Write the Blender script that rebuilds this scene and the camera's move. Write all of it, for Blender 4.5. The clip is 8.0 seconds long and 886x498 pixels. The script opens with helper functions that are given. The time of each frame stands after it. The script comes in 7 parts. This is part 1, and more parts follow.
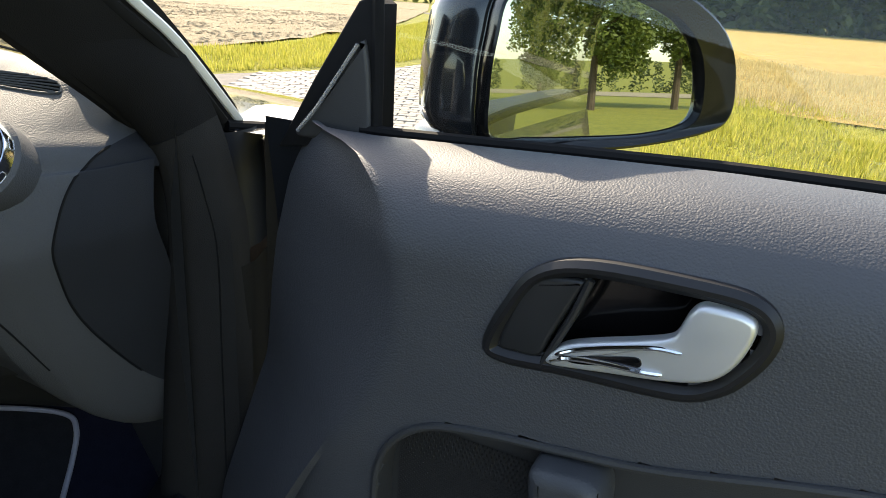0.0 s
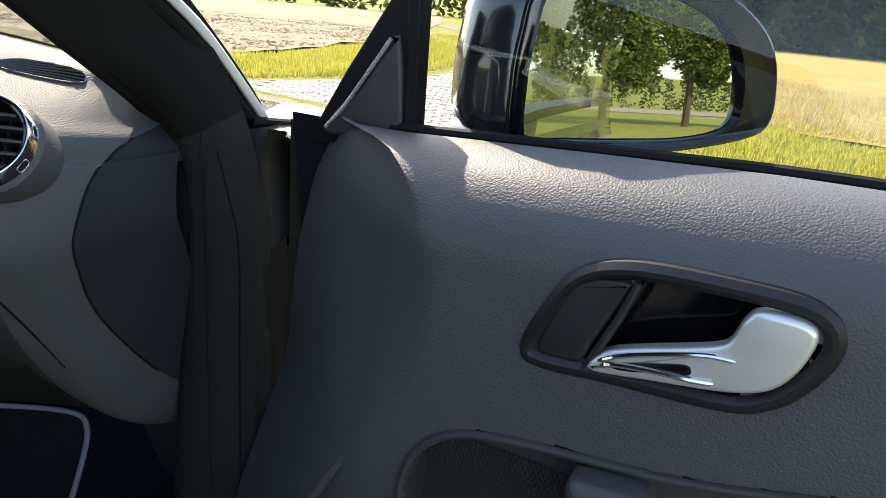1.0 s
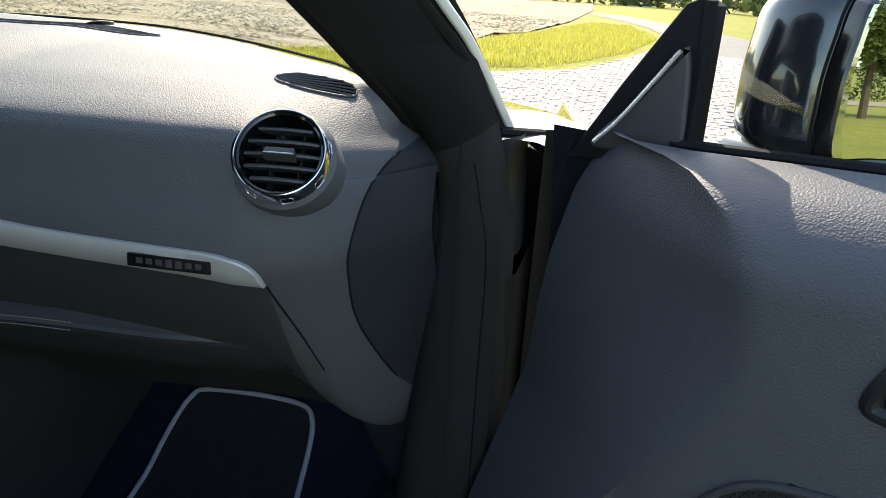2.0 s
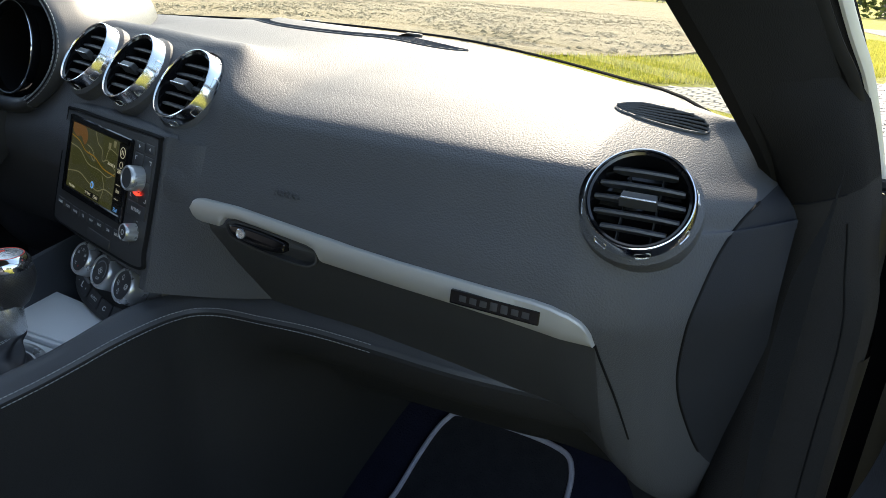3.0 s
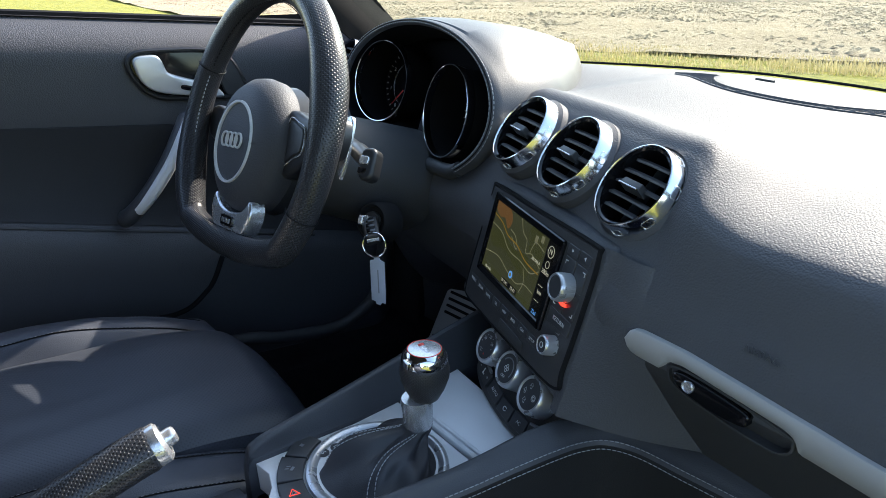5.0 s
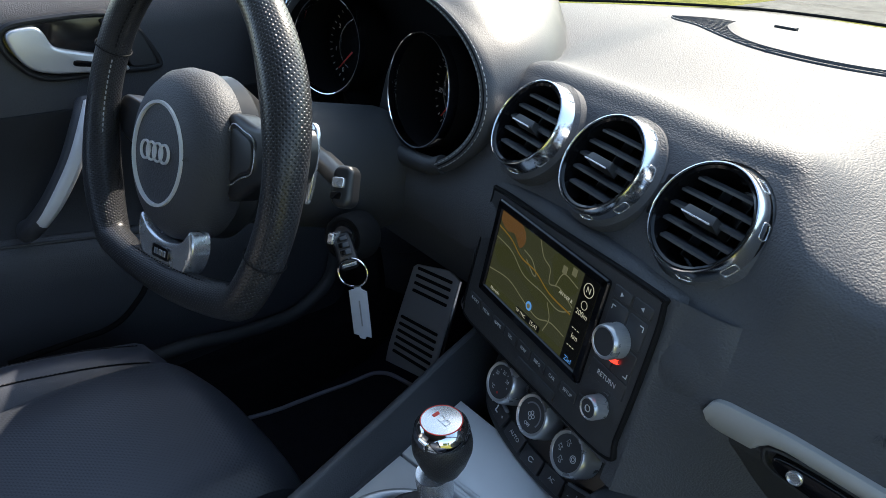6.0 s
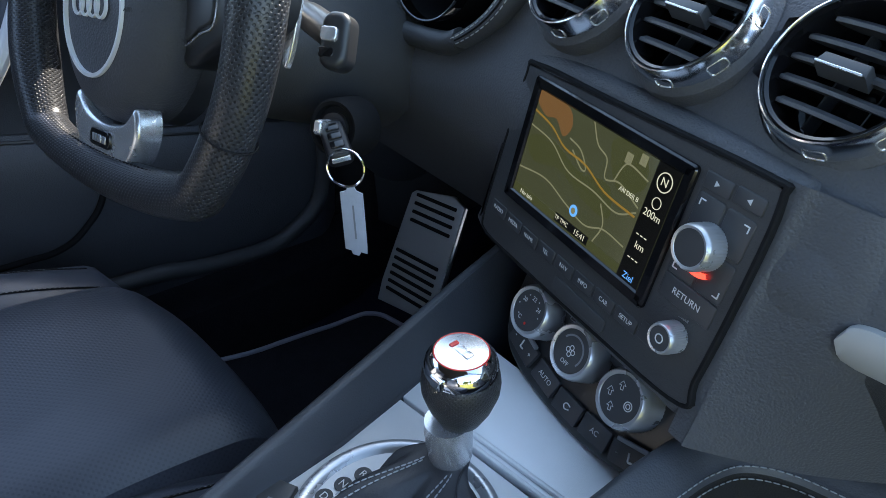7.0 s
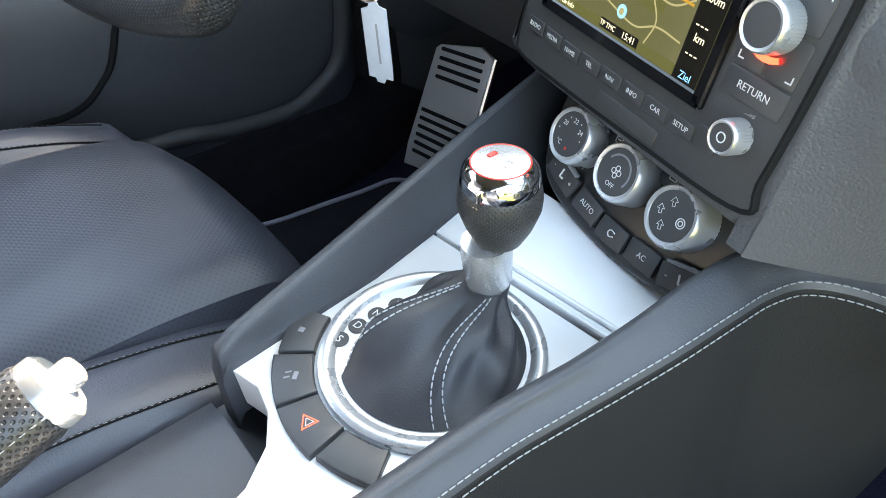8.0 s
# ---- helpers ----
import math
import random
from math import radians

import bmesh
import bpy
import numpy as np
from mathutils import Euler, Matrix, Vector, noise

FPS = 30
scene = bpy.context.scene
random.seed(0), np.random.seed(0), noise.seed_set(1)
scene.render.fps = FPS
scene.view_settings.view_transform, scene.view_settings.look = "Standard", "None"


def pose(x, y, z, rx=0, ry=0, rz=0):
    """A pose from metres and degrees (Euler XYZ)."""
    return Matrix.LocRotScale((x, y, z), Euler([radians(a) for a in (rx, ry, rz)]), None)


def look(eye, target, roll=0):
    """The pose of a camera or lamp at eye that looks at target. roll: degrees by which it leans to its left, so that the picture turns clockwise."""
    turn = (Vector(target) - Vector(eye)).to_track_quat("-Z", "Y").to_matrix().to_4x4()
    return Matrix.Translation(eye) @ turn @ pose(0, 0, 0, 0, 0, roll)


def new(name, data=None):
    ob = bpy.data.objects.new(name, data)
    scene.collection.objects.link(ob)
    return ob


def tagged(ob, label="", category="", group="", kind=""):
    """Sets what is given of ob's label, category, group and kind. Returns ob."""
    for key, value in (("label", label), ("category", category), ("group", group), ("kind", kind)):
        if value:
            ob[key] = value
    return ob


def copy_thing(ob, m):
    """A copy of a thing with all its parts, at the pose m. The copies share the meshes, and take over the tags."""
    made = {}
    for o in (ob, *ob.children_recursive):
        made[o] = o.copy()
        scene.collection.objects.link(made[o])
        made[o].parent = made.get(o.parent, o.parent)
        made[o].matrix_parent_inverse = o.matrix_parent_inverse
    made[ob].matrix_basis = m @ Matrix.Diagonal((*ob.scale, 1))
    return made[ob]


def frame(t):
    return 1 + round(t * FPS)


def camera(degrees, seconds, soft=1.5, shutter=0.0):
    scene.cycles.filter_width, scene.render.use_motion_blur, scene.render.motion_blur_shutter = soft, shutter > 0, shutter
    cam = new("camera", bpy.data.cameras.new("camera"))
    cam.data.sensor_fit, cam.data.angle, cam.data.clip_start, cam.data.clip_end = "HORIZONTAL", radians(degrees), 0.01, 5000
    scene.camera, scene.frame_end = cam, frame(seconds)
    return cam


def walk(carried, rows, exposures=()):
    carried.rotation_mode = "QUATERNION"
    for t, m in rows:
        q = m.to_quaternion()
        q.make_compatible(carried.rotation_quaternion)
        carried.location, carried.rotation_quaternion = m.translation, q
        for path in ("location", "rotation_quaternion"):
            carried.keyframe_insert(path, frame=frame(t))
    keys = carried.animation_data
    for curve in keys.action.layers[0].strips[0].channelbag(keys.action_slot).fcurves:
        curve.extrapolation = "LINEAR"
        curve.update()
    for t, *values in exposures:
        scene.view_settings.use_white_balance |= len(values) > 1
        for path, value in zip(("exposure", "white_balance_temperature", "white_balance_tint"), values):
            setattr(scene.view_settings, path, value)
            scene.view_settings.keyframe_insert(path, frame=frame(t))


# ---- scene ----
# World: x to the car's right, y forward, z up; the road lies at z = 0.
cam = camera(63.4, 8.0, soft=0.75)
PATH = [
    (0, (1.026, -0.4, 1.066), (1.037, 1.476, 0.371), 4.1),
    (0.5, (1.023, -0.398, 1.06), (1.048, 1.484, 0.384), 4.4),
    (1, (1.004, -0.383, 1.047), (0.993, 1.503, 0.382), 5.2),
    (1.5, (0.947, -0.37, 1.051), (0.799, 1.494, 0.341), 4.4),
    (1.7, (0.917, -0.374, 1.056), (0.679, 1.477, 0.336), 3.8),
    (2.8, (0.759, -0.328, 1.058), (-0.05, 1.361, 0.359), 4.0),
    (3, (0.729, -0.324, 1.057), (-0.18, 1.3, 0.324), 3.7),
    (3.5, (0.671, -0.313, 1.063), (-0.498, 1.121, 0.305), 2.5),
    (4, (0.625, -0.299, 1.054), (-0.771, 0.944, 0.341), 2.0),
    (4.5, (0.589, -0.284, 1.074), (-0.949, 0.779, 0.364), 1.0),
    (5, (0.539, -0.265, 1.113), (-1.031, 0.713, 0.353), 0.4),
    (5.2, (0.504, -0.255, 1.129), (-1.045, 0.726, 0.328), 0.5),
    (6.3, (0.308, -0.198, 1.16), (-1.014, 0.896, 0.133), -2.1),
    (6.5, (0.293, -0.183, 1.132), (-1.039, 0.905, 0.109), -2.5),
    (7, (0.253, -0.173, 1.044), (-1.031, 0.893, -0.057), 0.5),
    (7.5, (0.25, -0.177, 1.006), (-0.96, 0.846, -0.214), 0.3),
    (8, (0.249, -0.179, 0.984), (-0.94, 0.72, -0.35), -2.4),
]
EXPOSURES = [(0.0, 1.85, 8100, 10), (0.5, 1.7, 8100, 10), (1.5, 2.15, 7300, 10), (2.8, 1.75, 7700, 10), (3.0, 2.1, 7600, 10), (3.5, 2.2, 7200, 10), (4.0, 2.05, 7100, 10), (5.2, 2.25, 6800, 10), (6.6, 1.85, 7000, 10), (7.0, 2.85, 6800, 10), (7.5, 3.9, 8000, 10), (8.0, 4.3, 9000, 10)]
walk(cam, [(t, look(eye, target, roll)) for t, eye, target, roll in PATH], EXPOSURES)

# ---- sky and sun ----
SUN_AZ, SUN_EL = 17.0, 35.8
sun_way = Vector((-math.sin(radians(SUN_AZ)) * math.cos(radians(SUN_EL)), math.cos(radians(SUN_AZ)) * math.cos(radians(SUN_EL)), math.sin(radians(SUN_EL))))
world = bpy.data.worlds.new("sky")
scene.world = world
world.use_nodes = True
wt = world.node_tree
sky = wt.nodes.new("ShaderNodeTexSky")
sky.sky_type, sky.sun_disc = "NISHITA", False
sky.sun_elevation, sky.sun_rotation = radians(SUN_EL), radians(-SUN_AZ)
wt.links.new(sky.outputs[0], wt.nodes["Background"].inputs[0])
wt.nodes["Background"].inputs[1].default_value = 0.15
sun_data = bpy.data.lights.new("sun", "SUN")
sun_data.energy, sun_data.angle, sun_data.color = 2.3, radians(0.55), (1.0, 0.94, 0.85)
sun = new("sun", sun_data)
sun.matrix_world = look(sun_way * 50, (0, 0, 0))


# ---- materials ----
def material(name, color, rough=0.5, metal=0.0, grain=0.0, grain_size=0.001, mottle=0.0, mottle_size=0.05, rough_var=0.0, spec=0.5, coat=0.0, emit=0.0, hide=0.0):
    """A surface with fine relief (grain, in metres), uneven colour at two scales (mottle), and the pebbled cells of moulded or real hide (hide, their width)."""
    m = bpy.data.materials.new(name)
    m.use_nodes = True
    nt = m.node_tree
    b = nt.nodes["Principled BSDF"]
    b.inputs["Base Color"].default_value = (*color, 1)
    b.inputs["Roughness"].default_value, b.inputs["Metallic"].default_value = rough, metal
    b.inputs["Specular IOR Level"].default_value, b.inputs["Coat Weight"].default_value = spec, coat
    if emit:
        b.inputs["Emission Color"].default_value, b.inputs["Emission Strength"].default_value = (*color, 1), emit
    where = nt.nodes.new("ShaderNodeNewGeometry").outputs["Position"]
    if mottle or rough_var:
        big = nt.nodes.new("ShaderNodeTexNoise")
        nt.links.new(where, big.inputs["Vector"])
        big.inputs["Scale"].default_value, big.inputs["Detail"].default_value = 1 / mottle_size, 5
        if mottle:
            mix = nt.nodes.new("ShaderNodeMixRGB")
            mix.inputs[1].default_value = (*[c * (1 - mottle) for c in color], 1)
            mix.inputs[2].default_value = (*[min(1, c * (1 + mottle)) for c in color], 1)
            nt.links.new(big.outputs[0], mix.inputs[0])
            nt.links.new(mix.outputs[0], b.inputs["Base Color"])
        if rough_var:
            spread = nt.nodes.new("ShaderNodeMapRange")
            spread.inputs["To Min"].default_value, spread.inputs["To Max"].default_value = max(0.02, rough - rough_var), min(1, rough + rough_var)
            nt.links.new(big.outputs[0], spread.inputs["Value"])
            nt.links.new(spread.outputs[0], b.inputs["Roughness"])
    if grain:
        fine = nt.nodes.new("ShaderNodeTexNoise")
        nt.links.new(where, fine.inputs["Vector"])
        fine.inputs["Scale"].default_value, fine.inputs["Detail"].default_value = 1 / grain_size, 2
        bump = nt.nodes.new("ShaderNodeBump")
        bump.inputs["Distance"].default_value, bump.inputs["Strength"].default_value = grain, 1
        height = fine.outputs[0]
        if hide:
            cells, warp, push, low, add = nt.nodes.new("ShaderNodeTexVoronoi"), nt.nodes.new("ShaderNodeTexNoise"), nt.nodes.new("ShaderNodeVectorMath"), nt.nodes.new("ShaderNodeVectorMath"), nt.nodes.new("ShaderNodeMath")
            warp.inputs["Scale"].default_value, cells.inputs["Scale"].default_value = 0.5 / hide, 1 / hide
            low.operation, low.inputs["Scale"].default_value = "SCALE", hide * 0.9
            nt.links.new(where, warp.inputs["Vector"])
            nt.links.new(warp.outputs["Color"], low.inputs[0])
            nt.links.new(where, push.inputs[0])
            nt.links.new(low.outputs[0], push.inputs[1])
            nt.links.new(push.outputs[0], cells.inputs["Vector"])
            cells.feature = "SMOOTH_F1"
            cells.inputs["Smoothness"].default_value = 0.35
            add.operation = "MULTIPLY_ADD"
            add.inputs[1].default_value = 0.35
            nt.links.new(fine.outputs[0], add.inputs[0])
            turn = nt.nodes.new("ShaderNodeMath")
            turn.operation, turn.inputs[0].default_value = "SUBTRACT", 1.0
            nt.links.new(cells.outputs["Distance"], turn.inputs[1])
            nt.links.new(turn.outputs[0], add.inputs[2])
            height = add.outputs[0]
        nt.links.new(height, bump.inputs["Height"])
        nt.links.new(bump.outputs[0], b.inputs["Normal"])
    return m


def dotted(m, size, depth, darken=0.6):
    """Adds a lattice of small pits (perforated leather) to a material."""
    nt = m.node_tree
    b = nt.nodes["Principled BSDF"]
    where = nt.nodes.new("ShaderNodeTexCoord").outputs["UV"]
    v = nt.nodes.new("ShaderNodeTexVoronoi")
    v.inputs["Scale"].default_value, v.inputs["Randomness"].default_value = 1 / size, 0.0
    turn = nt.nodes.new("ShaderNodeMapping")
    turn.inputs["Rotation"].default_value = (0, 0, radians(45))
    nt.links.new(where, turn.inputs["Vector"])
    nt.links.new(turn.outputs[0], v.inputs["Vector"])
    ramp = nt.nodes.new("ShaderNodeMapRange")
    ramp.inputs["From Min"].default_value, ramp.inputs["From Max"].default_value = 0.18, 0.34
    nt.links.new(v.outputs["Distance"], ramp.inputs["Value"])
    bump = nt.nodes.new("ShaderNodeBump")
    bump.inputs["Distance"].default_value = depth
    nt.links.new(ramp.outputs[0], bump.inputs["Height"])
    nt.links.new(bump.outputs[0], b.inputs["Normal"])
    mix = nt.nodes.new("ShaderNodeMixRGB")
    mix.blend_type, mix.inputs[0].default_value = "MULTIPLY", darken
    mix.inputs[1].default_value = b.inputs["Base Color"].default_value
    nt.links.new(ramp.outputs[0], mix.inputs[2])
    nt.links.new(mix.outputs[0], b.inputs["Base Color"])
    return m


DASH = material("soft_touch_dash", (0.080, 0.083, 0.092), 0.60, spec=0.38, grain=0.00040, grain_size=0.0006, hide=0.0017, mottle=0.08, mottle_size=0.12, rough_var=0.05)
PANEL = material("door_panel_plastic", (0.070, 0.073, 0.083), 0.56, spec=0.42, grain=0.00042, grain_size=0.0006, hide=0.0019, mottle=0.08, mottle_size=0.10, rough_var=0.05)
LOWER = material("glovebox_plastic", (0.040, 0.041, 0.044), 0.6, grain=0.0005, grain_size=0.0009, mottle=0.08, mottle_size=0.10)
HARD = material("hard_black_plastic", (0.045, 0.046, 0.049), 0.52, grain=0.0003, grain_size=0.0012, mottle=0.1, mottle_size=0.06, rough_var=0.06)
SATIN = material("satin_black_plastic", (0.024, 0.025, 0.027), 0.32, mottle=0.1, mottle_size=0.03, rough_var=0.06)
SLAT = material("vent_slat_plastic", (0.060, 0.062, 0.068), 0.45, mottle=0.1, mottle_size=0.02)
BEZEL_BLACK = material("bezel_black", (0.011, 0.011, 0.013), 0.42, mottle=0.1, mottle_size=0.02)
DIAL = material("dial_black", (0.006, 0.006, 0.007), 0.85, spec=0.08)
GLOSS = material("gloss_black_plastic", (0.006, 0.006, 0.007), 0.10, rough_var=0.04, mottle_size=0.02)
BUTTON = material("soft_button", (0.045, 0.047, 0.051), 0.42, mottle=0.08, mottle_size=0.01)
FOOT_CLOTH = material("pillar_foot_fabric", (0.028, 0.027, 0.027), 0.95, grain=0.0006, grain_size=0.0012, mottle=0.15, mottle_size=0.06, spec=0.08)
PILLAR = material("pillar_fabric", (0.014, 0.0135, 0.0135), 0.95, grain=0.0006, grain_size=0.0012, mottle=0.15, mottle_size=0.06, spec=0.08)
# Dash plastic again; the shade on the door-side end is in the colour.
CAP_SHADE = material("shaded_end_cap", (0.029, 0.031, 0.037), 0.70, spec=0.15, grain=0.0005, grain_size=0.0012, mottle=0.12, mottle_size=0.06)
FLANK = material("dark_flank_cover", (0.021, 0.0208, 0.0212), 0.75, spec=0.28, grain=0.0005, grain_size=0.0012, mottle=0.12, mottle_size=0.06)
GAITER = material("gaiter_leather", (0.034, 0.035, 0.040), 0.46, grain=0.00012, grain_size=0.0008, mottle=0.15, mottle_size=0.02, rough_var=0.08, hide=0.0012)
LEATHER = material("black_leather", (0.056, 0.059, 0.067), 0.46, grain=0.00016, grain_size=0.0008, hide=0.0014, mottle=0.15, mottle_size=0.05, rough_var=0.08)
RIM_LEATHER = dotted(material("perforated_leather", (0.034, 0.035, 0.039), 0.30), 0.0034, 0.0005, 0.6)
SEAT_LEATHER = material("seat_leather", (0.048, 0.054, 0.070), 0.38, grain=0.00016, grain_size=0.0008, hide=0.0015, mottle=0.15, mottle_size=0.05, rough_var=0.08)
SEAT_PERF = dotted(material("perforated_seat_leather", (0.046, 0.052, 0.066), 0.42), 0.0040, 0.00012, 0.18)
THREAD = material("grey_thread", (0.38, 0.39, 0.41), 0.7)
WHITE_TRIM = material("bright_trim", (0.80, 0.81, 0.82), 0.3, 0.1, mottle=0.03, mottle_size=0.03)
SILVER_PAINT = material("silver_paint", (0.54, 0.55, 0.57), 0.28, 0.65, mottle=0.03, mottle_size=0.02, rough_var=0.05)
CHROME = material("polished_chrome", (0.82, 0.83, 0.85), 0.09, 1.0, mottle=0.03, mottle_size=0.02, rough_var=0.04)
RING = material("satin_ring", (0.80, 0.81, 0.83), 0.16, 1.0, mottle=0.03, mottle_size=0.02, rough_var=0.04)
MATT_CHROME = material("matt_chrome", (0.72, 0.73, 0.75), 0.26, 0.75, mottle=0.04, mottle_size=0.02, rough_var=0.05)
ALU = material("brushed_aluminium", (0.82, 0.83, 0.84), 0.36, 0.08, grain=0.0001, grain_size=0.0006, mottle=0.05, mottle_size=0.05, rough_var=0.05)
HANDLE_MAT = material("satin_handle_metal", (0.74, 0.75, 0.77), 0.36, 0.6, mottle=0.03, mottle_size=0.02, rough_var=0.04)
STRIP = material("satin_aluminium", (0.47, 0.465, 0.45), 0.42, 0.30, mottle=0.04, mottle_size=0.06, rough_var=0.05)
CARPET = material("black_carpet", (0.020, 0.020, 0.024), 0.95, grain=0.002, grain_size=0.003, mottle=0.3, mottle_size=0.02, spec=0.1)
BLUE_CARPET = material("dark_blue_carpet", (0.011, 0.012, 0.024), 0.95, grain=0.002, grain_size=0.003, mottle=0.3, mottle_size=0.02, spec=0.1)
PIPING = material("grey_piping", (0.33, 0.33, 0.40), 0.7, grain=0.0004, grain_size=0.001)
HEADLINER = material("grey_headliner", (0.10, 0.10, 0.105), 0.95, grain=0.0005, grain_size=0.002, spec=0.1)
PAINT = material("black_car_paint", (0.010, 0.012, 0.016), 0.18, spec=0.5, coat=1.0, mottle=0.05, mottle_size=0.2)
PAINT_DULL = material("dusty_dark_paint", (0.010, 0.013, 0.022), 0.5, spec=0.25, mottle=0.15, mottle_size=0.05, rough_var=0.08)
RUBBER = material("black_rubber", (0.010, 0.010, 0.011), 0.75, mottle=0.2, mottle_size=0.01, spec=0.15)
WHITE_INK = material("white_ink", (0.70, 0.71, 0.72), 0.6)
DIM_INK = material("grey_ink", (0.22, 0.23, 0.25), 0.6)
RED_INK = material("red_ink", (0.70, 0.04, 0.03), 0.4)
RED_GLOW = material("red_light", (0.9, 0.05, 0.03), 0.4, emit=0.5)
MIRROR = material("mirror_glass", (0.50, 0.56, 0.56), 0.01, 1.0)
TAG = material("grey_card", (0.42, 0.45, 0.52), 0.8, grain=0.0002, grain_size=0.002, mottle=0.1, mottle_size=0.01)


def glass(name, tint):
    m = bpy.data.materials.new(name)
    m.use_nodes = True
    nt = m.node_tree
    nt.nodes.remove(nt.nodes["Principled BSDF"])
    clear, gloss, mix = nt.nodes.new("ShaderNodeBsdfTransparent"), nt.nodes.new("ShaderNodeBsdfGlossy"), nt.nodes.new("ShaderNodeMixShader")
    clear.inputs[0].default_value = (*tint, 1)
    gloss.inputs["Roughness"].default_value = 0.01
    slant = nt.nodes.new("ShaderNodeLayerWeight").outputs["Facing"]
    steep, part_gloss = nt.nodes.new("ShaderNodeMath"), nt.nodes.new("ShaderNodeMapRange")
    steep.operation, steep.inputs[1].default_value = "POWER", 5.0
    part_gloss.inputs["To Min"].default_value, part_gloss.inputs["To Max"].default_value = 0.04, 0.9
    nt.links.new(slant, steep.inputs[0])
    nt.links.new(steep.outputs[0], part_gloss.inputs["Value"])
    nt.links.new(part_gloss.outputs[0], mix.inputs[0])
    nt.links.new(clear.outputs[0], mix.inputs[1])
    nt.links.new(gloss.outputs[0], mix.inputs[2])
    nt.links.new(mix.outputs[0], nt.nodes["Material Output"].inputs[0])
    return m


GLASS = glass("window_glass", (0.93, 0.96, 0.95))
SCREEN_GLASS = glass("laminated_green_glass", (0.80, 0.86, 0.81))
CLEAR = glass("dial_glass", (0.9, 0.9, 0.9))


def ground_material(name, colors, scale, bump, rough=0.95):
    """Soil, grass or straw: three colours mixed by noise at two scales."""
    m = bpy.data.materials.new(name)
    m.use_nodes = True
    nt = m.node_tree
    b = nt.nodes["Principled BSDF"]
    b.inputs["Roughness"].default_value, b.inputs["Specular IOR Level"].default_value = rough, 0.2
    where = nt.nodes.new("ShaderNodeNewGeometry").outputs["Position"]
    big, small = nt.nodes.new("ShaderNodeTexNoise"), nt.nodes.new("ShaderNodeTexNoise")
    for n, s, d in ((big, scale, 6), (small, scale * 14, 8)):
        nt.links.new(where, n.inputs["Vector"])
        n.inputs["Scale"].default_value, n.inputs["Detail"].default_value, n.inputs["Roughness"].default_value = s, d, 0.7
    r1, r2 = nt.nodes.new("ShaderNodeMapRange"), nt.nodes.new("ShaderNodeMapRange")
    for r, n in ((r1, big), (r2, small)):
        r.inputs["From Min"].default_value, r.inputs["From Max"].default_value = 0.35, 0.65
        nt.links.new(n.outputs[0], r.inputs["Value"])
    m1, m2 = nt.nodes.new("ShaderNodeMixRGB"), nt.nodes.new("ShaderNodeMixRGB")
    m1.inputs[1].default_value, m1.inputs[2].default_value, m2.inputs[2].default_value = [(*c, 1) for c in colors]
    nt.links.new(r1.outputs[0], m1.inputs[0])
    nt.links.new(m1.outputs[0], m2.inputs[1])
    nt.links.new(r2.outputs[0], m2.inputs[0])
    nt.links.new(m2.outputs[0], b.inputs["Base Color"])
    bp = nt.nodes.new("ShaderNodeBump")
    bp.inputs["Distance"].default_value = bump
    nt.links.new(small.outputs[0], bp.inputs["Height"])
    nt.links.new(bp.outputs[0], b.inputs["Normal"])
    return m


GRASS = ground_material("meadow_grass", ((0.27, 0.265, 0.045), (0.40, 0.345, 0.065), (0.18, 0.185, 0.035)), 0.5, 0.06)
SOIL = ground_material("ploughed_soil", ((0.40, 0.31, 0.19), (0.50, 0.41, 0.27), (0.29, 0.225, 0.14)), 0.9, 0.06)
STUBBLE = ground_material("stubble", ((0.42, 0.28, 0.075), (0.50, 0.36, 0.11), (0.30, 0.20, 0.05)), 0.25, 0.08)
ASPHALT = ground_material("pale_road", ((0.25, 0.225, 0.195), (0.29, 0.26, 0.23), (0.20, 0.18, 0.16)), 0.8, 0.01)
def sett_material():
    """Worn pale stone; its shade changes from stone to stone."""
    m = material("set_stone", (0.31, 0.27, 0.235), 0.8, grain=0.002, grain_size=0.02, mottle=0.18, mottle_size=0.12)
    nt = m.node_tree
    b = nt.nodes["Principled BSDF"]
    link = b.inputs["Base Color"].links[0]
    src = link.from_socket
    isl, one, vary = nt.nodes.new("ShaderNodeNewGeometry").outputs["Random Per Island"], nt.nodes.new("ShaderNodeObjectInfo").outputs["Random"], nt.nodes.new("ShaderNodeMapRange")
    add, wrap, mix = nt.nodes.new("ShaderNodeMath"), nt.nodes.new("ShaderNodeMath"), nt.nodes.new("ShaderNodeMixRGB")
    wrap.operation = "FRACT"
    nt.links.new(isl, add.inputs[0])
    nt.links.new(one, add.inputs[1])
    nt.links.new(add.outputs[0], wrap.inputs[0])
    nt.links.new(wrap.outputs[0], vary.inputs["Value"])
    vary.inputs["To Min"].default_value, vary.inputs["To Max"].default_value = 0.86, 1.12
    mix.blend_type, mix.inputs[0].default_value = "MULTIPLY", 1.0
    nt.links.new(src, mix.inputs[1])
    nt.links.new(vary.outputs[0], mix.inputs[2])
    nt.links.new(mix.outputs[0], b.inputs["Base Color"])
    return m


SETT = sett_material()
BARK = ground_material("bark", ((0.10, 0.075, 0.05), (0.14, 0.11, 0.08), (0.06, 0.045, 0.03)), 6, 0.02)


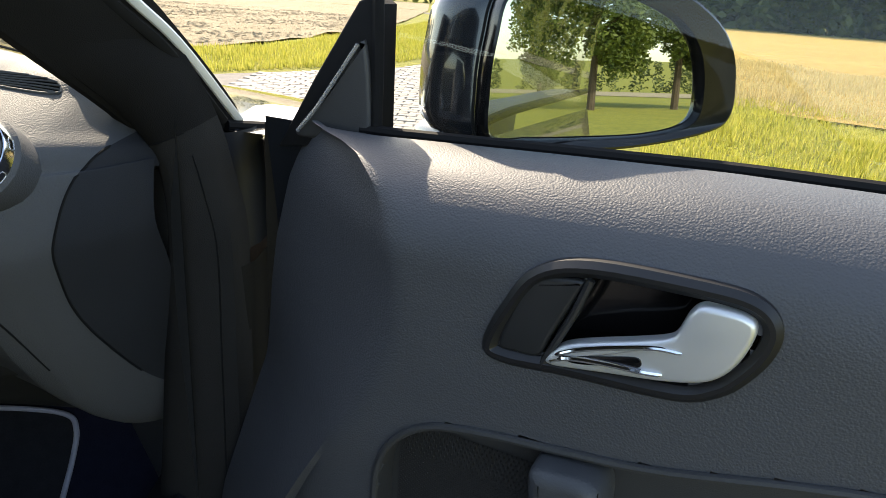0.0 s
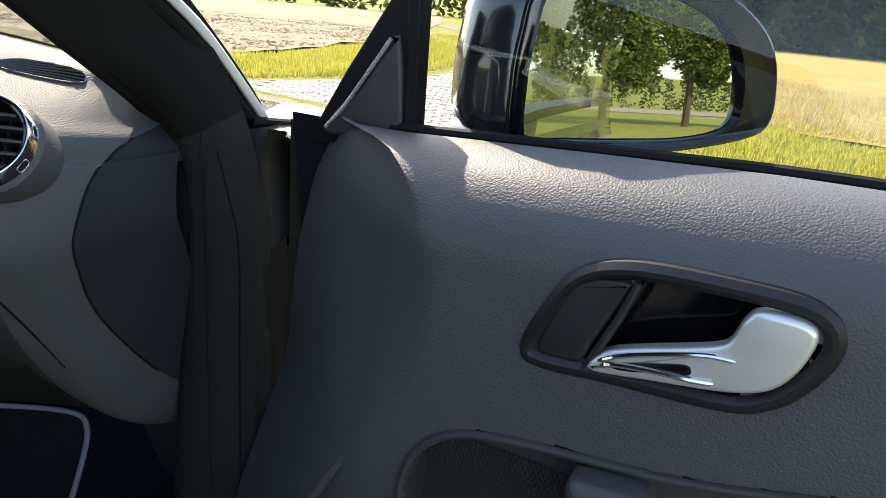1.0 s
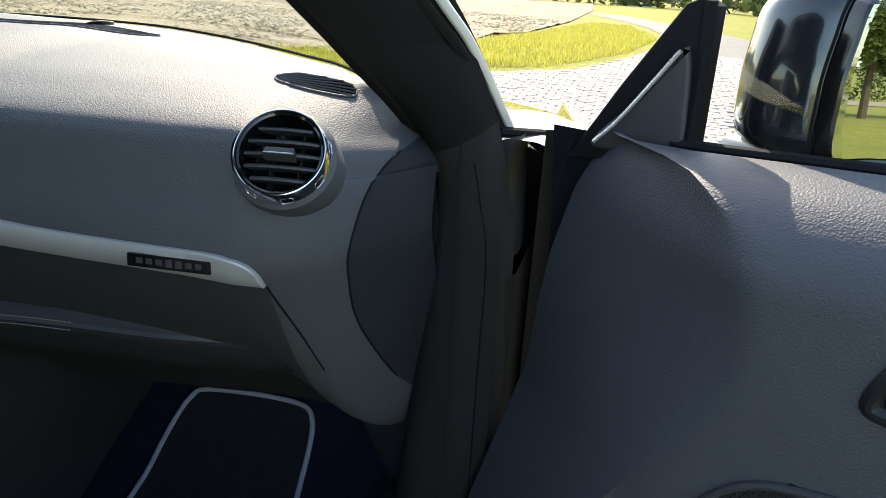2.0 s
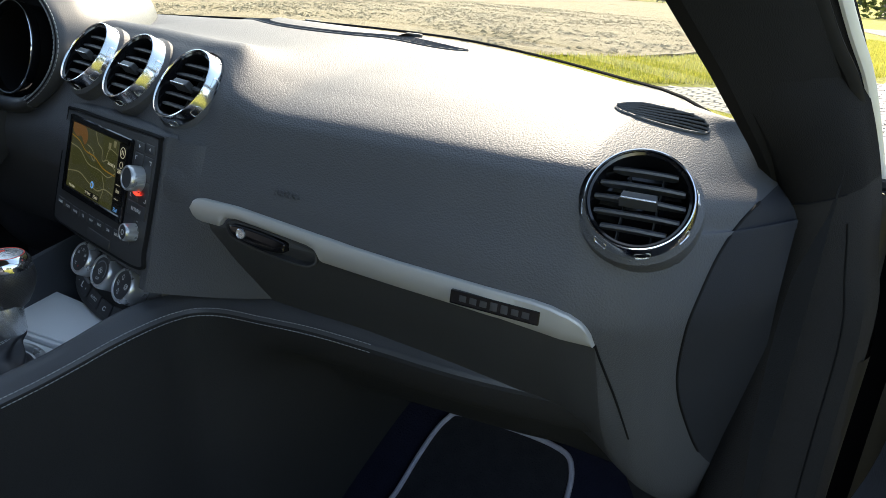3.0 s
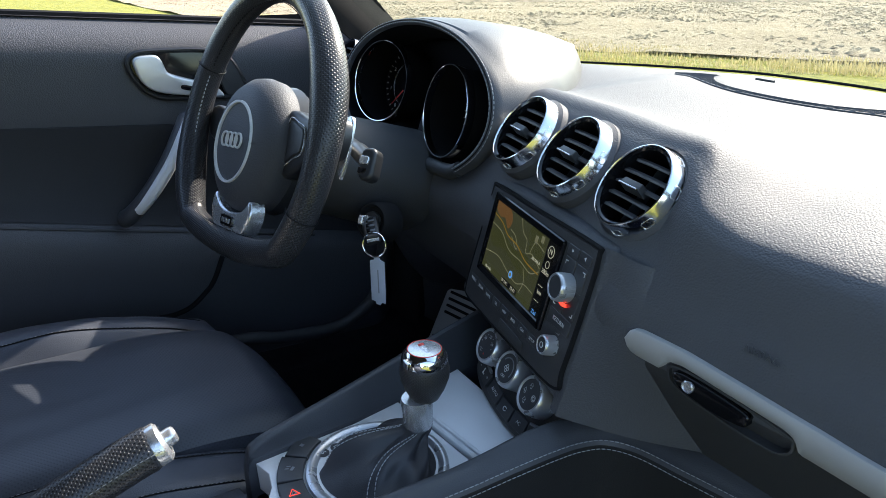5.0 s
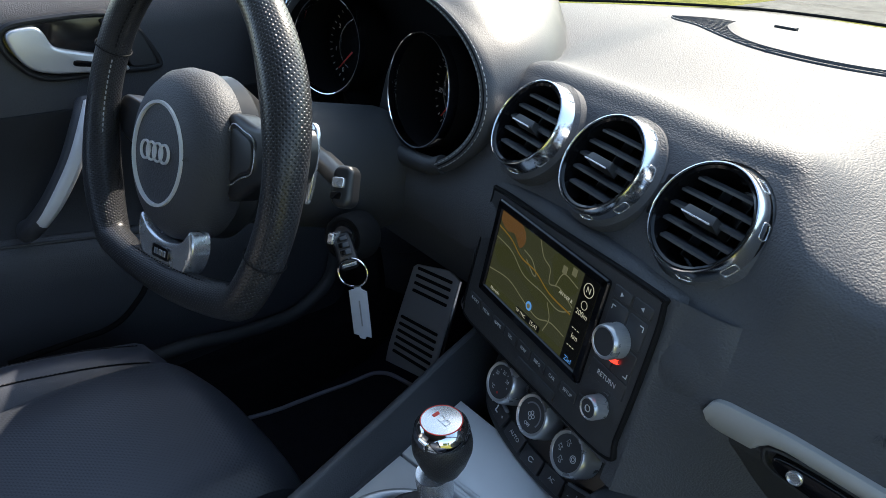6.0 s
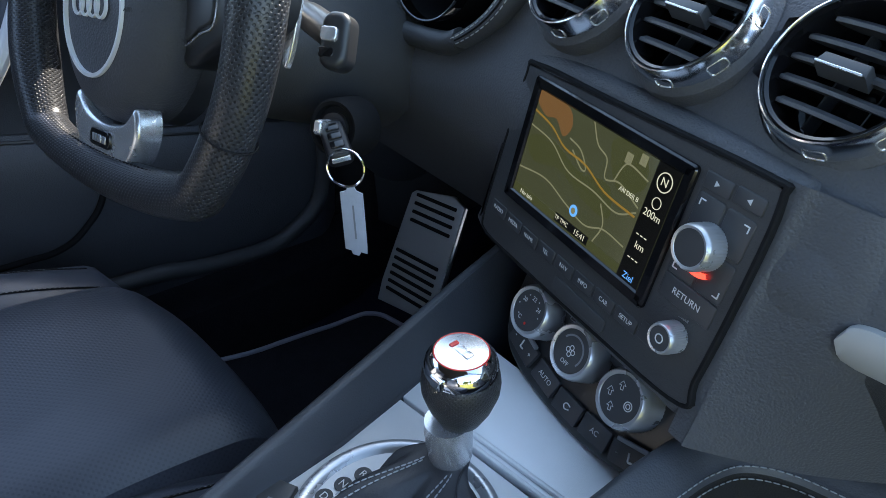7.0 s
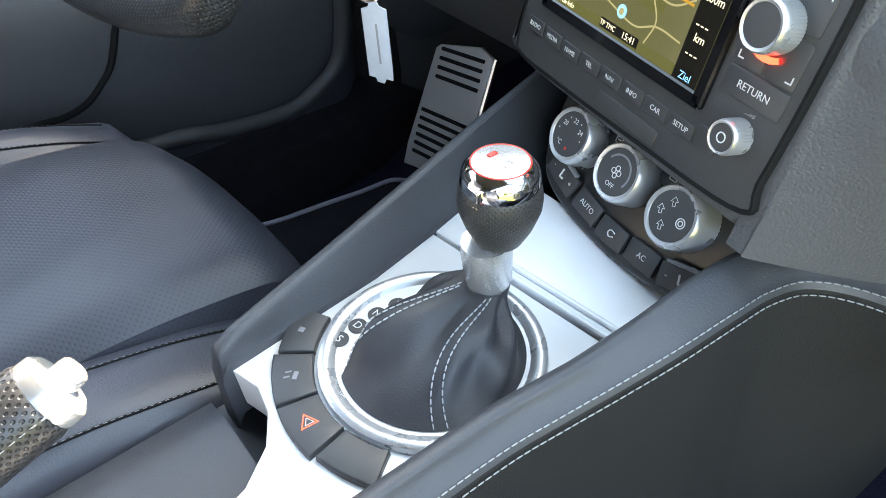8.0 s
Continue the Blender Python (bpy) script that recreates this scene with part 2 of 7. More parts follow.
def leaf_material(name, c1, c2):
    m = bpy.data.materials.new(name)
    m.use_nodes = True
    nt = m.node_tree
    b = nt.nodes["Principled BSDF"]
    b.inputs["Roughness"].default_value = 0.6
    isl = nt.nodes.new("ShaderNodeNewGeometry").outputs["Random Per Island"]
    mix = nt.nodes.new("ShaderNodeMixRGB")
    mix.inputs[1].default_value, mix.inputs[2].default_value = (*c1, 1), (*c2, 1)
    nt.links.new(isl, mix.inputs[0])
    nt.links.new(mix.outputs[0], b.inputs["Base Color"])
    thin, both = nt.nodes.new("ShaderNodeBsdfTranslucent"), nt.nodes.new("ShaderNodeMixShader")
    both.inputs[0].default_value = 0.42
    nt.links.new(mix.outputs[0], thin.inputs[0])
    nt.links.new(b.outputs[0], both.inputs[1])
    nt.links.new(thin.outputs[0], both.inputs[2])
    nt.links.new(both.outputs[0], nt.nodes["Material Output"].inputs[0])
    return m


LEAF = leaf_material("tree_leaves", (0.05, 0.085, 0.015), (0.15, 0.19, 0.035))
FAR_LEAF = leaf_material("forest_leaves", (0.045, 0.070, 0.022), (0.12, 0.145, 0.045))
BLADE = leaf_material("grass_blades", (0.32, 0.33, 0.045), (0.56, 0.49, 0.11))
STRAW = leaf_material("dry_grass", (0.42, 0.34, 0.15), (0.55, 0.45, 0.22))


# ---- mesh helpers ----
def thing(name, label, category, group="", kind="", m=None):
    ob = tagged(new(name), label, category, group, kind)
    if m is not None:
        ob.matrix_world = m
    return ob


def mesh_of(name, bm, mat, smooth=True):
    me = bpy.data.meshes.new(name)
    bmesh.ops.recalc_face_normals(bm, faces=bm.faces[:])
    if smooth:
        for f in bm.faces:
            f.smooth = True
        for e in bm.edges:
            if len(e.link_faces) == 2 and e.calc_face_angle(0) > radians(38):
                e.smooth = False
    bm.to_mesh(me)
    bm.free()
    me.materials.append(mat)
    return me


def part(name, bm, mat, parent=None, label="", m=None, smooth=True):
    """Links a bmesh as one mesh object under a thing or a part; m: its pose in the parent's space."""
    ob = new(name, mesh_of(name, bm, mat, smooth))
    ob.parent = parent
    if m is not None:
        ob.matrix_basis = m
    return tagged(ob, label)


def structure(name, bm, mat, label, category="", smooth=True):
    return tagged(part(name, bm, mat, smooth=smooth), label, category or name.split("_")[0], kind="structure")


def grid(rows, closed=False, cap=False):
    """A sheet through rows of points; closed: each row is a ring."""
    bm = bmesh.new()
    uv = bm.loops.layers.uv.new()
    vs = [[bm.verts.new(p) for p in row] for row in rows]
    n = len(rows[0])
    length = [0.0]
    for a, b in zip(rows, rows[1:]):
        length.append(length[-1] + (Vector(a[0]) - Vector(b[0])).length)
    girth = [0.0]
    for k in range(n):
        girth.append(girth[-1] + (Vector(rows[len(rows) // 2][k]) - Vector(rows[len(rows) // 2][(k + 1) % n])).length)
    for i in range(len(rows) - 1):
        for k in range(n if closed else n - 1):
            k2 = (k + 1) % n
            try:
                f = bm.faces.new((vs[i][k], vs[i][k2], vs[i + 1][k2], vs[i + 1][k]))
            except ValueError:
                continue
            for lp, (u, v) in zip(f.loops, ((girth[k], length[i]), (girth[k + 1], length[i]), (girth[k + 1], length[i + 1]), (girth[k], length[i + 1]))):
                lp[uv].uv = (u, v)
    if cap:
        bm.faces.new(vs[0])
        bm.faces.new(vs[-1])
    return bm


def curve(points, n, closed=False):
    """n points along a smooth curve through the given ones (Catmull-Rom)."""
    p = [Vector(q) for q in points]
    k = len(p)
    out = []
    spans = k if closed else k - 1
    for j in range(n):
        t = j * spans / (n if closed else n - 1)
        i = min(int(t), spans - 1)
        t -= i
        if closed:
            a, b, c, d = (p[(i + o) % k] for o in (-1, 0, 1, 2))
        else:
            b, c = p[i], p[i + 1]
            a = p[i - 1] if i else b * 2 - c
            d = p[i + 2] if i + 2 < k else c * 2 - b
        out.append(0.5 * (2 * b + (c - a) * t + (2 * a - 5 * b + 4 * c - d) * t * t + (3 * b - a - 3 * c + d) * t ** 3))
    return out


def lathe(profile, n=40, a0=0.0, a1=360.0):
    """Turns (radius, z) round z."""
    full = a1 - a0 >= 360
    cols = n if full else n + 1
    ang = [radians(a0 + (a1 - a0) * k / n) for k in range(cols)]
    return grid([[(r * math.cos(a), r * math.sin(a), z) for a in ang] for r, z in profile], closed=full)


def rrect(w, h, r, n=5):
    """Outline of a rounded rectangle round the origin."""
    pts = []
    for cx, cy, a in ((w / 2 - r, h / 2 - r, 0), (-w / 2 + r, h / 2 - r, 90), (-w / 2 + r, -h / 2 + r, 180), (w / 2 - r, -h / 2 + r, 270)):
        pts += [(cx + r * math.cos(radians(a + 90 * k / n)), cy + r * math.sin(radians(a + 90 * k / n))) for k in range(n + 1)]
    return pts


def inset(pts, d):
    out = []
    n = len(pts)
    area = sum(pts[i][0] * pts[(i + 1) % n][1] - pts[(i + 1) % n][0] * pts[i][1] for i in range(n))
    sign = 1 if area > 0 else -1
    for i in range(n):
        a, b, c = Vector(pts[i - 1][:2]), Vector(pts[i][:2]), Vector(pts[(i + 1) % n][:2])
        e1, e2 = (b - a), (c - b)
        n1 = Vector((-e1.y, e1.x)).normalized() if e1.length > 1e-9 else Vector((0, 0))
        n2 = Vector((-e2.y, e2.x)).normalized() if e2.length > 1e-9 else n1
        m = n1 + n2
        m = m.normalized() if m.length > 1e-6 else n1
        out.append((b.x + sign * d * m.x, b.y + sign * d * m.y))
    return out


def slab(outline, depth, bevel=0.001, steps=3, z=0.0, hollow=None):
    """An outline in x, y with its face at z and its body going down by depth, the front edge rounded. hollow: sinks a tray of (rim width, depth) into its face."""
    rings = [[(x, y, z - depth) for x, y in outline]]
    for k in range(steps + 1):
        a = radians(90 * k / steps)
        rings.append([(x, y, z - bevel + bevel * math.sin(a)) for x, y in inset(outline, bevel * (1 - math.cos(a)))])
    if hollow:
        rim, deep = hollow
        rings.append([(x, y, z) for x, y in inset(outline, rim)])
        rings.append([(x, y, z - deep) for x, y in inset(outline, rim + min(0.001, deep * 0.3))])
    bm = grid(rings, closed=True)
    bm.verts.ensure_lookup_table()
    n = len(outline)
    bm.faces.new([bm.verts[k] for k in range(n)])
    bm.faces.new([bm.verts[len(rings) * n - n + k] for k in range(n)])
    return bm


def frame_ring(outline, width, depth, bevel=0.001, z=0.0):
    """A flat rounded frame: outline outside, a hole inside."""
    inner = inset(outline, width)
    prof = [(outline, z - depth), (outline, z - bevel), (inset(outline, bevel), z), (inset(outline, width - bevel), z), (inner, z - bevel), (inner, z - depth), (outline, z - depth)]
    return grid([[(x, y, h) for x, y in o] for o, h in prof], closed=True)


def tube(path, radius, n=10, closed=False, flat=1.0):
    """A round bar along a path; radius is a number or a list along it."""
    p = [Vector(q) for q in path]
    k = len(p)
    rad = radius if isinstance(radius, (list, tuple)) else [radius] * k
    rows = []
    side = None
    for i in range(k):
        d = (p[(i + 1) % k] - p[i - 1]) if closed else (p[min(i + 1, k - 1)] - p[max(i - 1, 0)])
        d.normalize()
        if side is None:
            side = d.orthogonal().normalized()
        side = (side - d * side.dot(d)).normalized()
        up = d.cross(side)
        rows.append([p[i] + rad[i] * (side * math.cos(2 * math.pi * j / n) + up * flat * math.sin(2 * math.pi * j / n)) for j in range(n)])
    if closed:
        rows.append(rows[0])
    return grid(rows, closed=True, cap=not closed)


def box(sx, sy, sz, bevel=0.002):
    """A box round the origin with rounded upper edges."""
    return slab(rrect(sx, sy, min(bevel * 2, sx / 3, sy / 3), 3), sz, min(bevel, sz / 3), z=sz / 2)


def moved(bm, m):
    bmesh.ops.transform(bm, matrix=m, verts=bm.verts[:])
    return bm


def joined(*bms):
    out = bmesh.new()
    for b in bms:
        me = bpy.data.meshes.new("tmp")
        b.to_mesh(me)
        b.free()
        out.from_mesh(me)
        bpy.data.meshes.remove(me)
    return out


def stitches(path, name, parent, mat, length=0.0042, gap=0.0022, radius=0.00055, label=""):
    """One run of thread stitches laid along a path, as one part."""
    pts = [Vector(q) for q in path]
    out = bmesh.new()
    run, walked, nxt = [], 0.0, 0.0
    for a, b in zip(pts, pts[1:]):
        seg = (b - a).length
        d = (b - a) / max(seg, 1e-9)
        while nxt < walked + seg:
            run.append((a + d * (nxt - walked), d.copy()))
            nxt += length + gap
        walked += seg
    for q, d in run:
        s = d.orthogonal().normalized()
        u = d.cross(s)
        ring = []
        for e, k in ((-0.5, 0.5), (-0.3, 1), (0.3, 1), (0.5, 0.5)):
            ring.append([out.verts.new(q + d * length * e + (s * math.cos(a) + u * math.sin(a)) * radius * k) for a in (0, 1.57, 3.14, 4.71)])
        for r1, r2 in zip(ring, ring[1:]):
            for j in range(4):
                out.faces.new((r1[j], r1[(j + 1) % 4], r2[(j + 1) % 4], r2[j]))
    return part(name, out, mat, parent, label)


def letters(text, size, mat, parent, m, depth=0.0002, name="lettering", bold=0.0):
    """Raised or printed writing in Blender's own font, centred at m."""
    c = bpy.data.curves.new(name, "FONT")
    c.body, c.size, c.align_x, c.align_y, c.extrude, c.offset = text, size, "CENTER", "CENTER", depth, bold
    ob = new(name, c)
    dg = bpy.context.evaluated_depsgraph_get()
    me = bpy.data.meshes.new_from_object(ob.evaluated_get(dg))
    bpy.data.objects.remove(ob)
    bpy.data.curves.remove(c)
    me.materials.clear()
    me.materials.append(mat)
    out = new(name, me)
    out.parent = parent
    out.matrix_basis = m
    return out


# ---- land: road, verge, fields, woods ----
def level(x, y):
    """The land's height: flat by the car, falling gently away."""
    r = math.hypot(x, y)
    return -0.018 * max(0.0, r - 12) if r < 200 else -3.384 + (r - 200) * 0.02


def patch(outline, lift, cell, name, mat, label, rough=0.0):
    """A sheet over the land inside an outline (counter-clockwise corners)."""
    xs, ys = [p[0] for p in outline], [p[1] for p in outline]
    bm = bmesh.new()
    vs = [bm.verts.new((x, y, 0)) for x, y in outline]
    bm.faces.new(vs)
    for axis, lo, hi in ((0, min(xs), max(xs)), (1, min(ys), max(ys))):
        steps = int((hi - lo) / cell)
        for k in range(1, steps):
            co = [0, 0, 0]
            co[axis] = lo + k * cell
            no = [0, 0, 0]
            no[axis] = 1
            bmesh.ops.bisect_plane(bm, geom=bm.verts[:] + bm.edges[:] + bm.faces[:], plane_co=co, plane_no=no)
    bmesh.ops.triangulate(bm, faces=bm.faces[:])
    for v in bm.verts:
        v.co.z = level(v.co.x, v.co.y) + lift + (rough * (noise.noise(v.co * 2.3) + 0.6 * noise.noise(v.co * 6.1)) if rough else 0)
    return structure(name, bm, mat, label, "ground")


rings = [0.0, 3, 6, 9, 12, 16, 22, 30, 45, 70, 110, 200, 600, 2500]
structure("ground", grid([[(r * math.cos(a), r * math.sin(a), level(r, 0)) for a in [k * math.pi / 36 for k in range(72)]] for r in rings], closed=True), GRASS, "green and yellow meadow grass beside the road", "ground")
ROAD_L = [(-4.6, -14), (-3.6, -4), (-3.0, 2), (-2.4, 5.6), (-1.3, 7.4), (0.3, 8.9), (1.3, 12), (2.0, 17.6), (1.6, 26), (-1.0, 40)]
ROAD_R = [(1.0, 40), (3.6, 26), (4.3, 17.6), (3.2, 11), (2.1, 6.5), (1.7, 2), (1.3, -4), (0.4, -14)]
road = patch([tuple(q)[:2] for q in curve([(*p, 0) for p in ROAD_R[::-1]], 24)] + [tuple(q)[:2] for q in curve([(*p, 0) for p in ROAD_L[::-1]], 24)], 0.012, 2.0, "road", ASPHALT, "pale grey sunlit country road with set stones")
patch([(-14, 3.2), (-7, 5.6), (-3.4, 8.4), (-1.9, 10.8), (-1.0, 16), (-0.6, 24), (-0.6, 44), (-40, 60), (-60, 3)], 0.03, 0.9, "ploughed_field", SOIL, "brown ploughed field with dry clods", 0.05)
patch([(-0.6, 44), (-2, 86), (-60, 90), (-140, 60), (-150, -12), (-60, 3), (-40, 60)], 0.03, 7.0, "far_field", SOIL, "brown ploughed field reaching to the far wood", 0.04)
patch([(4.4, 7.0), (9, 4.5), (60, -8), (90, 40), (48, 66), (20, 62), (6.0, 30), (5.6, 17)], 0.025, 3.0, "stubble_field", STUBBLE, "golden stubble field after harvest", 0.04)
patch([(73, -10), (56, -52), (115, -110), (155, -20)], 0.04, 8.0, "harvested_field", SOIL, "brown harvested field behind the trees", 0.04)


# ---- set stones of the road, where it passes nearest ----
def sett_mesh(seed):
    """One worn stone with rounded top edges."""
    rng = random.Random(seed)
    bm = bmesh.new()
    rings = []
    for k, z in ((1.0, -0.02), (1.0, 0.006), (0.90, 0.012)):
        rings.append([bm.verts.new((sx * 0.075 * k + rng.uniform(-0.003, 0.003), sy * 0.052 * k + rng.uniform(-0.003, 0.003), z)) for sx, sy in ((-1, -1), (1, -1), (1, 1), (-1, 1))])
    for a, b in zip(rings, rings[1:]):
        for k in range(4):
            bm.faces.new((a[k], a[(k + 1) % 4], b[(k + 1) % 4], b[k]))
    bm.faces.new(rings[-1])
    me = bpy.data.meshes.new("stone")
    bm.to_mesh(me)
    bm.free()
    me.materials.append(SETT)
    return me


STONES = [sett_mesh(k) for k in range(6)]
rng = random.Random(77)
spots = []
for j in range(75):
    for i in range(24):
        y = 4.2 + 0.112 * j
        mid = 0.85 + 0.02 * max(0.0, y - 6) ** 1.6
        x = mid - 1.9 + 0.158 * i + (0.079 if j % 2 else 0.0)
        spots.append((x, y))
def on_road(x, y):
    """Whether a stone lies between the road's edges."""
    def side(keys):
        keys = sorted((b, a) for a, b in keys)
        for (y1, x1), (y2, x2) in zip(keys, keys[1:]):
            if y1 <= y <= y2:
                return x1 + (x2 - x1) * (y - y1) / (y2 - y1)
        return keys[-1][1]
    return side(ROAD_L) + 0.12 < x < side(ROAD_R) - 0.12


spots = [p for p in spots if on_road(*p)]
near = [p for p in spots if 0.3 < p[0] < 1.9 and 4.9 < p[1] < 7.9][:300]
taken = set(near)
rest_v, rest_f = [], []
for n, (x, y) in enumerate(spots):
    turn, lift = rng.uniform(-2.5, 2.5), rng.uniform(-0.003, 0.003)
    m = pose(x + rng.uniform(-0.004, 0.004), y + rng.uniform(-0.004, 0.004), level(x, y) + 0.010 + lift, 0, 0, turn)
    me = STONES[n % 6]
    if (x, y) in taken:
        ob = new("stone", me)
        ob.parent = road
        ob.matrix_basis = m
    else:
        base = len(rest_v)
        rest_v += [tuple(m @ v.co) for v in me.vertices]
        rest_f += [tuple(base + i for i in f.vertices) for f in me.polygons]
rest = bpy.data.meshes.new("set_stones")
rest.from_pydata(rest_v, [], rest_f)
rest.materials.append(SETT)
tagged(new("set_stones", rest), "pale worn set stones of the road", "stones", kind="stuff")


# ---- car shell ----
def dash_shift(x):
    """How far the dashboard's face lies ahead of its line at the middle of the passenger side."""
    keys = [(-0.74, 0.20), (-0.66, 0.10), (-0.58, 0.05), (-0.25, 0.035), (-0.15, 0.03), (0.0, 0.012), (0.10, -0.012), (0.175, -0.014), (0.33, 0.0), (0.5, 0.005), (0.56, 0.012), (0.590, 0.022), (0.612, 0.036), (0.630, 0.056), (0.648, 0.086), (0.668, 0.122), (0.69, 0.165), (0.74, 0.27)]
    for (a, p), (b, q) in zip(keys, keys[1:]):
        if x <= b:
            t = max(0, min(1, (x - a) / (b - a)))
            return p + (q - p) * t
    return keys[-1][1]


def dash_rise(x):
    """The hump of the middle, on which the three round vents sit."""
    t = max(0.0, min(1.0, (abs(x - 0.01) - 0.13) / 0.10))
    return 0.030 * (1 - t * t * (3 - 2 * t))


def dash_profile(x):
    """Points (y, z) of the dashboard's section from the windscreen down to the footwell."""
    d, h = dash_shift(x), dash_rise(x)
    yw = max(0.74 - 0.80 * x * x, 0.36 + d)
    side = max(0.0, abs(x) - 0.55)
    mid = max(0.0, min(1.0, 1 - (x - 0.145) / 0.055)) if x > 0 else 1.0
    mid = mid * mid * (3 - 2 * mid)
    mix = lambda a, b: (a[0] + (b[0] - a[0]) * mid, a[1] + (b[1] - a[1]) * mid)
    far = 0.008 * max(0.0, min(1.0, (0.45 - abs(x)) / 0.30))
    top = [(yw + 0.03, 0.925 + far - side * 0.2), (yw, 0.938 + far - side * 0.2), ((yw + 0.31 + d) * 0.5, 0.952 - side * 0.15 + h * 0.3), (0.325 + d * 0.8, 0.941 - side * 0.2 + h * 0.6), mix((0.250 + d, 0.929 - side * 0.3 + h * 0.9), (0.268 + d, 0.937 + h)), mix((0.212 + d, 0.919 + h - side * 0.3), (0.245 + d, 0.927 + h)), mix((0.198 + d, 0.910 + h - side * 0.3), (0.228 + d, 0.912 + h))]
    sag = max(0.0, min(1.0, (abs(x) - 0.53) / 0.12))
    sag = 0.10 * sag * sag * (3 - 2 * sag)
    face = [mix((0.191 + d, 0.897 + h * 0.9 - side * 0.3), (0.213 + d, 0.893 + h)), mix((0.182 + d, 0.862 + h * 0.6), (0.193 + d, 0.862 + h * 0.7)), (0.172 + d, 0.828 + h * 0.3), (0.170 + d, 0.800), (0.176 + d, 0.780), (0.20 + d, 0.735), (0.25 + d, 0.665 - sag * 0.4), (0.33 + d * 0.8, 0.60 - sag * 0.9), (0.45 + d * 0.3, 0.555 - sag), (0.60, 0.54 - sag)]
    bulge = 0.008 * max(0.0, 1 - ((x - 0.128) / 0.046) ** 2)
    face = [(y - bulge * f, z) for (y, z), f in zip(face, (0, 0.6, 1, 1, 1, 1, 0.8, 0.4, 0, 0))]
    return top + face


dashboard = thing("dashboard", "dark grey soft-touch dashboard under the raked windscreen", "dashboard")
VENTS = [(-0.080, 0.224, 0.933, 52, -13), (0.018, 0.209, 0.930, 52, -13), (0.116, 0.198, 0.924, 52, -12), (0.600, 0.208, 0.899, 53, 8), (-0.60, 0.245, 0.945, 55, -8)]
cols = [-0.704 + 1.408 * k / 320 for k in range(321)]
dash_bm = grid([[(x, q.x, q.y) for q in curve([(y, z, 0) for y, z in dash_profile(x)], 150)] for x in cols])
holes = [pose(*v[:3], v[3], 0, v[4]).inverted() for v in VENTS]
cut = []
for f in dash_bm.faces:
    c = f.calc_center_median()
    for h in holes:
        q = h @ c
        rr = math.hypot(q.x, q.y)
        if (rr < 0.0395 and q.z > -0.07) or (rr < 0.0458 and -0.02 < q.z < 0.06):
            cut.append(f)
            break
in_hood = pose(-0.335, 0.24, 0.93, 75, 0, 0).inverted()
for f in dash_bm.faces:
    q = in_hood @ f.calc_center_median()
    if ((q.x + 0.01) / 0.196) ** 2 + ((q.y + 0.006) / 0.096) ** 2 < 1 and q.y > -0.080 and -0.085 < q.z < 0.03 and f not in cut:
        cut.append(f)
bmesh.ops.delete(dash_bm, geom=cut, context="FACES")
for v in dash_bm.verts:
    if v.is_boundary:
        for h in holes:
            q = h @ v.co
            rr = math.hypot(q.x, q.y)
            if 0.02 < rr < 0.058 and abs(q.z) < 0.075:
                q.x, q.y = q.x * 0.0462 / rr, q.y * 0.0462 / rr
                v.co = h.inverted() @ q
                break


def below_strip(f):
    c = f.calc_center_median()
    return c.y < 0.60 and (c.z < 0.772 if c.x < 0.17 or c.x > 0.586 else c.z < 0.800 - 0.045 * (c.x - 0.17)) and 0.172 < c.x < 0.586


def cap_edge(z):
    """Where the dashboard's end cap begins."""
    for a, b in zip(CAP_LINE, CAP_LINE[1:]):
        if z <= b.y:
            return a.x + (b.x - a.x) * max(0.0, (z - a.y) / (b.y - a.y))
    return 9.0


CAP_LINE = curve([(0.700, 0.50, 0), (0.668, 0.575, 0), (0.650, 0.66, 0), (0.6425, 0.72, 0), (0.645, 0.777, 0), (0.650, 0.815, 0), (0.6565, 0.850, 0), (0.667, 0.875, 0), (0.684, 0.890, 0), (0.712, 0.899, 0)], 80)
past = lambda q: q.x - cap_edge(q.z)
edge_verts = set()
for e in [e for e in dash_bm.edges if e.verts[0].co.x > 0.62 and past(e.verts[0].co) * past(e.verts[1].co) < 0]:
    a, b = e.verts[0].co.copy(), e.verts[1].co.copy()
    lo, hi = 0.0, 1.0
    for k in range(14):
        mid = (lo + hi) / 2
        lo, hi = (mid, hi) if past(a) * past(a.lerp(b, mid)) > 0 else (lo, mid)
    edge_verts.add(bmesh.utils.edge_split(e, e.verts[0], (lo + hi) / 2)[1])
for f in dash_bm.faces[:]:
    ends = [v for v in f.verts if v in edge_verts]
    if len(ends) == 2:
        bmesh.utils.face_split(f, ends[0], ends[1])
cap_bm = dash_bm.copy()
beyond = lambda f: (lambda c: c.x > cap_edge(c.z))(f.calc_center_median())
bmesh.ops.delete(cap_bm, geom=[f for f in cap_bm.faces if not beyond(f)], context="FACES")
bmesh.ops.delete(dash_bm, geom=[f for f in dash_bm.faces if beyond(f)], context="FACES")
part("end_cap", cap_bm, CAP_SHADE, dashboard, "end cap facing the door, shade put into its colour")
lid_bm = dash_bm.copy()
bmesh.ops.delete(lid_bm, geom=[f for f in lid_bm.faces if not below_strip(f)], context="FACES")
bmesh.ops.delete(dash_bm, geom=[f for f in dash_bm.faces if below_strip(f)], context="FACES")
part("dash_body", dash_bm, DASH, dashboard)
part("glovebox_lid", lid_bm, LOWER, dashboard, "glovebox lid, darker than the dash above the strip")


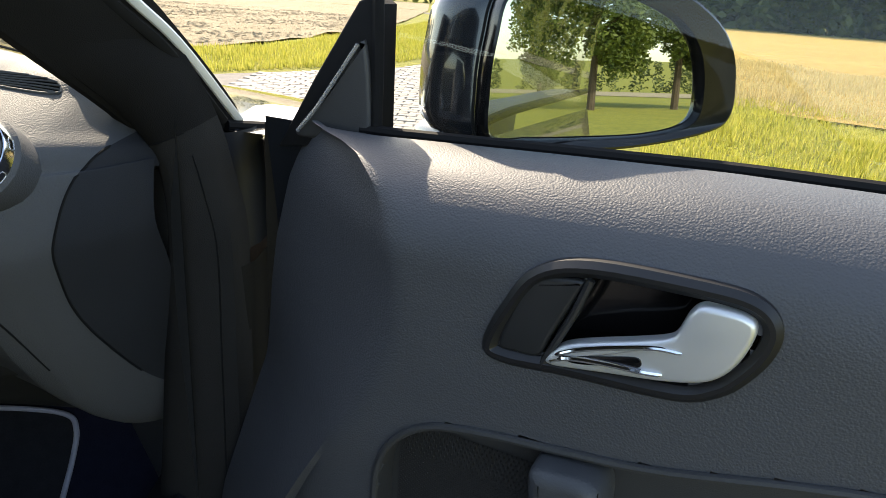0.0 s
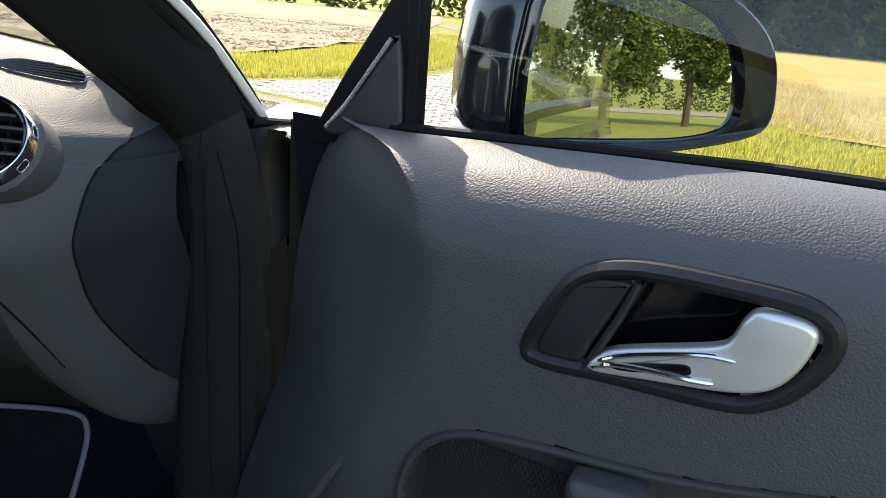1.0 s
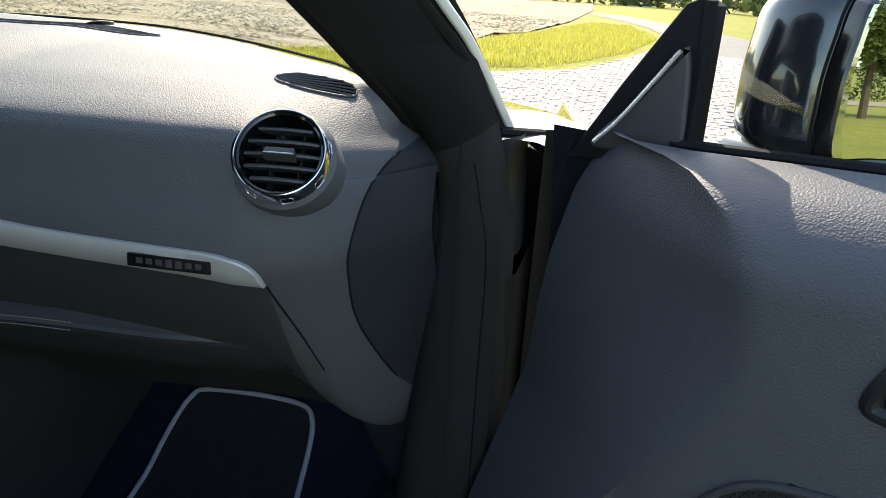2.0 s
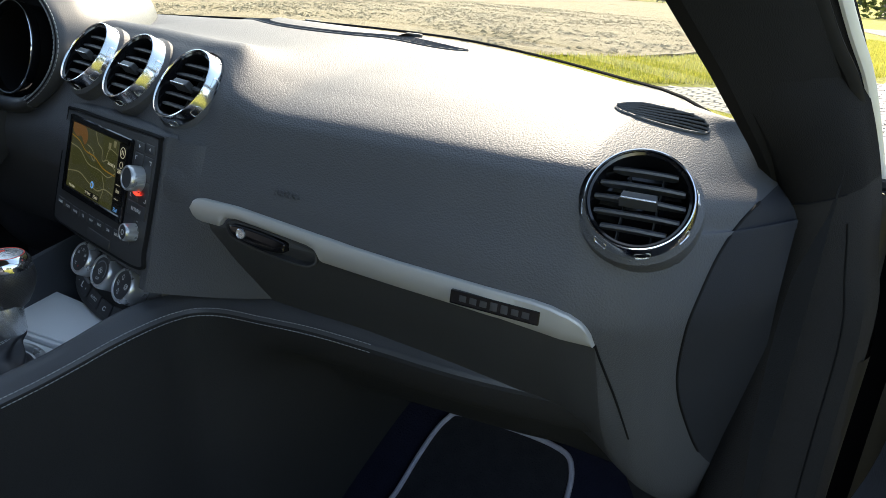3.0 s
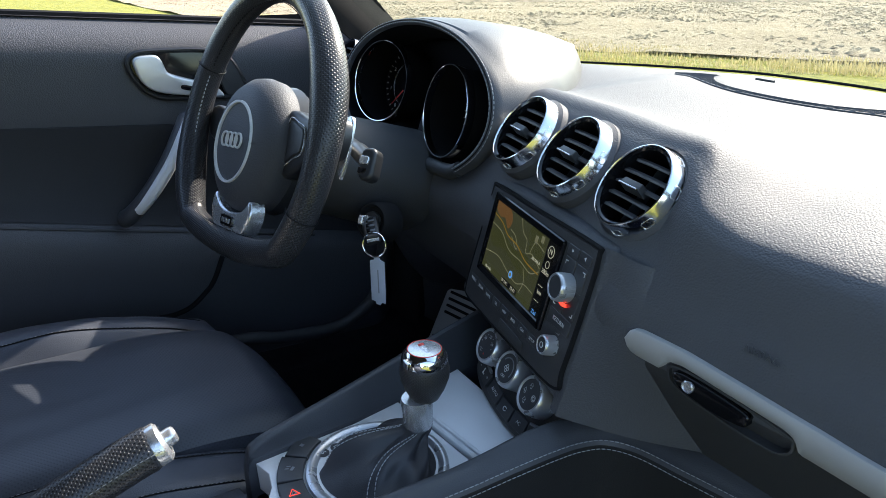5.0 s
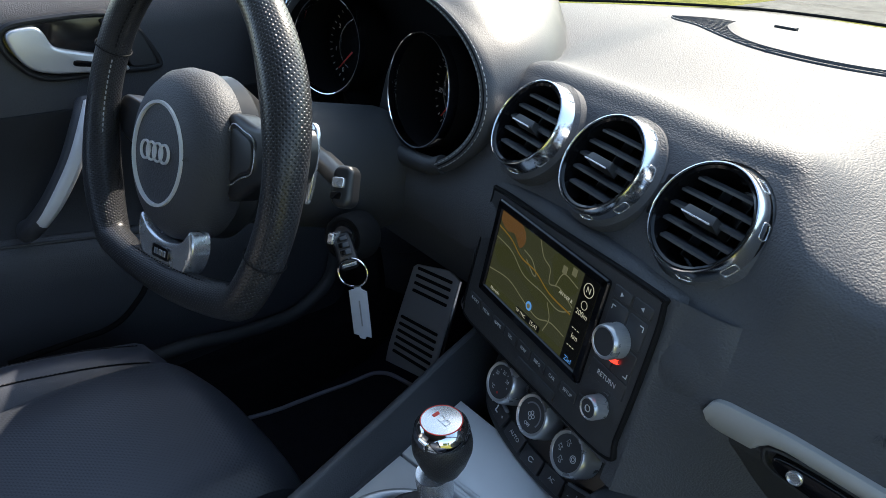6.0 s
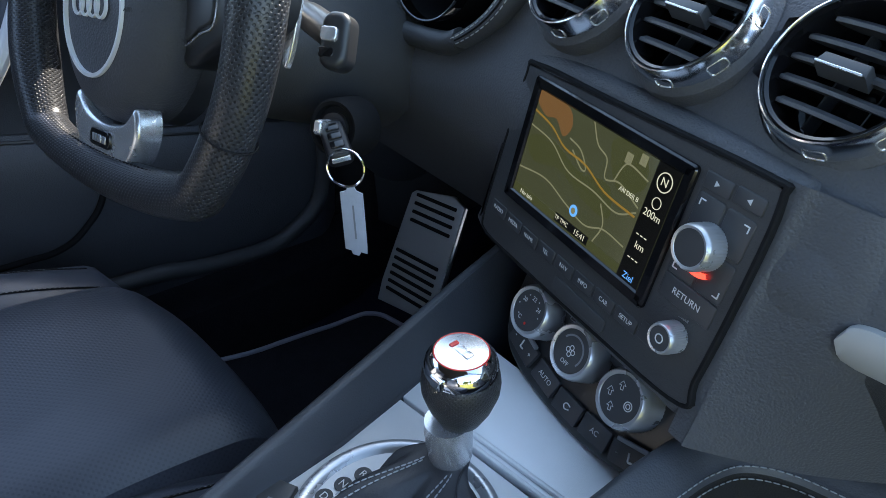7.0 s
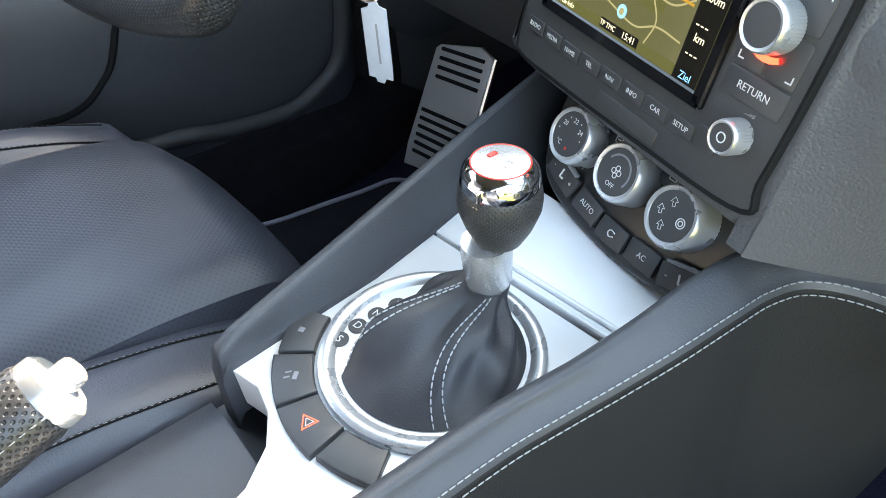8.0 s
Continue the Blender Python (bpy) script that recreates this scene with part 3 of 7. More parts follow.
def windscreen_point(u, v):
    """u across from -1 to 1, v up from the cowl to the roof."""
    x = u * (0.70 - 0.15 * v)
    y0, y1 = 0.80 - 0.80 * (0.70 * u) ** 2, -0.02 - 0.10 * u * u
    return (x, y0 + (y1 - y0) * v, 0.925 + 0.37 * v + 0.035 * math.sin(math.pi * v) - 0.03 * u * u * v)


ws = structure("windscreen", grid([[windscreen_point(-1 + k / 10, v / 10) for k in range(21)] for v in range(11)]), SCREEN_GLASS, "clear raked windscreen with faint reflections", "windscreen")
ws.visible_shadow = False
structure("windscreen_seal", tube([(x, max(0.74 - 0.80 * x * x, 0.36 + dash_shift(x)) + 0.006, 0.941 + 0.008 * max(0.0, min(1.0, (0.45 - abs(x)) / 0.30)) - 0.2 * max(0.0, abs(x) - 0.55)) for x in [-0.66 + 1.32 * k / 40 for k in range(41)]], 0.0020, 6), RUBBER, "black rubber seal along the windscreen's foot", "trim")
structure("cowl", grid([[(x, 0.785 - 0.80 * x * x + dy, z - 0.02 * (x / 0.7) ** 2) for x in [-0.72 + 1.44 * k / 24 for k in range(25)]] for dy, z in ((0, 0.928), (0.012, 0.920), (0.06, 0.885), (0.14, 0.870), (0.18, 0.872))]), RUBBER, "black plastic scuttle at the foot of the windscreen", "cowl")
structure("bonnet", grid([[(x, 0.94 - 0.55 * x * x + v * (1.0 + 0.30 * x * x), 0.872 - 0.020 * (abs(x) / 0.8) ** 2 - 0.105 * v - 0.06 * v * v - (0.10 * max(0.0, abs(x) - 0.78) / 0.08)) for x in [-0.88 + 1.76 * k / 32 for k in range(33)]] for v in [0.1 * k for k in range(11)]]), PAINT, "black car bonnet mirroring the bright sky", "bonnet")
for side, tag in ((1, "fender_right"), (-1, "fender_left")):
    structure(tag, grid([[(side * (x + 0.02 * math.sin(3 * (y - 0.5))), y, z - 0.12 * (y - 0.5)) for y in (0.52, 0.8, 1.1, 1.5, 1.9)] for x, z in ((0.76, 0.872), (0.83, 0.845), (0.87, 0.78), (0.89, 0.6), (0.87, 0.3))]), PAINT, "black painted front wing of the car", "fender")
    structure("scuttle_side_" + tag[7:], grid([[(side * x, y, z) for z in (0.20, 0.5, 0.75, 0.835)] for x, y in ((0.72, 0.52), (0.735, 0.60), (0.76, 0.75), (0.77, 0.95))]), HARD, "dark body wall beside the footwell", "car body")


def roof_point(u, v):
    x = u * (0.56 + 0.02 * v)
    return (x, -0.04 - 0.08 * u * u - 1.15 * v, 1.30 + 0.03 * math.sin(math.pi * (0.25 + 0.75 * v)) - 0.05 * u * u)


structure("headliner", grid([[roof_point(-1 + k / 8, v / 10) for k in range(17)] for v in range(11)]), HEADLINER, "grey cloth headliner under the roof", "headliner")
structure("roof", grid([[(p[0] * 1.06, p[1] + 0.01, p[2] + 0.03) for p in [roof_point(-1 + k / 8, v / 10) for k in range(17)]] for v in range(11)]), PAINT, "black painted car roof", "roof")
for side, tag in ((1, "wall_right"), (-1, "wall_left")):
    rows = []
    for y, x0, zs in ((-0.78, 0.60, 1.25), (-1.0, 0.60, 1.24), (-1.19, 0.60, 1.20), (-1.6, 0.58, 1.02), (-2.0, 0.55, 0.93)):
        rows.append([(side * (x0 + 0.0), y, zs), (side * 0.66, y, zs - 0.10), (side * 0.74, y, 0.90), (side * 0.84, y, 0.84), (side * 0.88, y, 0.6), (side * 0.86, y, 0.25)])
    structure(tag, grid(rows), PAINT, "black rear quarter panel of the car", "car body")
structure("rear_bulkhead", grid([[(x, -1.2 - 0.1 * k, z) for x in (-0.8, -0.3, 0.3, 0.8)] for k, z in ((0, 0.25), (1, 0.7), (2, 0.95))]), CARPET, "black carpeted rear bulkhead", "bulkhead")
structure("rear_window", grid([[(x * (1 - 0.1 * v), -1.19 - 0.75 * v, 1.31 - 0.36 * v) for x in (-0.58, -0.2, 0.2, 0.58)] for v in (0, 0.33, 0.66, 1.0)]), SATIN, "dark sloping rear window", "window")
structure("floor", grid([[(x, y, z) for x in (-0.74, -0.4, -0.16, 0.16, 0.4, 0.74)] for y, z in ((-1.4, 0.255), (0.28, 0.258), (0.36, 0.268), (0.43, 0.300), (0.54, 0.395), (0.64, 0.50), (0.70, 0.60))]), BLUE_CARPET, "dark blue-black carpet of the footwells", "floor")
structure("firewall", grid([[(x, 0.80 - 0.80 * x * x, z) for x in [-0.73 + 1.46 * k / 16 for k in range(17)]] for z in (0.20, 0.60, 0.915)]), HARD, "dark firewall behind the dashboard", "firewall")
for side, tag in ((1, "sill_right"), (-1, "sill_left")):
    structure(tag, grid([[(side * x, y, z) for y in (-1.3, -0.4, 0.2, 0.47)] for x, z in ((0.62, 0.24), (0.64, 0.36), (0.70, 0.40), (0.80, 0.38), (0.84, 0.25))]), CARPET, "black carpeted door sill", "sill")


def pillar(side, name):
    """The windscreen pillar's cloth trim: broad, rounded towards the seats, ending in the dashboard's corner."""
    outer = curve([(0.752, 0.500, 0.865), (0.750, 0.485, 0.895), (0.722, 0.390, 0.985), (0.698, 0.315, 1.045), (0.650, 0.170, 1.140), (0.590, 0.0, 1.235), (0.555, -0.10, 1.275)], 26)
    inner = curve([(0.672, 0.420, 0.850), (0.664, 0.400, 0.905), (0.633, 0.290, 0.985), (0.612, 0.230, 1.030), (0.565, 0.10, 1.125), (0.505, -0.05, 1.225), (0.475, -0.13, 1.265)], 26)
    rows = []
    for o, i in zip(outer, inner):
        mid, across = (o + i) / 2, o - i
        back = Vector((-0.25, -0.80, -0.45)).normalized() * 0.030
        ring = [i, i + across * 0.06 + back * 0.7, i + across * 0.25 + back * 1.15, i + across * 0.5 + back * 1.25, i + across * 0.75 + back * 1.0, i + across * 0.94 + back * 0.55, o, o - back * 0.8, mid - back * 1.0, i - back * 0.8]
        rows.append([(side * q.x, q.y, q.z) for q in ring])
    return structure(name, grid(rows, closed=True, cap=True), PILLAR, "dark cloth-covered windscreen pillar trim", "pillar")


pillar(1, "pillar_right")
pillar(-1, "pillar_left")
structure("pillar_trim_right", tube(curve([(0.764, 0.502, 0.885), (0.732, 0.40, 0.983), (0.708, 0.330, 1.035), (0.664, 0.19, 1.135), (0.605, 0.02, 1.235)], 20), 0.0054, 8, flat=0.6), WHITE_TRIM, "bright metal strip along the windscreen pillar", "trim")

# lower windscreen pillar and kick panels beside the footwells
def column(side, name):
    """The pillar's foot, running down the front edge of the door opening."""
    inner = curve([(0.598, 0.185, 1.062), (0.636, 0.285, 0.985), (0.672, 0.395, 0.905), (0.695, 0.425, 0.833), (0.690, 0.43, 0.71), (0.675, 0.43, 0.563), (0.66, 0.42, 0.38), (0.65, 0.40, 0.22)], 40)
    outer = curve([(0.682, 0.285, 1.052), (0.7006, 0.345, 1.008), (0.728, 0.375, 0.952), (0.7504, 0.395, 0.890), (0.765, 0.405, 0.8245), (0.7787, 0.405, 0.7636), (0.7815, 0.40, 0.632), (0.785, 0.39, 0.471), (0.787, 0.38, 0.22)], 40)
    rows = []
    for k, (a, b) in enumerate(zip(inner, outer)):
        w = b - a
        fat = 0.034 - 0.010 * k / 39
        back = Vector((-0.30, -0.90, -0.30 * (1 - k / 39))).normalized() * fat
        ring = [a - back * 0.8, a, a + w * 0.10 + back * 0.55, a + w * 0.28 + back * 0.92, a + w * 0.5 + back * 1.0, a + w * 0.72 + back * 0.92, a + w * 0.90 + back * 0.55, b + back * 0.10, b - back * 0.5, b - back * 1.2]
        rows.append([(side * q.x, q.y, q.z) for q in ring])
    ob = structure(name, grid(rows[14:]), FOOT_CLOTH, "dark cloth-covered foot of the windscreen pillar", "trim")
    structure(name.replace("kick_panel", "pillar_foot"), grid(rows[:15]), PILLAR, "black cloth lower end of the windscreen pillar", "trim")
    edge = [(r[6][0] * 0.999, r[6][1] - 0.0008, r[6][2]) for r in rows[16:]]
    structure(name.replace("kick_panel", "trim_seam"), tube(edge, 0.0011, 6), RUBBER, "fine dark joint down the door opening trim", "trim")
    structure(name.replace("kick_panel", "trim_joint"), tube([(q[0], q[1] - 0.0006, q[2]) for q in rows[14][1:7]], 0.0010, 6), RUBBER, "fine dark joint across the pillar trim", "trim")
    return ob


column(1, "kick_panel_right")
column(-1, "kick_panel_left")
for side, tag in ((1, "right"), (-1, "left")):
    structure("jamb_trim_" + tag, grid([[(side * x, y - 0.06 * max(0, 0.6 - z), z) for z in (0.722, 0.70, 0.60, 0.45, 0.22)] for x, y in ((0.784, 0.415), (0.790, 0.425), (0.795, 0.44), (0.797, 0.50), (0.80, 0.57))]), RUBBER, "black rubber seal of the door opening", "trim")
    structure("hinge_cover_" + tag, grid([[(side * (x + 0.05 * (0.80 - z)), y, z) for z in (0.728, 0.76, 0.80, 0.84, 0.868, 0.880)] for x, y in ((0.738, 0.455), (0.752, 0.448), (0.766, 0.452), (0.778, 0.468), (0.786, 0.492), (0.788, 0.53))]), PAINT_DULL, "dark blue-grey painted cover over the door hinge", "trim")
    # Added wall behind the hinge; the deep gap's shade is its black colour.
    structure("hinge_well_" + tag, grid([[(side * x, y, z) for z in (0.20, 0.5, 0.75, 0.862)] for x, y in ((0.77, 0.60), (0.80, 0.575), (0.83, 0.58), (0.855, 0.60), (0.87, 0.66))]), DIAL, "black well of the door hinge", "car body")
    structure("wing_corner_" + tag, grid([[(side * x, y - 0.02 * (x > 0.84), z) for y in (0.475, 0.53, 0.60, 0.68)] for x, z in ((0.735, 0.874), (0.76, 0.878), (0.80, 0.876), (0.85, 0.866), (0.875, 0.84))]), PAINT, "black painted corner of the wing mirroring the sky", "fender")
    structure("wing_seal_" + tag, tube(curve([(side * 0.752, 0.485, 0.882), (side * 0.785, 0.52, 0.876), (side * 0.83, 0.575, 0.866), (side * 0.86, 0.62, 0.85)], 16), 0.007, 8), RUBBER, "black rubber seal along the wing", "trim")
structure("pillar_seal_right", tube(curve([(0.750, 0.478, 0.888), (0.722, 0.385, 0.978), (0.696, 0.322, 1.026), (0.650, 0.18, 1.124), (0.592, 0.01, 1.224)], 20), 0.007, 8, flat=0.7), RUBBER, "black rubber seal beside the pillar", "trim")


# moulding round the driver's footwell and the seal of the closed door
structure("footwell_trim", tube(curve([(-0.655, -0.06, 0.452), (-0.648, 0.050, 0.446), (-0.646, 0.103, 0.434), (-0.646, 0.162, 0.426), (-0.645, 0.225, 0.424), (-0.643, 0.273, 0.444), (-0.641, 0.308, 0.473), (-0.638, 0.323, 0.526), (-0.634, 0.330, 0.62)], 40), 0.013, 12), HARD, "rounded dark plastic moulding round the footwell", "trim")
structure("door_seal_left", tube(curve([(-0.668, -0.20, 0.525), (-0.664, -0.105, 0.524), (-0.663, -0.071, 0.523), (-0.661, -0.042, 0.532), (-0.658, -0.018, 0.552), (-0.655, 0.001, 0.575), (-0.650, 0.02, 0.62)], 30), 0.0045, 8), RUBBER, "thin black rubber seal of the closed door", "trim")


# ---- dashboard things ----
def vent_model():
    """A round air vent facing local z: bright ring with notches, dark barrel, curved slats and a thumb tab."""
    v = thing("air_vent", "round chrome-ringed air vent with black slats", "air vent", "dashboard air vents")
    part("ring", lathe([(0.0440, -0.016), (0.0446, -0.010), (0.0442, -0.0075), (0.0420, 0.0045), (0.0412, 0.0064), (0.0403, 0.0068), (0.0396, 0.0056), (0.0392, 0.0), (0.0390, -0.008)], 64), RING, v, "satin chrome ring")
    part("barrel", lathe([(0.0394, 0.0035), (0.0386, 0.0052), (0.0366, 0.0040), (0.0358, -0.004), (0.034, -0.030), (0.0, -0.034)], 48), GLOSS, v, "black inner barrel")
    for k, yy in enumerate((-0.024, -0.012, 0.0, 0.012, 0.024)):
        half = math.sqrt(0.0345 ** 2 - yy ** 2)
        row = []
        for s in range(13):
            x = -half + 2 * half * s / 12
            bow = 0.003 * (1 - (x / 0.0345) ** 2)
            row.append([(x, yy + 0.0062, -0.022), (x, yy + 0.0036, -0.006 + bow), (x, yy + 0.0005, -0.0018 + bow), (x, yy - 0.0014, -0.0024 + bow), (x, yy - 0.0008, -0.006 + bow), (x, yy + 0.0040, -0.022)])
        part("slat", grid(row, closed=True, cap=True), SLAT, v)
    for x in (-0.013, 0.013):
        part("vane", moved(box(0.0012, 0.058, 0.012, 0.0003), pose(x, 0, -0.024)), HARD, v)
    tab = part("thumb_tab", moved(slab([(-0.0145, -0.0034), (0.0145, -0.0034), (0.0130, 0.0040), (-0.0130, 0.0040)], 0.012, 0.0016), pose(0, 0.0006, 0.0080, -14)), BUTTON, v, "dark grey thumb tab")
    part("tab_edge", moved(box(0.0265, 0.0014, 0.0012, 0.0004), pose(0, -0.0026, 0.0100)), MATT_CHROME, tab, "bright edge")
    for a in (15, 60, 195, 240, 285, 330):
        part("grip_notch", moved(slab(rrect(0.0125, 0.0085, 0.0028, 4), 0.002, 0.0006, z=0.0006, hollow=(0.0008, 0.0007)), pose(0, 0, 0, 0, 0, a) @ pose(0.0431, 0, -0.0035, 0, 77, 0) @ pose(0, 0, 0, 0, 0, 90)), MATT_CHROME, v)
    return v


first_vent = vent_model()
for k, (x, y, z, rx, rz) in enumerate(VENTS):
    v = first_vent if k == 0 else copy_thing(first_vent, pose(x, y, z, rx, 0, rz))
    if k == 0:
        first_vent.matrix_basis = pose(x, y, z, rx, 0, rz)
    m = pose(x, y, z, rx, 0, rz)
    rows = []
    for d, r in ((-0.005, 0.0420), (-0.009, 0.0458), (-0.011, 0.0482), (-0.020, 0.0488), (-0.035, 0.0490), (-0.06, 0.0475), (-0.10, 0.042), (-0.14, 0.033), (-0.18, 0.018)):
        sink = max(0.0, -d - 0.02) * 0.15
        rows.append([m @ Vector((r * math.cos(2 * math.pi * j / 36), r * math.sin(2 * math.pi * j / 36) + sink, d)) for j in range(36)])
    part("vent_housing", grid(rows, closed=True), DASH, dashboard)

# aluminium strip, glovebox latch and lid seam
def dash_face(x, z, out=0.0):
    """The place on the dashboard's face at x and height z, lifted by out towards the seats."""
    pr = curve([(y, zz, 0) for y, zz in dash_profile(x)[5:]], 90)
    for a, b in zip(pr, pr[1:]):
        if b.y <= z <= a.y:
            f = (a.y - z) / max(1e-6, a.y - b.y)
            return Vector((x, a.x + (b.x - a.x) * f - out, z))
    return Vector((x, pr[-1].x - out, z))


def strip_edge(x):
    """Upper and lower height of the aluminium strip, which leaves room for the glovebox pull."""
    def along(keys):
        for (a, p), (b, q) in zip(keys, keys[1:]):
            if x <= b:
                return p + (q - p) * max(0.0, (x - a) / (b - a))
        return keys[-1][1]

    up = along([(0.168, 0.8155), (0.1695, 0.8205), (0.173, 0.8235), (0.18, 0.8248), (0.223, 0.8240), (0.28, 0.8188), (0.3203, 0.8150), (0.36, 0.8122), (0.4077, 0.8105), (0.459, 0.8098), (0.505, 0.8092), (0.535, 0.8080), (0.552, 0.8060), (0.566, 0.8020), (0.576, 0.7960), (0.582, 0.7880), (0.5845, 0.7790), (0.5855, 0.7730)])
    low = along([(0.168, 0.8125), (0.1695, 0.8065), (0.173, 0.8025), (0.18, 0.8010), (0.203, 0.8005), (0.2065, 0.8060), (0.2120, 0.8110), (0.2236, 0.8125), (0.2714, 0.8075), (0.308, 0.8035), (0.316, 0.8005), (0.3205, 0.7950), (0.3223, 0.7885), (0.3513, 0.7872), (0.4085, 0.7851), (0.4606, 0.7842), (0.5074, 0.7828), (0.5483, 0.7774), (0.5855, 0.7722)])
    return up, low


strip_rows = []
for k in range(161):
    x = 0.168 + 0.4175 * k / 160
    up, low = strip_edge(x)
    e = min(0.002, (up - low) * 0.3)
    strip_rows.append([dash_face(x, low, -0.002), dash_face(x, low, 0.0045), dash_face(x, low + e, 0.0060), dash_face(x, (up + low) / 2, 0.0066), dash_face(x, up - e, 0.0060), dash_face(x, up, 0.0045), dash_face(x, up, -0.002)])
part("aluminium_strip", grid(strip_rows, cap=False), STRIP, dashboard, "satin aluminium strip across the glovebox")

# recess and pull of the glovebox
PULL = [tuple(q)[:2] for q in curve([(-0.052, 0.006, 0), (-0.02, 0.010, 0), (0.045, 0.0085, 0), (0.054, 0.003, 0), (0.053, -0.006, 0), (0.040, -0.0125, 0), (0.0, -0.014, 0), (-0.040, -0.012, 0), (-0.053, -0.005, 0)], 48, True)]
PULL_AT = Matrix.Translation(dash_face(0.263, 0.7955, 0.0)) @ pose(0, 0, 0, 84, 7, 6)
part("pull_recess", slab(PULL, 0.012, 0.001, z=0.0035, hollow=(0.0022, 0.009)), HARD, dashboard, "black pull recess of the glovebox", PULL_AT)
latch = part("glovebox_latch", slab([tuple(q)[:2] for q in curve([(-0.046, 0.0045, 0), (-0.02, 0.0075, 0), (0.016, 0.0065, 0), (0.020, 0.001, 0), (0.017, -0.005, 0), (-0.010, -0.0085, 0), (-0.040, -0.0055, 0)], 36, True)], 0.011, 0.002, z=0.0085), GLOSS, dashboard, "gloss black glovebox latch", PULL_AT)
part("lock_barrel", moved(lathe([(0.0052, 0.0), (0.0052, 0.0015), (0.0042, 0.002), (0.004, 0.0008), (0.0, 0.0008)], 24), pose(-0.031, 0.0, 0.0085)), MATT_CHROME, latch, "round lock barrel")
BADGE_AT = Matrix.Translation(dash_face(0.505, 0.7955, 0.0066)) @ pose(0, 0, 0, 86, 1.5, 7)
badge = part("badge", slab(rrect(0.079, 0.0125, 0.001), 0.003, 0.0008, z=0.0016, hollow=(0.0009, 0.0008)), GLOSS, dashboard, "small black badge plate", BADGE_AT)
for k in range(7):
    part("badge_bar", moved(box(0.0062, 0.0055 if k not in (3, 4) else 0.0075, 0.0005, 0.0002), pose(-0.028 + 0.0093 * k, 0, 0.0009)), BUTTON, badge)
letters("AIRBAG", 0.0085, DASH, dashboard, Matrix.Translation(dash_face(0.277, 0.845, 0.0008)) @ pose(0, 0, 0, 82, 0, 3), 0.0005, "airbag_lettering")

# seams of the glovebox lid and of the end cap
def seam(name, pts, r=0.0011, mat=RUBBER):
    part(name, tube(curve(pts, 60), r, 6), mat, dashboard)


seam("lid_seam", [dash_face(0.586, 0.772, 0.001), dash_face(0.590, 0.750, 0.0005), dash_face(0.600, 0.70, 0.0005), dash_face(0.610, 0.64, 0.0)])
seam("lid_seam", [dash_face(x, z, 0.0014) for x, z in ((0.322, 0.7872), (0.3513, 0.7860), (0.4085, 0.7838), (0.4606, 0.7830), (0.5074, 0.7816), (0.5483, 0.7762), (0.586, 0.7710))], 0.0009)
seam("end_cap_seam", [dash_face(q.x, q.y, 0.0004) for q in CAP_LINE[10:75]], 0.0014)


def dash_top(x, y):
    """Height of the dashboard's upper side."""
    pr = curve([(yy, zz, 0) for yy, zz in dash_profile(x)], 160)
    best = [a.y + (b.y - a.y) * (a.x - y) / max(1e-6, a.x - b.x) for a, b in zip(pr[:90], pr[1:90]) if b.x <= y <= a.x]
    return max(best) if best else 0.94


def span_at(outline, v, axis=0):
    """Lowest and highest place of an outline along the other axis at v."""
    cross = []
    for p, q in zip(outline, outline[1:] + outline[:1]):
        if (p[axis] > v) != (q[axis] > v):
            f = (v - p[axis]) / (q[axis] - p[axis])
            cross.append(p[1 - axis] + (q[1 - axis] - p[1 - axis]) * f)
    return (min(cross), max(cross)) if len(cross) >= 2 else None


def grille(outline, at, turn, step, label, rim):
    """A defroster outlet on the dashboard's upper side: a dark sheet for its shaded mouth, fine slats and a soft rim
    that follow its curve.
    """
    c, k = math.cos(radians(turn)), math.sin(radians(turn))

    def lay(x, y, up):
        wx, wy = at[0] + c * x - k * y, at[1] + k * x + c * y
        return (wx, wy, dash_top(wx, wy) + up)

    g = part("defroster_grille", tube([lay(x, y, 0.0006) for x, y in outline], rim, 8, closed=True), DASH, dashboard, label)
    lo, hi = min(p[0] for p in outline) + 0.0006, max(p[0] for p in outline) - 0.0006
    rows = []
    for j in range(41):
        x = lo + (hi - lo) * j / 40
        y0, y1 = span_at(outline, x) or (0, 0)
        rows.append([lay(x, y0 + (y1 - y0) * i / 8, 0.0012) for i in range(9)])
    # The dash has no hole here; this dark sheet stands for the outlet's shade.
    part("opening", grid(rows), DIAL, g, "dark sheet for the shade in the outlet")
    y = min(p[1] for p in outline) + step
    while y < max(p[1] for p in outline) - step * 0.4:
        ends = span_at(outline, y, 1)
        if ends and ends[1] - ends[0] > 0.008:
            part("slat", tube([lay(ends[0] + (ends[1] - ends[0]) * j / 10, y, 0.0018) for j in range(11)], 0.0013, 5), DASH, g)
        y += step
    return lay


SIDE_GRILLE = [tuple(q)[:2] for q in curve([(-0.046, 0.006, 0), (-0.040, 0.020, 0), (-0.015, 0.021, 0), (0.030, 0.010, 0), (0.046, 0.000, 0), (0.042, -0.014, 0), (0.01, -0.020, 0), (-0.030, -0.014, 0)], 40, True)]
grille([(0.9 * x, 0.9 * y) for x, y in SIDE_GRILLE], (0.573, 0.353), 24, 0.0052, "black side defroster grille", 0.0016)
CENTRE = [tuple(q)[:2] for q in curve([(-0.225, 0.055, 0), (-0.12, 0.052, 0), (0.0, 0.046, 0), (0.12, 0.036, 0), (0.222, 0.022, 0), (0.15, -0.022, 0), (0.06, -0.056, 0), (-0.05, -0.050, 0), (-0.15, -0.002, 0)], 64, True)]
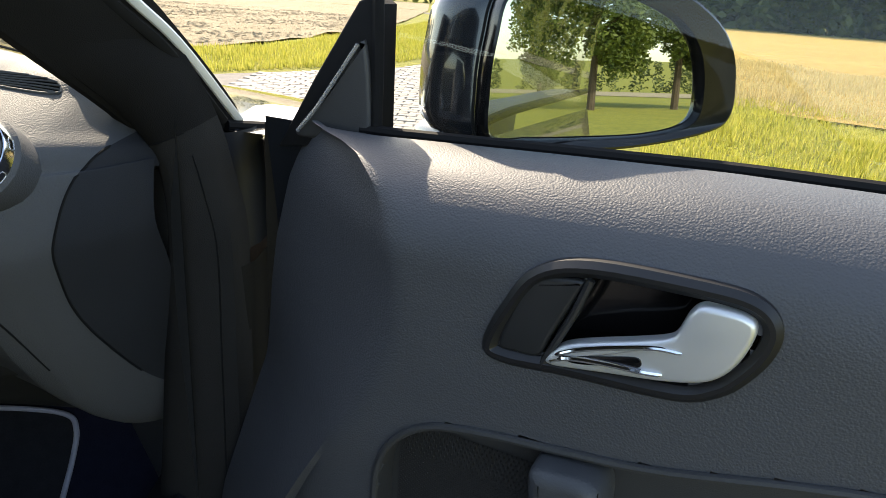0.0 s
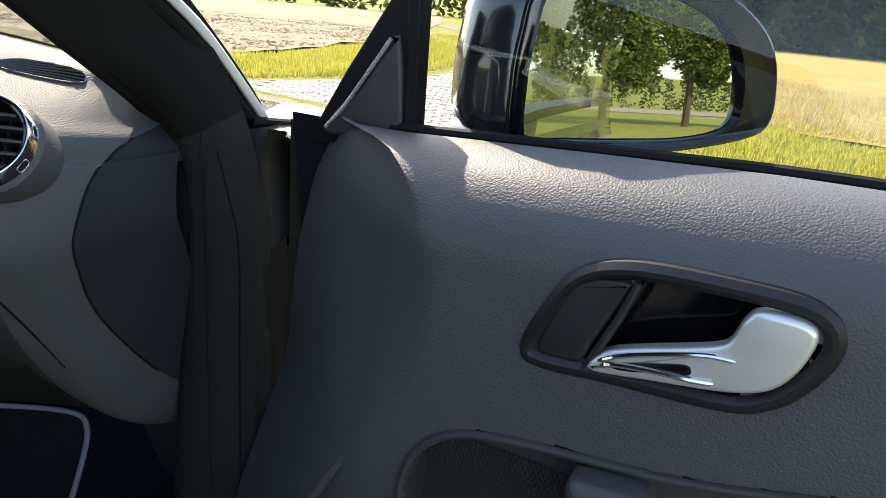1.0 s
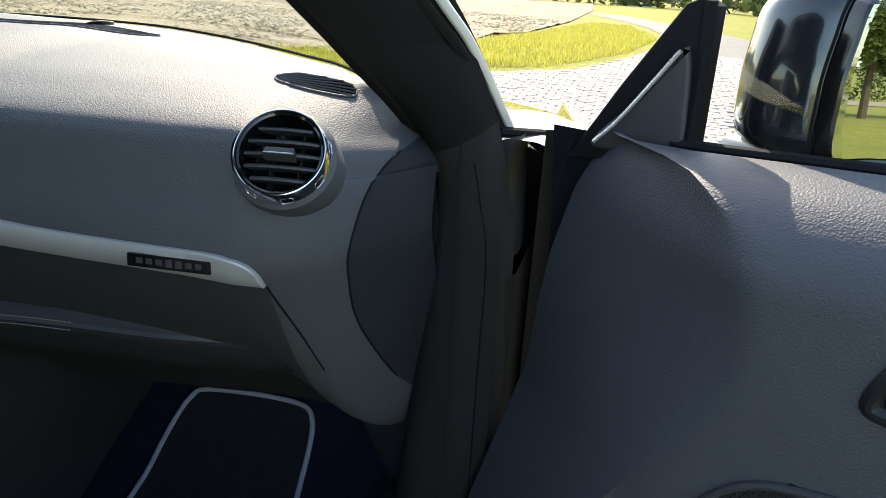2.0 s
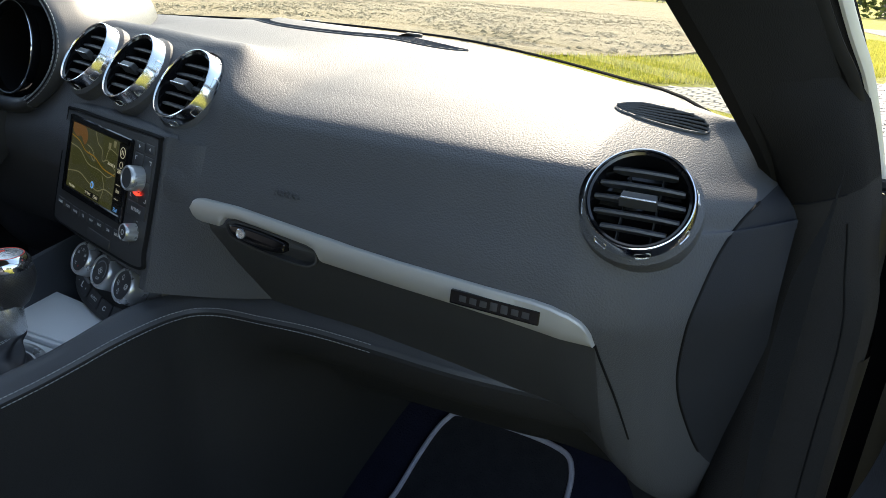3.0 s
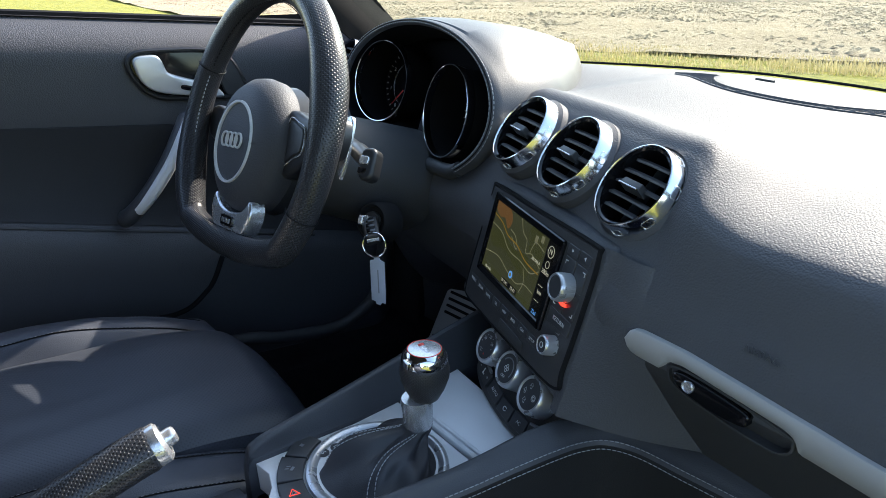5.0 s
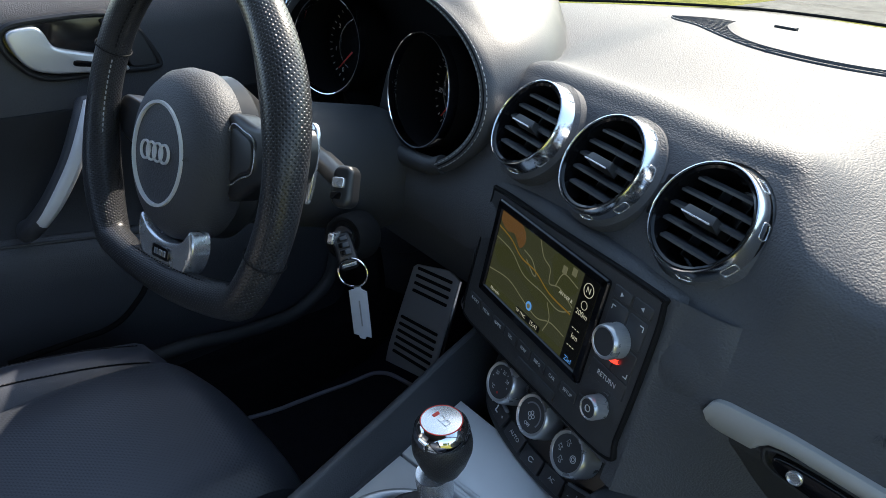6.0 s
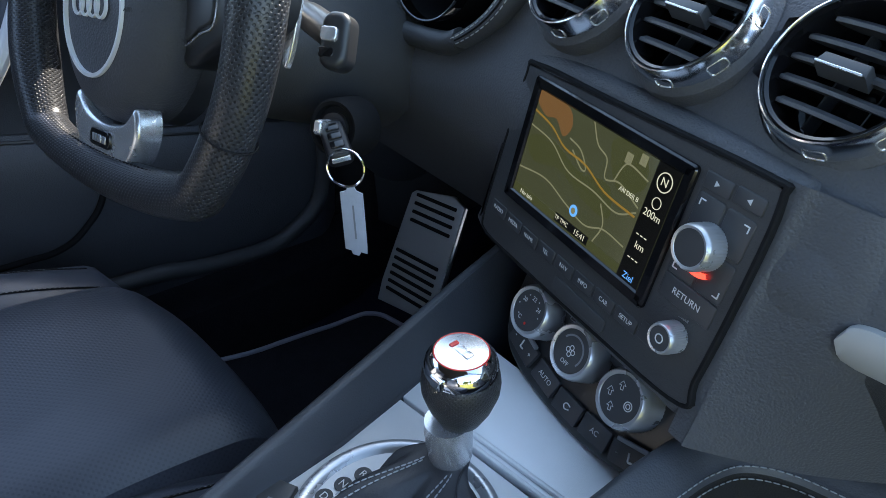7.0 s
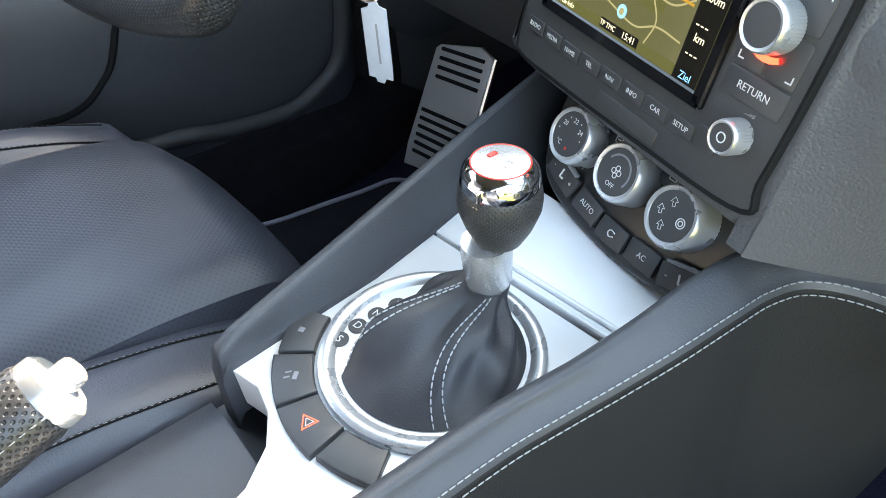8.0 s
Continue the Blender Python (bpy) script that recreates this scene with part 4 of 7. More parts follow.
lay = grille(CENTRE, (0.028, 0.545), 0, 0.0068, "long black defroster outlet under the windscreen", 0.0014)
cover = []
for j in range(33):
    x = -0.125 + 0.250 * j / 32
    y0, y1 = span_at(CENTRE, x)
    ease = 0.35 * abs(2 * j / 32 - 1) ** 6
    y0, y1 = y0 + 0.003 + (y1 - y0) * ease, y1 - 0.0015
    cover.append([lay(x, y0, 0.0008)] + [lay(x, y0 + 0.0012 + (y1 - y0 - 0.0024) * i / 8, 0.0042 + 0.0025 * math.sin(math.pi * i / 8)) for i in range(9)] + [lay(x, y1, 0.0008)])
part("sensor_cover", grid(cover), DASH, dashboard, "raised cover between the defroster slots")
for x in (-0.075, 0.125):
    part("clip", moved(box(0.026, 0.008, 0.005, 0.001), Matrix.Translation(lay(x, span_at(CENTRE, x)[1] - 0.001, 0.005))), HARD, dashboard)


# ---- centre stack: navigation unit and climate controls ----
def smooth2(pts, n):
    return [tuple(q)[:2] for q in curve([(x, y, 0) for x, y in pts], n, True)]


NAV = pose(-0.0125, 0.173, 0.817, 76, 0, -13)
part("console_upright", moved(slab(smooth2([(-0.112, -0.093), (0.0, -0.096), (0.10, -0.094), (0.133, -0.088), (0.138, -0.04), (0.1405, 0.02), (0.1415, 0.060), (0.12, 0.068), (0.0, 0.068), (-0.090, 0.064), (-0.116, 0.056), (-0.120, 0.0), (-0.116, -0.06)], 80), 0.12, 0.010, 6, z=-0.0025), NAV), DASH, dashboard, "soft surround of the navigation unit")
side_rows = []
for k in range(25):
    ly = 0.064 - 0.166 * k / 24
    a, a1 = NAV @ Vector((0.1300, ly, -0.0030)), NAV @ Vector((0.1400, ly, -0.0036))
    a2 = NAV @ Vector((0.1475, ly, -0.0085))
    t = k / 24
    b = dash_face(0.176 + 0.045 * t, max(0.66, a.z - 0.006 - 0.010 * t), -0.004)
    side_rows.append([tuple(q) for q in curve([tuple(a), tuple(a1), tuple(a2), tuple(a2.lerp(b, 0.5) + Vector((0.004, -0.003, 0))), tuple(b)], 22)])
part("side_fairing", grid(side_rows), DASH, dashboard, "rounded side of the centre stack")
nav = thing("navigation_unit", "black in-dash navigation unit with a colour map screen", "navigation unit", m=NAV)
NAV_OUT = smooth2([(-0.090, 0.0535), (0.0, 0.0565), (0.120, 0.0610), (0.1335, 0.054), (0.1355, 0.0), (0.1335, -0.060), (0.130, -0.0805), (0.05, -0.0860), (-0.05, -0.0885), (-0.094, -0.088), (-0.1035, -0.078), (-0.1035, -0.04), (-0.0995, 0.042)], 72)
part("faceplate", slab(NAV_OUT, 0.02, 0.0025, 4, z=0.0006), HARD, nav)
part("faceplate_rim", frame_ring(inset(NAV_OUT, -0.0014), 0.0036, 0.006, 0.0010, z=0.0010), RUBBER, nav)
part("screen_frame", moved(frame_ring(rrect(0.164, 0.095, 0.003), 0.0085, 0.005, 0.0012, z=0.0042), pose(0.0, 0.001, 0)), GLOSS, nav, "glossy black screen frame")

# the map picture, flat on the screen
def lit(name, color, strength):
    """A lit patch of the display: nearly black in itself."""
    m = material(name, color, 0.22, emit=0.72 * strength)
    m.node_tree.nodes["Principled BSDF"].inputs["Base Color"].default_value = (*[0.045 * c for c in color], 1)
    return m


MAP_GREEN, MAP_DARK, MAP_TOWN, MAP_ROAD, MAP_BAR, MAP_BLUE = lit("map_green", (0.135, 0.152, 0.078), 0.075), lit("map_wood", (0.11, 0.125, 0.05), 0.09), lit("map_town", (0.30, 0.16, 0.06), 0.10), lit("map_road", (0.32, 0.33, 0.20), 0.11), lit("map_bar", (0.012, 0.013, 0.012), 0.05), lit("map_blue", (0.06, 0.20, 0.45), 0.45)
screen = part("screen", moved(slab(rrect(0.1475, 0.080, 0.001), 0.002, 0.0003, z=0.0022), pose(0.0, 0.001, 0)), MAP_GREEN, nav, "lit green navigation map screen")


def on_screen(name, outline, mat, h):
    part(name, moved(slab(outline, 0.0002, 0.00005, 1), pose(0, 0.001, 0.0024 + h)), mat, screen)


on_screen("map_area", smooth2([(-0.073, 0.0385), (-0.040, 0.0385), (-0.030, 0.028), (-0.036, 0.018), (-0.048, 0.026), (-0.060, 0.024), (-0.073, 0.030)], 30), MAP_TOWN, 0.0)
on_screen("map_area", smooth2([(-0.072, 0.004), (-0.045, 0.012), (-0.010, 0.004), (0.020, 0.008), (0.030, -0.012), (0.0, -0.012), (-0.03, -0.004), (-0.06, -0.010)], 40), MAP_DARK, 0.0)
on_screen("map_area", smooth2([(0.012, 0.036), (0.040, 0.038), (0.050, 0.020), (0.034, 0.008), (0.020, 0.016)], 30), MAP_DARK, 0.0)
for pts in ([(-0.073, 0.013), (-0.045, 0.010), (-0.02, -0.001), (0.01, -0.002), (0.035, -0.005), (0.051, 0.003)], [(-0.073, -0.020), (-0.04, -0.016), (-0.012, -0.022), (0.012, -0.026), (0.03, -0.020), (0.051, -0.021)], [(-0.01, 0.039), (0.0, 0.027), (0.012, 0.022), (0.016, 0.010), (0.03, 0.013), (0.051, 0.006)], [(-0.028, 0.020), (-0.014, 0.017), (-0.004, 0.008), (-0.008, 0.006), (-0.022, 0.014)], [(0.024, 0.012), (0.028, 0.024), (0.034, 0.027), (0.051, 0.024)], [(0.02, -0.006), (0.028, -0.018), (0.024, -0.032)]):
    c = curve([(x, y, 0) for x, y in pts], 30)
    side = [Vector((-(b - a).y, (b - a).x, 0)).normalized() * 0.0006 for a, b in zip(c, c[1:] + [c[-1] * 2 - c[-2]])]
    part("map_road", moved(grid([[q - s for q, s in zip(c, side)], [q + s for q, s in zip(c, side)]]), pose(0, 0.001, 0.00275)), MAP_ROAD, screen)
main = curve([(-0.073, 0.024, 0), (-0.050, 0.020, 0), (-0.030, 0.012, 0), (-0.005, 0.010, 0), (0.020, 0.002, 0), (0.051, 0.0, 0)], 30)
part("map_road", moved(grid([[q + Vector((0, 0.0008, 0)) for q in main], [q - Vector((0, 0.0008, 0)) for q in main]]), pose(0, 0.001, 0.00285)), lit("map_main_road", (0.42, 0.26, 0.05), 0.11), screen)
on_screen("map_bar", [(0.0535, -0.039), (0.073, -0.039), (0.073, 0.039), (0.0535, 0.039)], MAP_BAR, 0.0004)
on_screen("map_bar", [(-0.073, -0.039), (0.0535, -0.039), (0.0535, -0.0325), (-0.073, -0.0325)], MAP_DARK, 0.0003)
on_screen("map_bar", [(-0.018, -0.0375), (0.020, -0.0375), (0.020, -0.0315), (-0.018, -0.0315)], MAP_BAR, 0.0005)
on_screen("position_mark", [(0.0042 * math.cos(a) - 0.002, 0.0042 * math.sin(a) - 0.0225) for a in [k * math.pi / 10 for k in range(20)]], MAP_BLUE, 0.0005)
on_screen("position_mark", [(0.0022 * math.cos(a) - 0.002, 0.0022 * math.sin(a) - 0.0225) for a in [k * math.pi / 10 for k in range(20)]], MAP_ROAD, 0.0008)
for dx, dy in ((0.030, 0.030), (0.042, 0.034)):
    on_screen("map_icon", [(dx - 0.003, dy - 0.0035), (dx + 0.003, dy - 0.0035), (dx + 0.003, dy + 0.0035), (dx - 0.003, dy + 0.0035)], MAP_ROAD, 0.0005)
SCREEN_INK = lit("screen_ink", (0.6, 0.62, 0.5), 0.20)
for text, size, x, y in (("N", 0.0075, 0.0632, 0.029), ("200m", 0.0066, 0.0632, 0.0075), ("km", 0.0066, 0.0632, -0.014), ("15:41", 0.0058, 0.011, -0.0345), ("TP TMC", 0.0045, -0.010, -0.0345), ("Nav-Info", 0.0045, -0.055, -0.036), ("AN DER B", 0.0042, 0.040, 0.0105)):
    letters(text, size, SCREEN_INK, screen, pose(x, y + 0.001, 0.0031), 0.00005, "screen_text")
letters("Ziel", 0.0062, MAP_BLUE, screen, pose(0.0632, -0.0345, 0.0031), 0.00005, "screen_text")
part("compass_ring", moved(lathe([(0.0062, 0), (0.0062, 0.0002), (0.0055, 0.0002), (0.0055, 0)], 28), pose(0.0632, 0.030, 0.0029)), SCREEN_INK, screen)
part("compass_ring", moved(lathe([(0.0038, 0), (0.0038, 0.0002), (0.0033, 0.0002), (0.0033, 0)], 24), pose(0.0632, 0.0165, 0.0029)), SCREEN_INK, screen)
for k in range(6):
    part("screen_dash", moved(box(0.0022, 0.0007, 0.0002, 0.0001), pose(0.0580 + 0.0035 * (k % 3), -0.0065 if k < 3 else -0.0225, 0.0029)), SCREEN_INK, screen)
# the maker's line below the screen: plain bars
for x, w in ((-0.067, 0.010), (-0.0445, 0.026), (-0.0215, 0.010)):
    part("printed_bar", moved(box(w, 0.0022, 0.0003, 0.0001), pose(x, -0.0515, 0.0002)), WHITE_INK, nav)


def button(parent, x, y, w, h, text="", size=0.0042, z=0.0016, name="button", rot=0.0):
    b = part(name, slab(rrect(w, h, 0.0012, 3), 0.003, 0.0006), BUTTON, parent, "", pose(x, y, z, 0, 0, rot))
    if text:
        letters(text, size, WHITE_INK, b, pose(0, 0, 0.00015), 0.00008, "button_text")
    return b


for k, text in enumerate(("RADIO", "MEDIA", "NAME", "TEL", "NAV", "INFO", "CAR", "SETUP")):
    button(nav, -0.0845 + 0.0225 * k, -0.0632 + 0.0006 * abs(k - 2), 0.0200, 0.0098, text, 0.0044)
button(nav, 0.0935, -0.0575, 0.0165, 0.0125)
part("cd_slot_flap", slab(rrect(0.058, 0.010, 0.002, 3), 0.002, 0.0006), HARD, nav, "small blank flap", pose(0.030, -0.0765, 0.0022))
for x, a in ((0.0965, 1), (0.1185, -1)):
    b = button(nav, x, 0.0445 + (0.001 if a < 0 else 0), 0.0195, 0.0098)
    part("skip_arrow", moved(slab([(-0.0016 * a, 0.0018), (0.0016 * a, 0.0), (-0.0016 * a, -0.0018)][:: (1 if a < 0 else -1)], 0.0002, 0.00005, 1), pose(0, 0, 0.0003)), WHITE_INK, b)
for sx in (-1, 1):
    for sy in (-1, 1):
        c = part("corner_button", slab(rrect(0.0195, 0.0245, 0.002, 3), 0.003, 0.0006), BUTTON, nav, "", pose(0.1075 + sx * 0.0106, 0.0115 + sy * 0.0135, 0.0014))
        part("corner_mark", moved(joined(box(0.004, 0.0008, 0.0003, 0.0001), moved(box(0.0008, 0.004, 0.0003, 0.0001), pose(sx * 0.0017, sy * -0.0017, 0))), pose(sx * 0.0052, sy * 0.0085, 0.0002)), WHITE_INK, c)
button(nav, 0.1075, -0.0225, 0.0405, 0.0150, "RETURN", 0.0058)


def knob(name, parent, m, r, h, ridged=True, label="", face=True):
    """A turning knob: ridged bright skirt, bright lip and a dark face."""
    n = 96 if ridged else 40
    rows = []
    for k, (rr, z) in enumerate(((r, 0.0), (r, h * 0.70), (r * 0.985, h * 0.80), (r * 0.94, h * 0.93), (r * 0.88, h), (r * 0.78, h * 0.985), (r * 0.76, h * 0.95))):
        cut = 0.0004 if ridged and k < 2 else 0
        rows.append([((rr - (cut if j % 2 else 0)) * math.cos(2 * math.pi * j / n), (rr - (cut if j % 2 else 0)) * math.sin(2 * math.pi * j / n), z) for j in range(n)])
    body = part(name, grid(rows, closed=True), SILVER_PAINT, parent, label or "matt chrome turning knob", m)
    part("knob_face", lathe([(r * 0.775, h * 0.952), (r * 0.60, h * 0.957), (0.0, h * 0.955)], 36), BUTTON, body, "black knob face")
    return body


knob("push_knob", nav, pose(0.106, 0.0115, 0.0015), 0.0138, 0.0150)
part("red_arc", lathe([(0.0182, 0.0), (0.0182, 0.0022), (0.0152, 0.0022), (0.0152, 0.0)], 20, 215, 300), RED_GLOW, nav, "red marker arc", pose(0.106, 0.0115, 0.001))
volume = knob("volume_knob", nav, pose(0.1105, -0.0460, 0.001), 0.0098, 0.0135)
part("power_mark", moved(lathe([(0.0030, 0), (0.0030, 0.0003), (0.0023, 0.0003), (0.0023, 0)], 24), pose(0, 0, 0.0130)), WHITE_INK, volume)
part("volume_mark", moved(slab([(-0.004, -0.001), (0.004, -0.001), (0.004, 0.0014)], 0.0003, 0.0001, 1), pose(0.1105, -0.0335, 0.0006)), WHITE_INK, nav)

CLIM = pose(0.016, 0.145, 0.70, 60, 0, -11)
climate = thing("climate_control", "climate control panel with three chrome knobs", "climate control", m=CLIM)
PANEL_OUT = smooth2([(-0.085, 0.036), (0, 0.040), (0.088, 0.040), (0.098, 0.018), (0.090, -0.020), (0.076, -0.042), (0.03, -0.052), (-0.020, -0.052), (-0.062, -0.045), (-0.083, -0.030), (-0.092, 0.0)], 64)
part("climate_panel", slab(PANEL_OUT, 0.05, 0.003, z=-0.0165), SATIN, climate)
for k, x in enumerate((-0.0525, 0.0, 0.0525)):
    kn = knob("climate_knob", climate, pose(x, 0.003, -0.0165), 0.0212, 0.0222)
    top = 0.02145
    if k == 0:
        for a, text in ((150, "20"), (90, "22"), (30, "24")):
            letters(text, 0.0048, WHITE_INK, kn, pose(0.0098 * math.cos(radians(a)), 0.0098 * math.sin(radians(a)), top), 0.00006, "knob_text")
        for a in (120, 60, 0, 180):
            part("knob_dot", moved(lathe([(0.0006, 0.0002), (0.0, 0.0002)], 8), pose(0.0118 * math.cos(radians(a)), 0.0118 * math.sin(radians(a)), top)), WHITE_INK, kn)
        letters("°C", 0.0048, WHITE_INK, kn, pose(-0.006, -0.0085, top), 0.00006, "knob_text")
        part("red_dot", moved(lathe([(0.0012, 0.0003), (0.0, 0.0003)], 12), pose(0.003, -0.010, top)), RED_INK, kn)
    elif k == 1:
        letters("OFF", 0.0046, WHITE_INK, kn, pose(0, -0.0095, top), 0.00006, "knob_text")
        part("fan_arc", lathe([(0.0122, top), (0.0122, top + 0.0002), (0.0108, top + 0.0002), (0.0108, top)], 24, -30, 150), DIM_INK, kn)
        for a in (0, 90, 180, 270):
            part("fan_blade", moved(lathe([(0.0020, 0.0), (0.0020, 0.0002), (0.0014, 0.0002), (0.0014, 0)], 14), pose(0.0026 * math.cos(radians(a)), 0.0026 * math.sin(radians(a)), top)), WHITE_INK, kn)
    else:
        for a in (110, 180, 250):
            arrow = [(-0.0012, -0.003), (0.0012, -0.003), (0.0012, 0.0), (0.003, 0.0), (0.0, 0.0034), (-0.003, 0.0), (-0.0012, 0.0)]
            part("arrow_mark", moved(frame_ring(arrow, 0.0005, 0.0002, 0.00005), pose(0.0088 * math.cos(radians(a)), 0.0088 * math.sin(radians(a)), top + 0.0002, 0, 0, 20)), WHITE_INK, kn)
        for r in (0.0034, 0.0019):
            part("ring_mark", moved(lathe([(r, 0), (r, 0.0002), (r - 0.0006, 0.0002), (r - 0.0006, 0)], 20), pose(0.0085, 0.0, top)), WHITE_INK, kn)
for k, (x, y, w) in enumerate(((-0.0555, -0.0285, 0.034), (-0.0205, -0.0345, 0.027), (0.0095, -0.0375, 0.027), (0.0395, -0.0355, 0.027), (0.0725, -0.0300, 0.034))):
    rot = (-14, -8, 0, 4, 16)[k]
    b = button(climate, x, y, w, 0.0165, ("", "AUTO", "", "AC", "")[k], 0.0056, -0.0128, "climate_button", rot)
    if k in (0, 4):
        letters("-", 0.007, WHITE_INK, b, pose(-0.011, 0, 0.0002), 0.00006, "button_text")
        letters("+", 0.006, WHITE_INK, b, pose(0.011, 0, 0.0002), 0.00006, "button_text")
        part("seat_mark", moved(tube(curve([(-0.0016, 0.0036, 0), (-0.0010, 0.0, 0), (-0.0006, -0.0026, 0), (0.0030, -0.0022, 0)], 10), 0.0008, 6), pose(0, 0, 0.0)), WHITE_INK, b)
        part("rocker_lip", moved(box(0.026, 0.003, 0.003, 0.0008), pose(0, 0.0095, 0.001)), DIM_INK, b, "grey rocker lip")
    elif k == 2:
        part("air_mark", moved(tube(curve([(0.003, -0.001, 0), (-0.001, -0.0025, 0), (-0.003, 0.0, 0), (-0.001, 0.0022, 0), (0.003, 0.0016, 0)], 14), 0.0005, 6), pose(0, 0, 0.0001)), WHITE_INK, b)
for x, y in ((-0.026, 0.0175), (0.0275, 0.0195)):
    b = button(climate, x, y, 0.0215, 0.0175, "", 0.005, -0.0135, "demist_button", 3)
    part("demist_mark", moved(frame_ring(rrect(0.0066, 0.0050, 0.001, 2), 0.0007, 0.0002, 0.00005), pose(0, -0.001, 0.0003)), WHITE_INK, b)
    part("demist_mark", moved(box(0.0030, 0.0007, 0.0002, 0.00005), pose(0, -0.001, 0.0001)), WHITE_INK, b)
for x in (-0.030, 0.0225):
    for j in range(5):
        part("vent_rib", moved(box(0.0012, 0.009, 0.002, 0.0004), pose(x + 0.0026 * j, -0.0075, -0.0160)), HARD, climate)

# ---- centre console ----
console = thing("centre_console", "black leather-edged centre console with an aluminium plate", "centre console")


def rail_x(y, keys):
    for (a, p), (b, q) in zip(keys, keys[1:]):
        if y <= b:
            return p + (q - p) * max(0, (y - a) / (b - a))
    return keys[-1][1]


def keyed(keys, y, n):
    """The n-th value of rows of keys at y."""
    for a, b in zip(keys, keys[1:]):
        if y <= b[0]:
            return a[n] + (b[n] - a[n]) * max(0, (y - a[0]) / (b[0] - a[0]))
    return keys[-1][n]


# the seam of the seat-side edge: along the console, then turning off under the glovebox
SEAM = curve([(0.090, -0.62, 0.648), (0.0925, -0.35, 0.649), (0.0945, -0.18, 0.650), (0.097, -0.074, 0.652), (0.100, -0.029, 0.655), (0.107, 0.005, 0.661), (0.116, 0.039, 0.670), (0.125, 0.074, 0.680), (0.1305, 0.113, 0.685), (0.134, 0.142, 0.6855), (0.144, 0.166, 0.6855), (0.170, 0.183, 0.6858), (0.215, 0.194, 0.686), (0.265, 0.206, 0.686), (0.306, 0.212, 0.686), (0.36, 0.220, 0.684), (0.46, 0.236, 0.680), (0.60, 0.28, 0.672)], 150)


def flank_rows():
    rows, lower, seams = [], [], ([], [])
    for k, q in enumerate(SEAM):
        d = SEAM[min(k + 1, len(SEAM) - 1)] - SEAM[max(k - 1, 0)]
        n = Vector((d.y, -d.x, 0)).normalized()
        up = Vector((0, 0, 1))
        turn = max(0.0, min(1.0, (q.x - 0.142) / 0.16))
        f = min(1.0, turn * 1.6)
        f = f * f * (3 - 2 * f)
        low = Vector((q.x + 0.020, q.y, 0.45)).lerp(Vector((q.x, q.y + 0.14, 0.53)), f)
        foot = Vector((q.x + 0.032, q.y + 0.01, 0.22)).lerp(Vector((q.x, 0.52, 0.43)), f)
        wide = 0.0185 + 0.006 * max(0.0, min(1.0, (q.y - 0.02) / 0.08))
        sec = [q - n * (wide + 0.008) - up * 0.055, q - n * (wide + 0.007) - up * 0.010, q - n * (wide + 0.005) + up * 0.006, q - n * wide + up * 0.0130, q - n * (wide - 0.006) + up * 0.0138, q - n * 0.009 + up * 0.0085, q - n * 0.003 + up * 0.0025, q, q + n * 0.0022 - up * 0.004, q + n * 0.0035 - up * 0.012, (q + n * 0.004 - up * 0.03).lerp(low, 0.15), q.lerp(low, 0.55), low, low.lerp(foot, 0.5), foot]
        rows.append(curve([tuple(p) for p in sec[:9]], 26))
        lower.append(curve([tuple(p) for p in sec[8:]], 20))
        if q.x > 0.352:
            continue
        seams[0].append(q + n * 0.0005 + up * 0.0005)
        seams[1].append(q + n * 0.0046 - up * 0.0066)
    return rows, lower, seams


flank, below, twin = flank_rows()
part("console_flank", grid(below), FLANK, console, "dark covered side of the console")
part("rail_right", grid(flank), LEATHER, console, "leather-covered console edge with twin seams")
for path in twin:
    stitches([tuple(q) for q in path], "seam", console, THREAD, 0.0040, 0.0010, 0.00045, "light grey stitched seam")
# the driver-side edge: a narrow ridge with a sloping inner wall
CREST = [(-0.116, 0.0645, 0.656), (-0.109, 0.0656, 0.660), (-0.04, 0.079, 0.667), (0.04, 0.0925, 0.678), (0.15, 0.114, 0.692), (0.25, 0.132, 0.702), (0.42, 0.15, 0.715)]
FOOT = [(-0.116, 0.0570), (-0.109, 0.0575), (0.0, 0.067), (0.06, 0.078), (0.15, 0.092), (0.42, 0.12)]
left_rows = []
for k in range(41):
    y = -0.116 + 0.52 * k / 40
    c, cz, p = keyed(CREST, y, 1), keyed(CREST, y, 2), keyed(FOOT, y, 1)
    sec = [(p - 0.004, 0.60), (p, 0.638), (p + 0.002, 0.642), (c - 0.006, cz - 0.006), (c - 0.003, cz - 0.001), (c, cz), (c + 0.004, cz - 0.001), (c + 0.0075, cz - 0.006), (c + 0.009, cz - 0.016), (c + 0.014, 0.58), (c + 0.024, 0.45), (c + 0.03, 0.22)]
    left_rows.append([(-q.x, y, q.y) for q in curve([(a, b, 0) for a, b in sec], 40)])
end = left_rows[0]
left_rows = [[(x * 0.9 - 0.004, y - 0.010, min(z, 0.50)) for x, y, z in end], [(x, y - 0.006, min(z - 0.012, 0.63)) for x, y, z in end], [(x, y - 0.003, z - 0.004) for x, y, z in end]] + left_rows
part("rail_left", grid(left_rows), LEATHER, console, "leather-covered console edge")
part("console_base", grid([[(-0.135, y, 0.22), (-0.12, y, 0.45), (-0.105, y, 0.56), (-0.08, y, 0.585), (0.0, y, 0.59), (0.09, y, 0.585), (0.12, y, 0.4), (0.14, y, 0.22)] for y in (-0.9, -0.4, -0.15, 0.0, 0.2, 0.42)]), HARD, console)
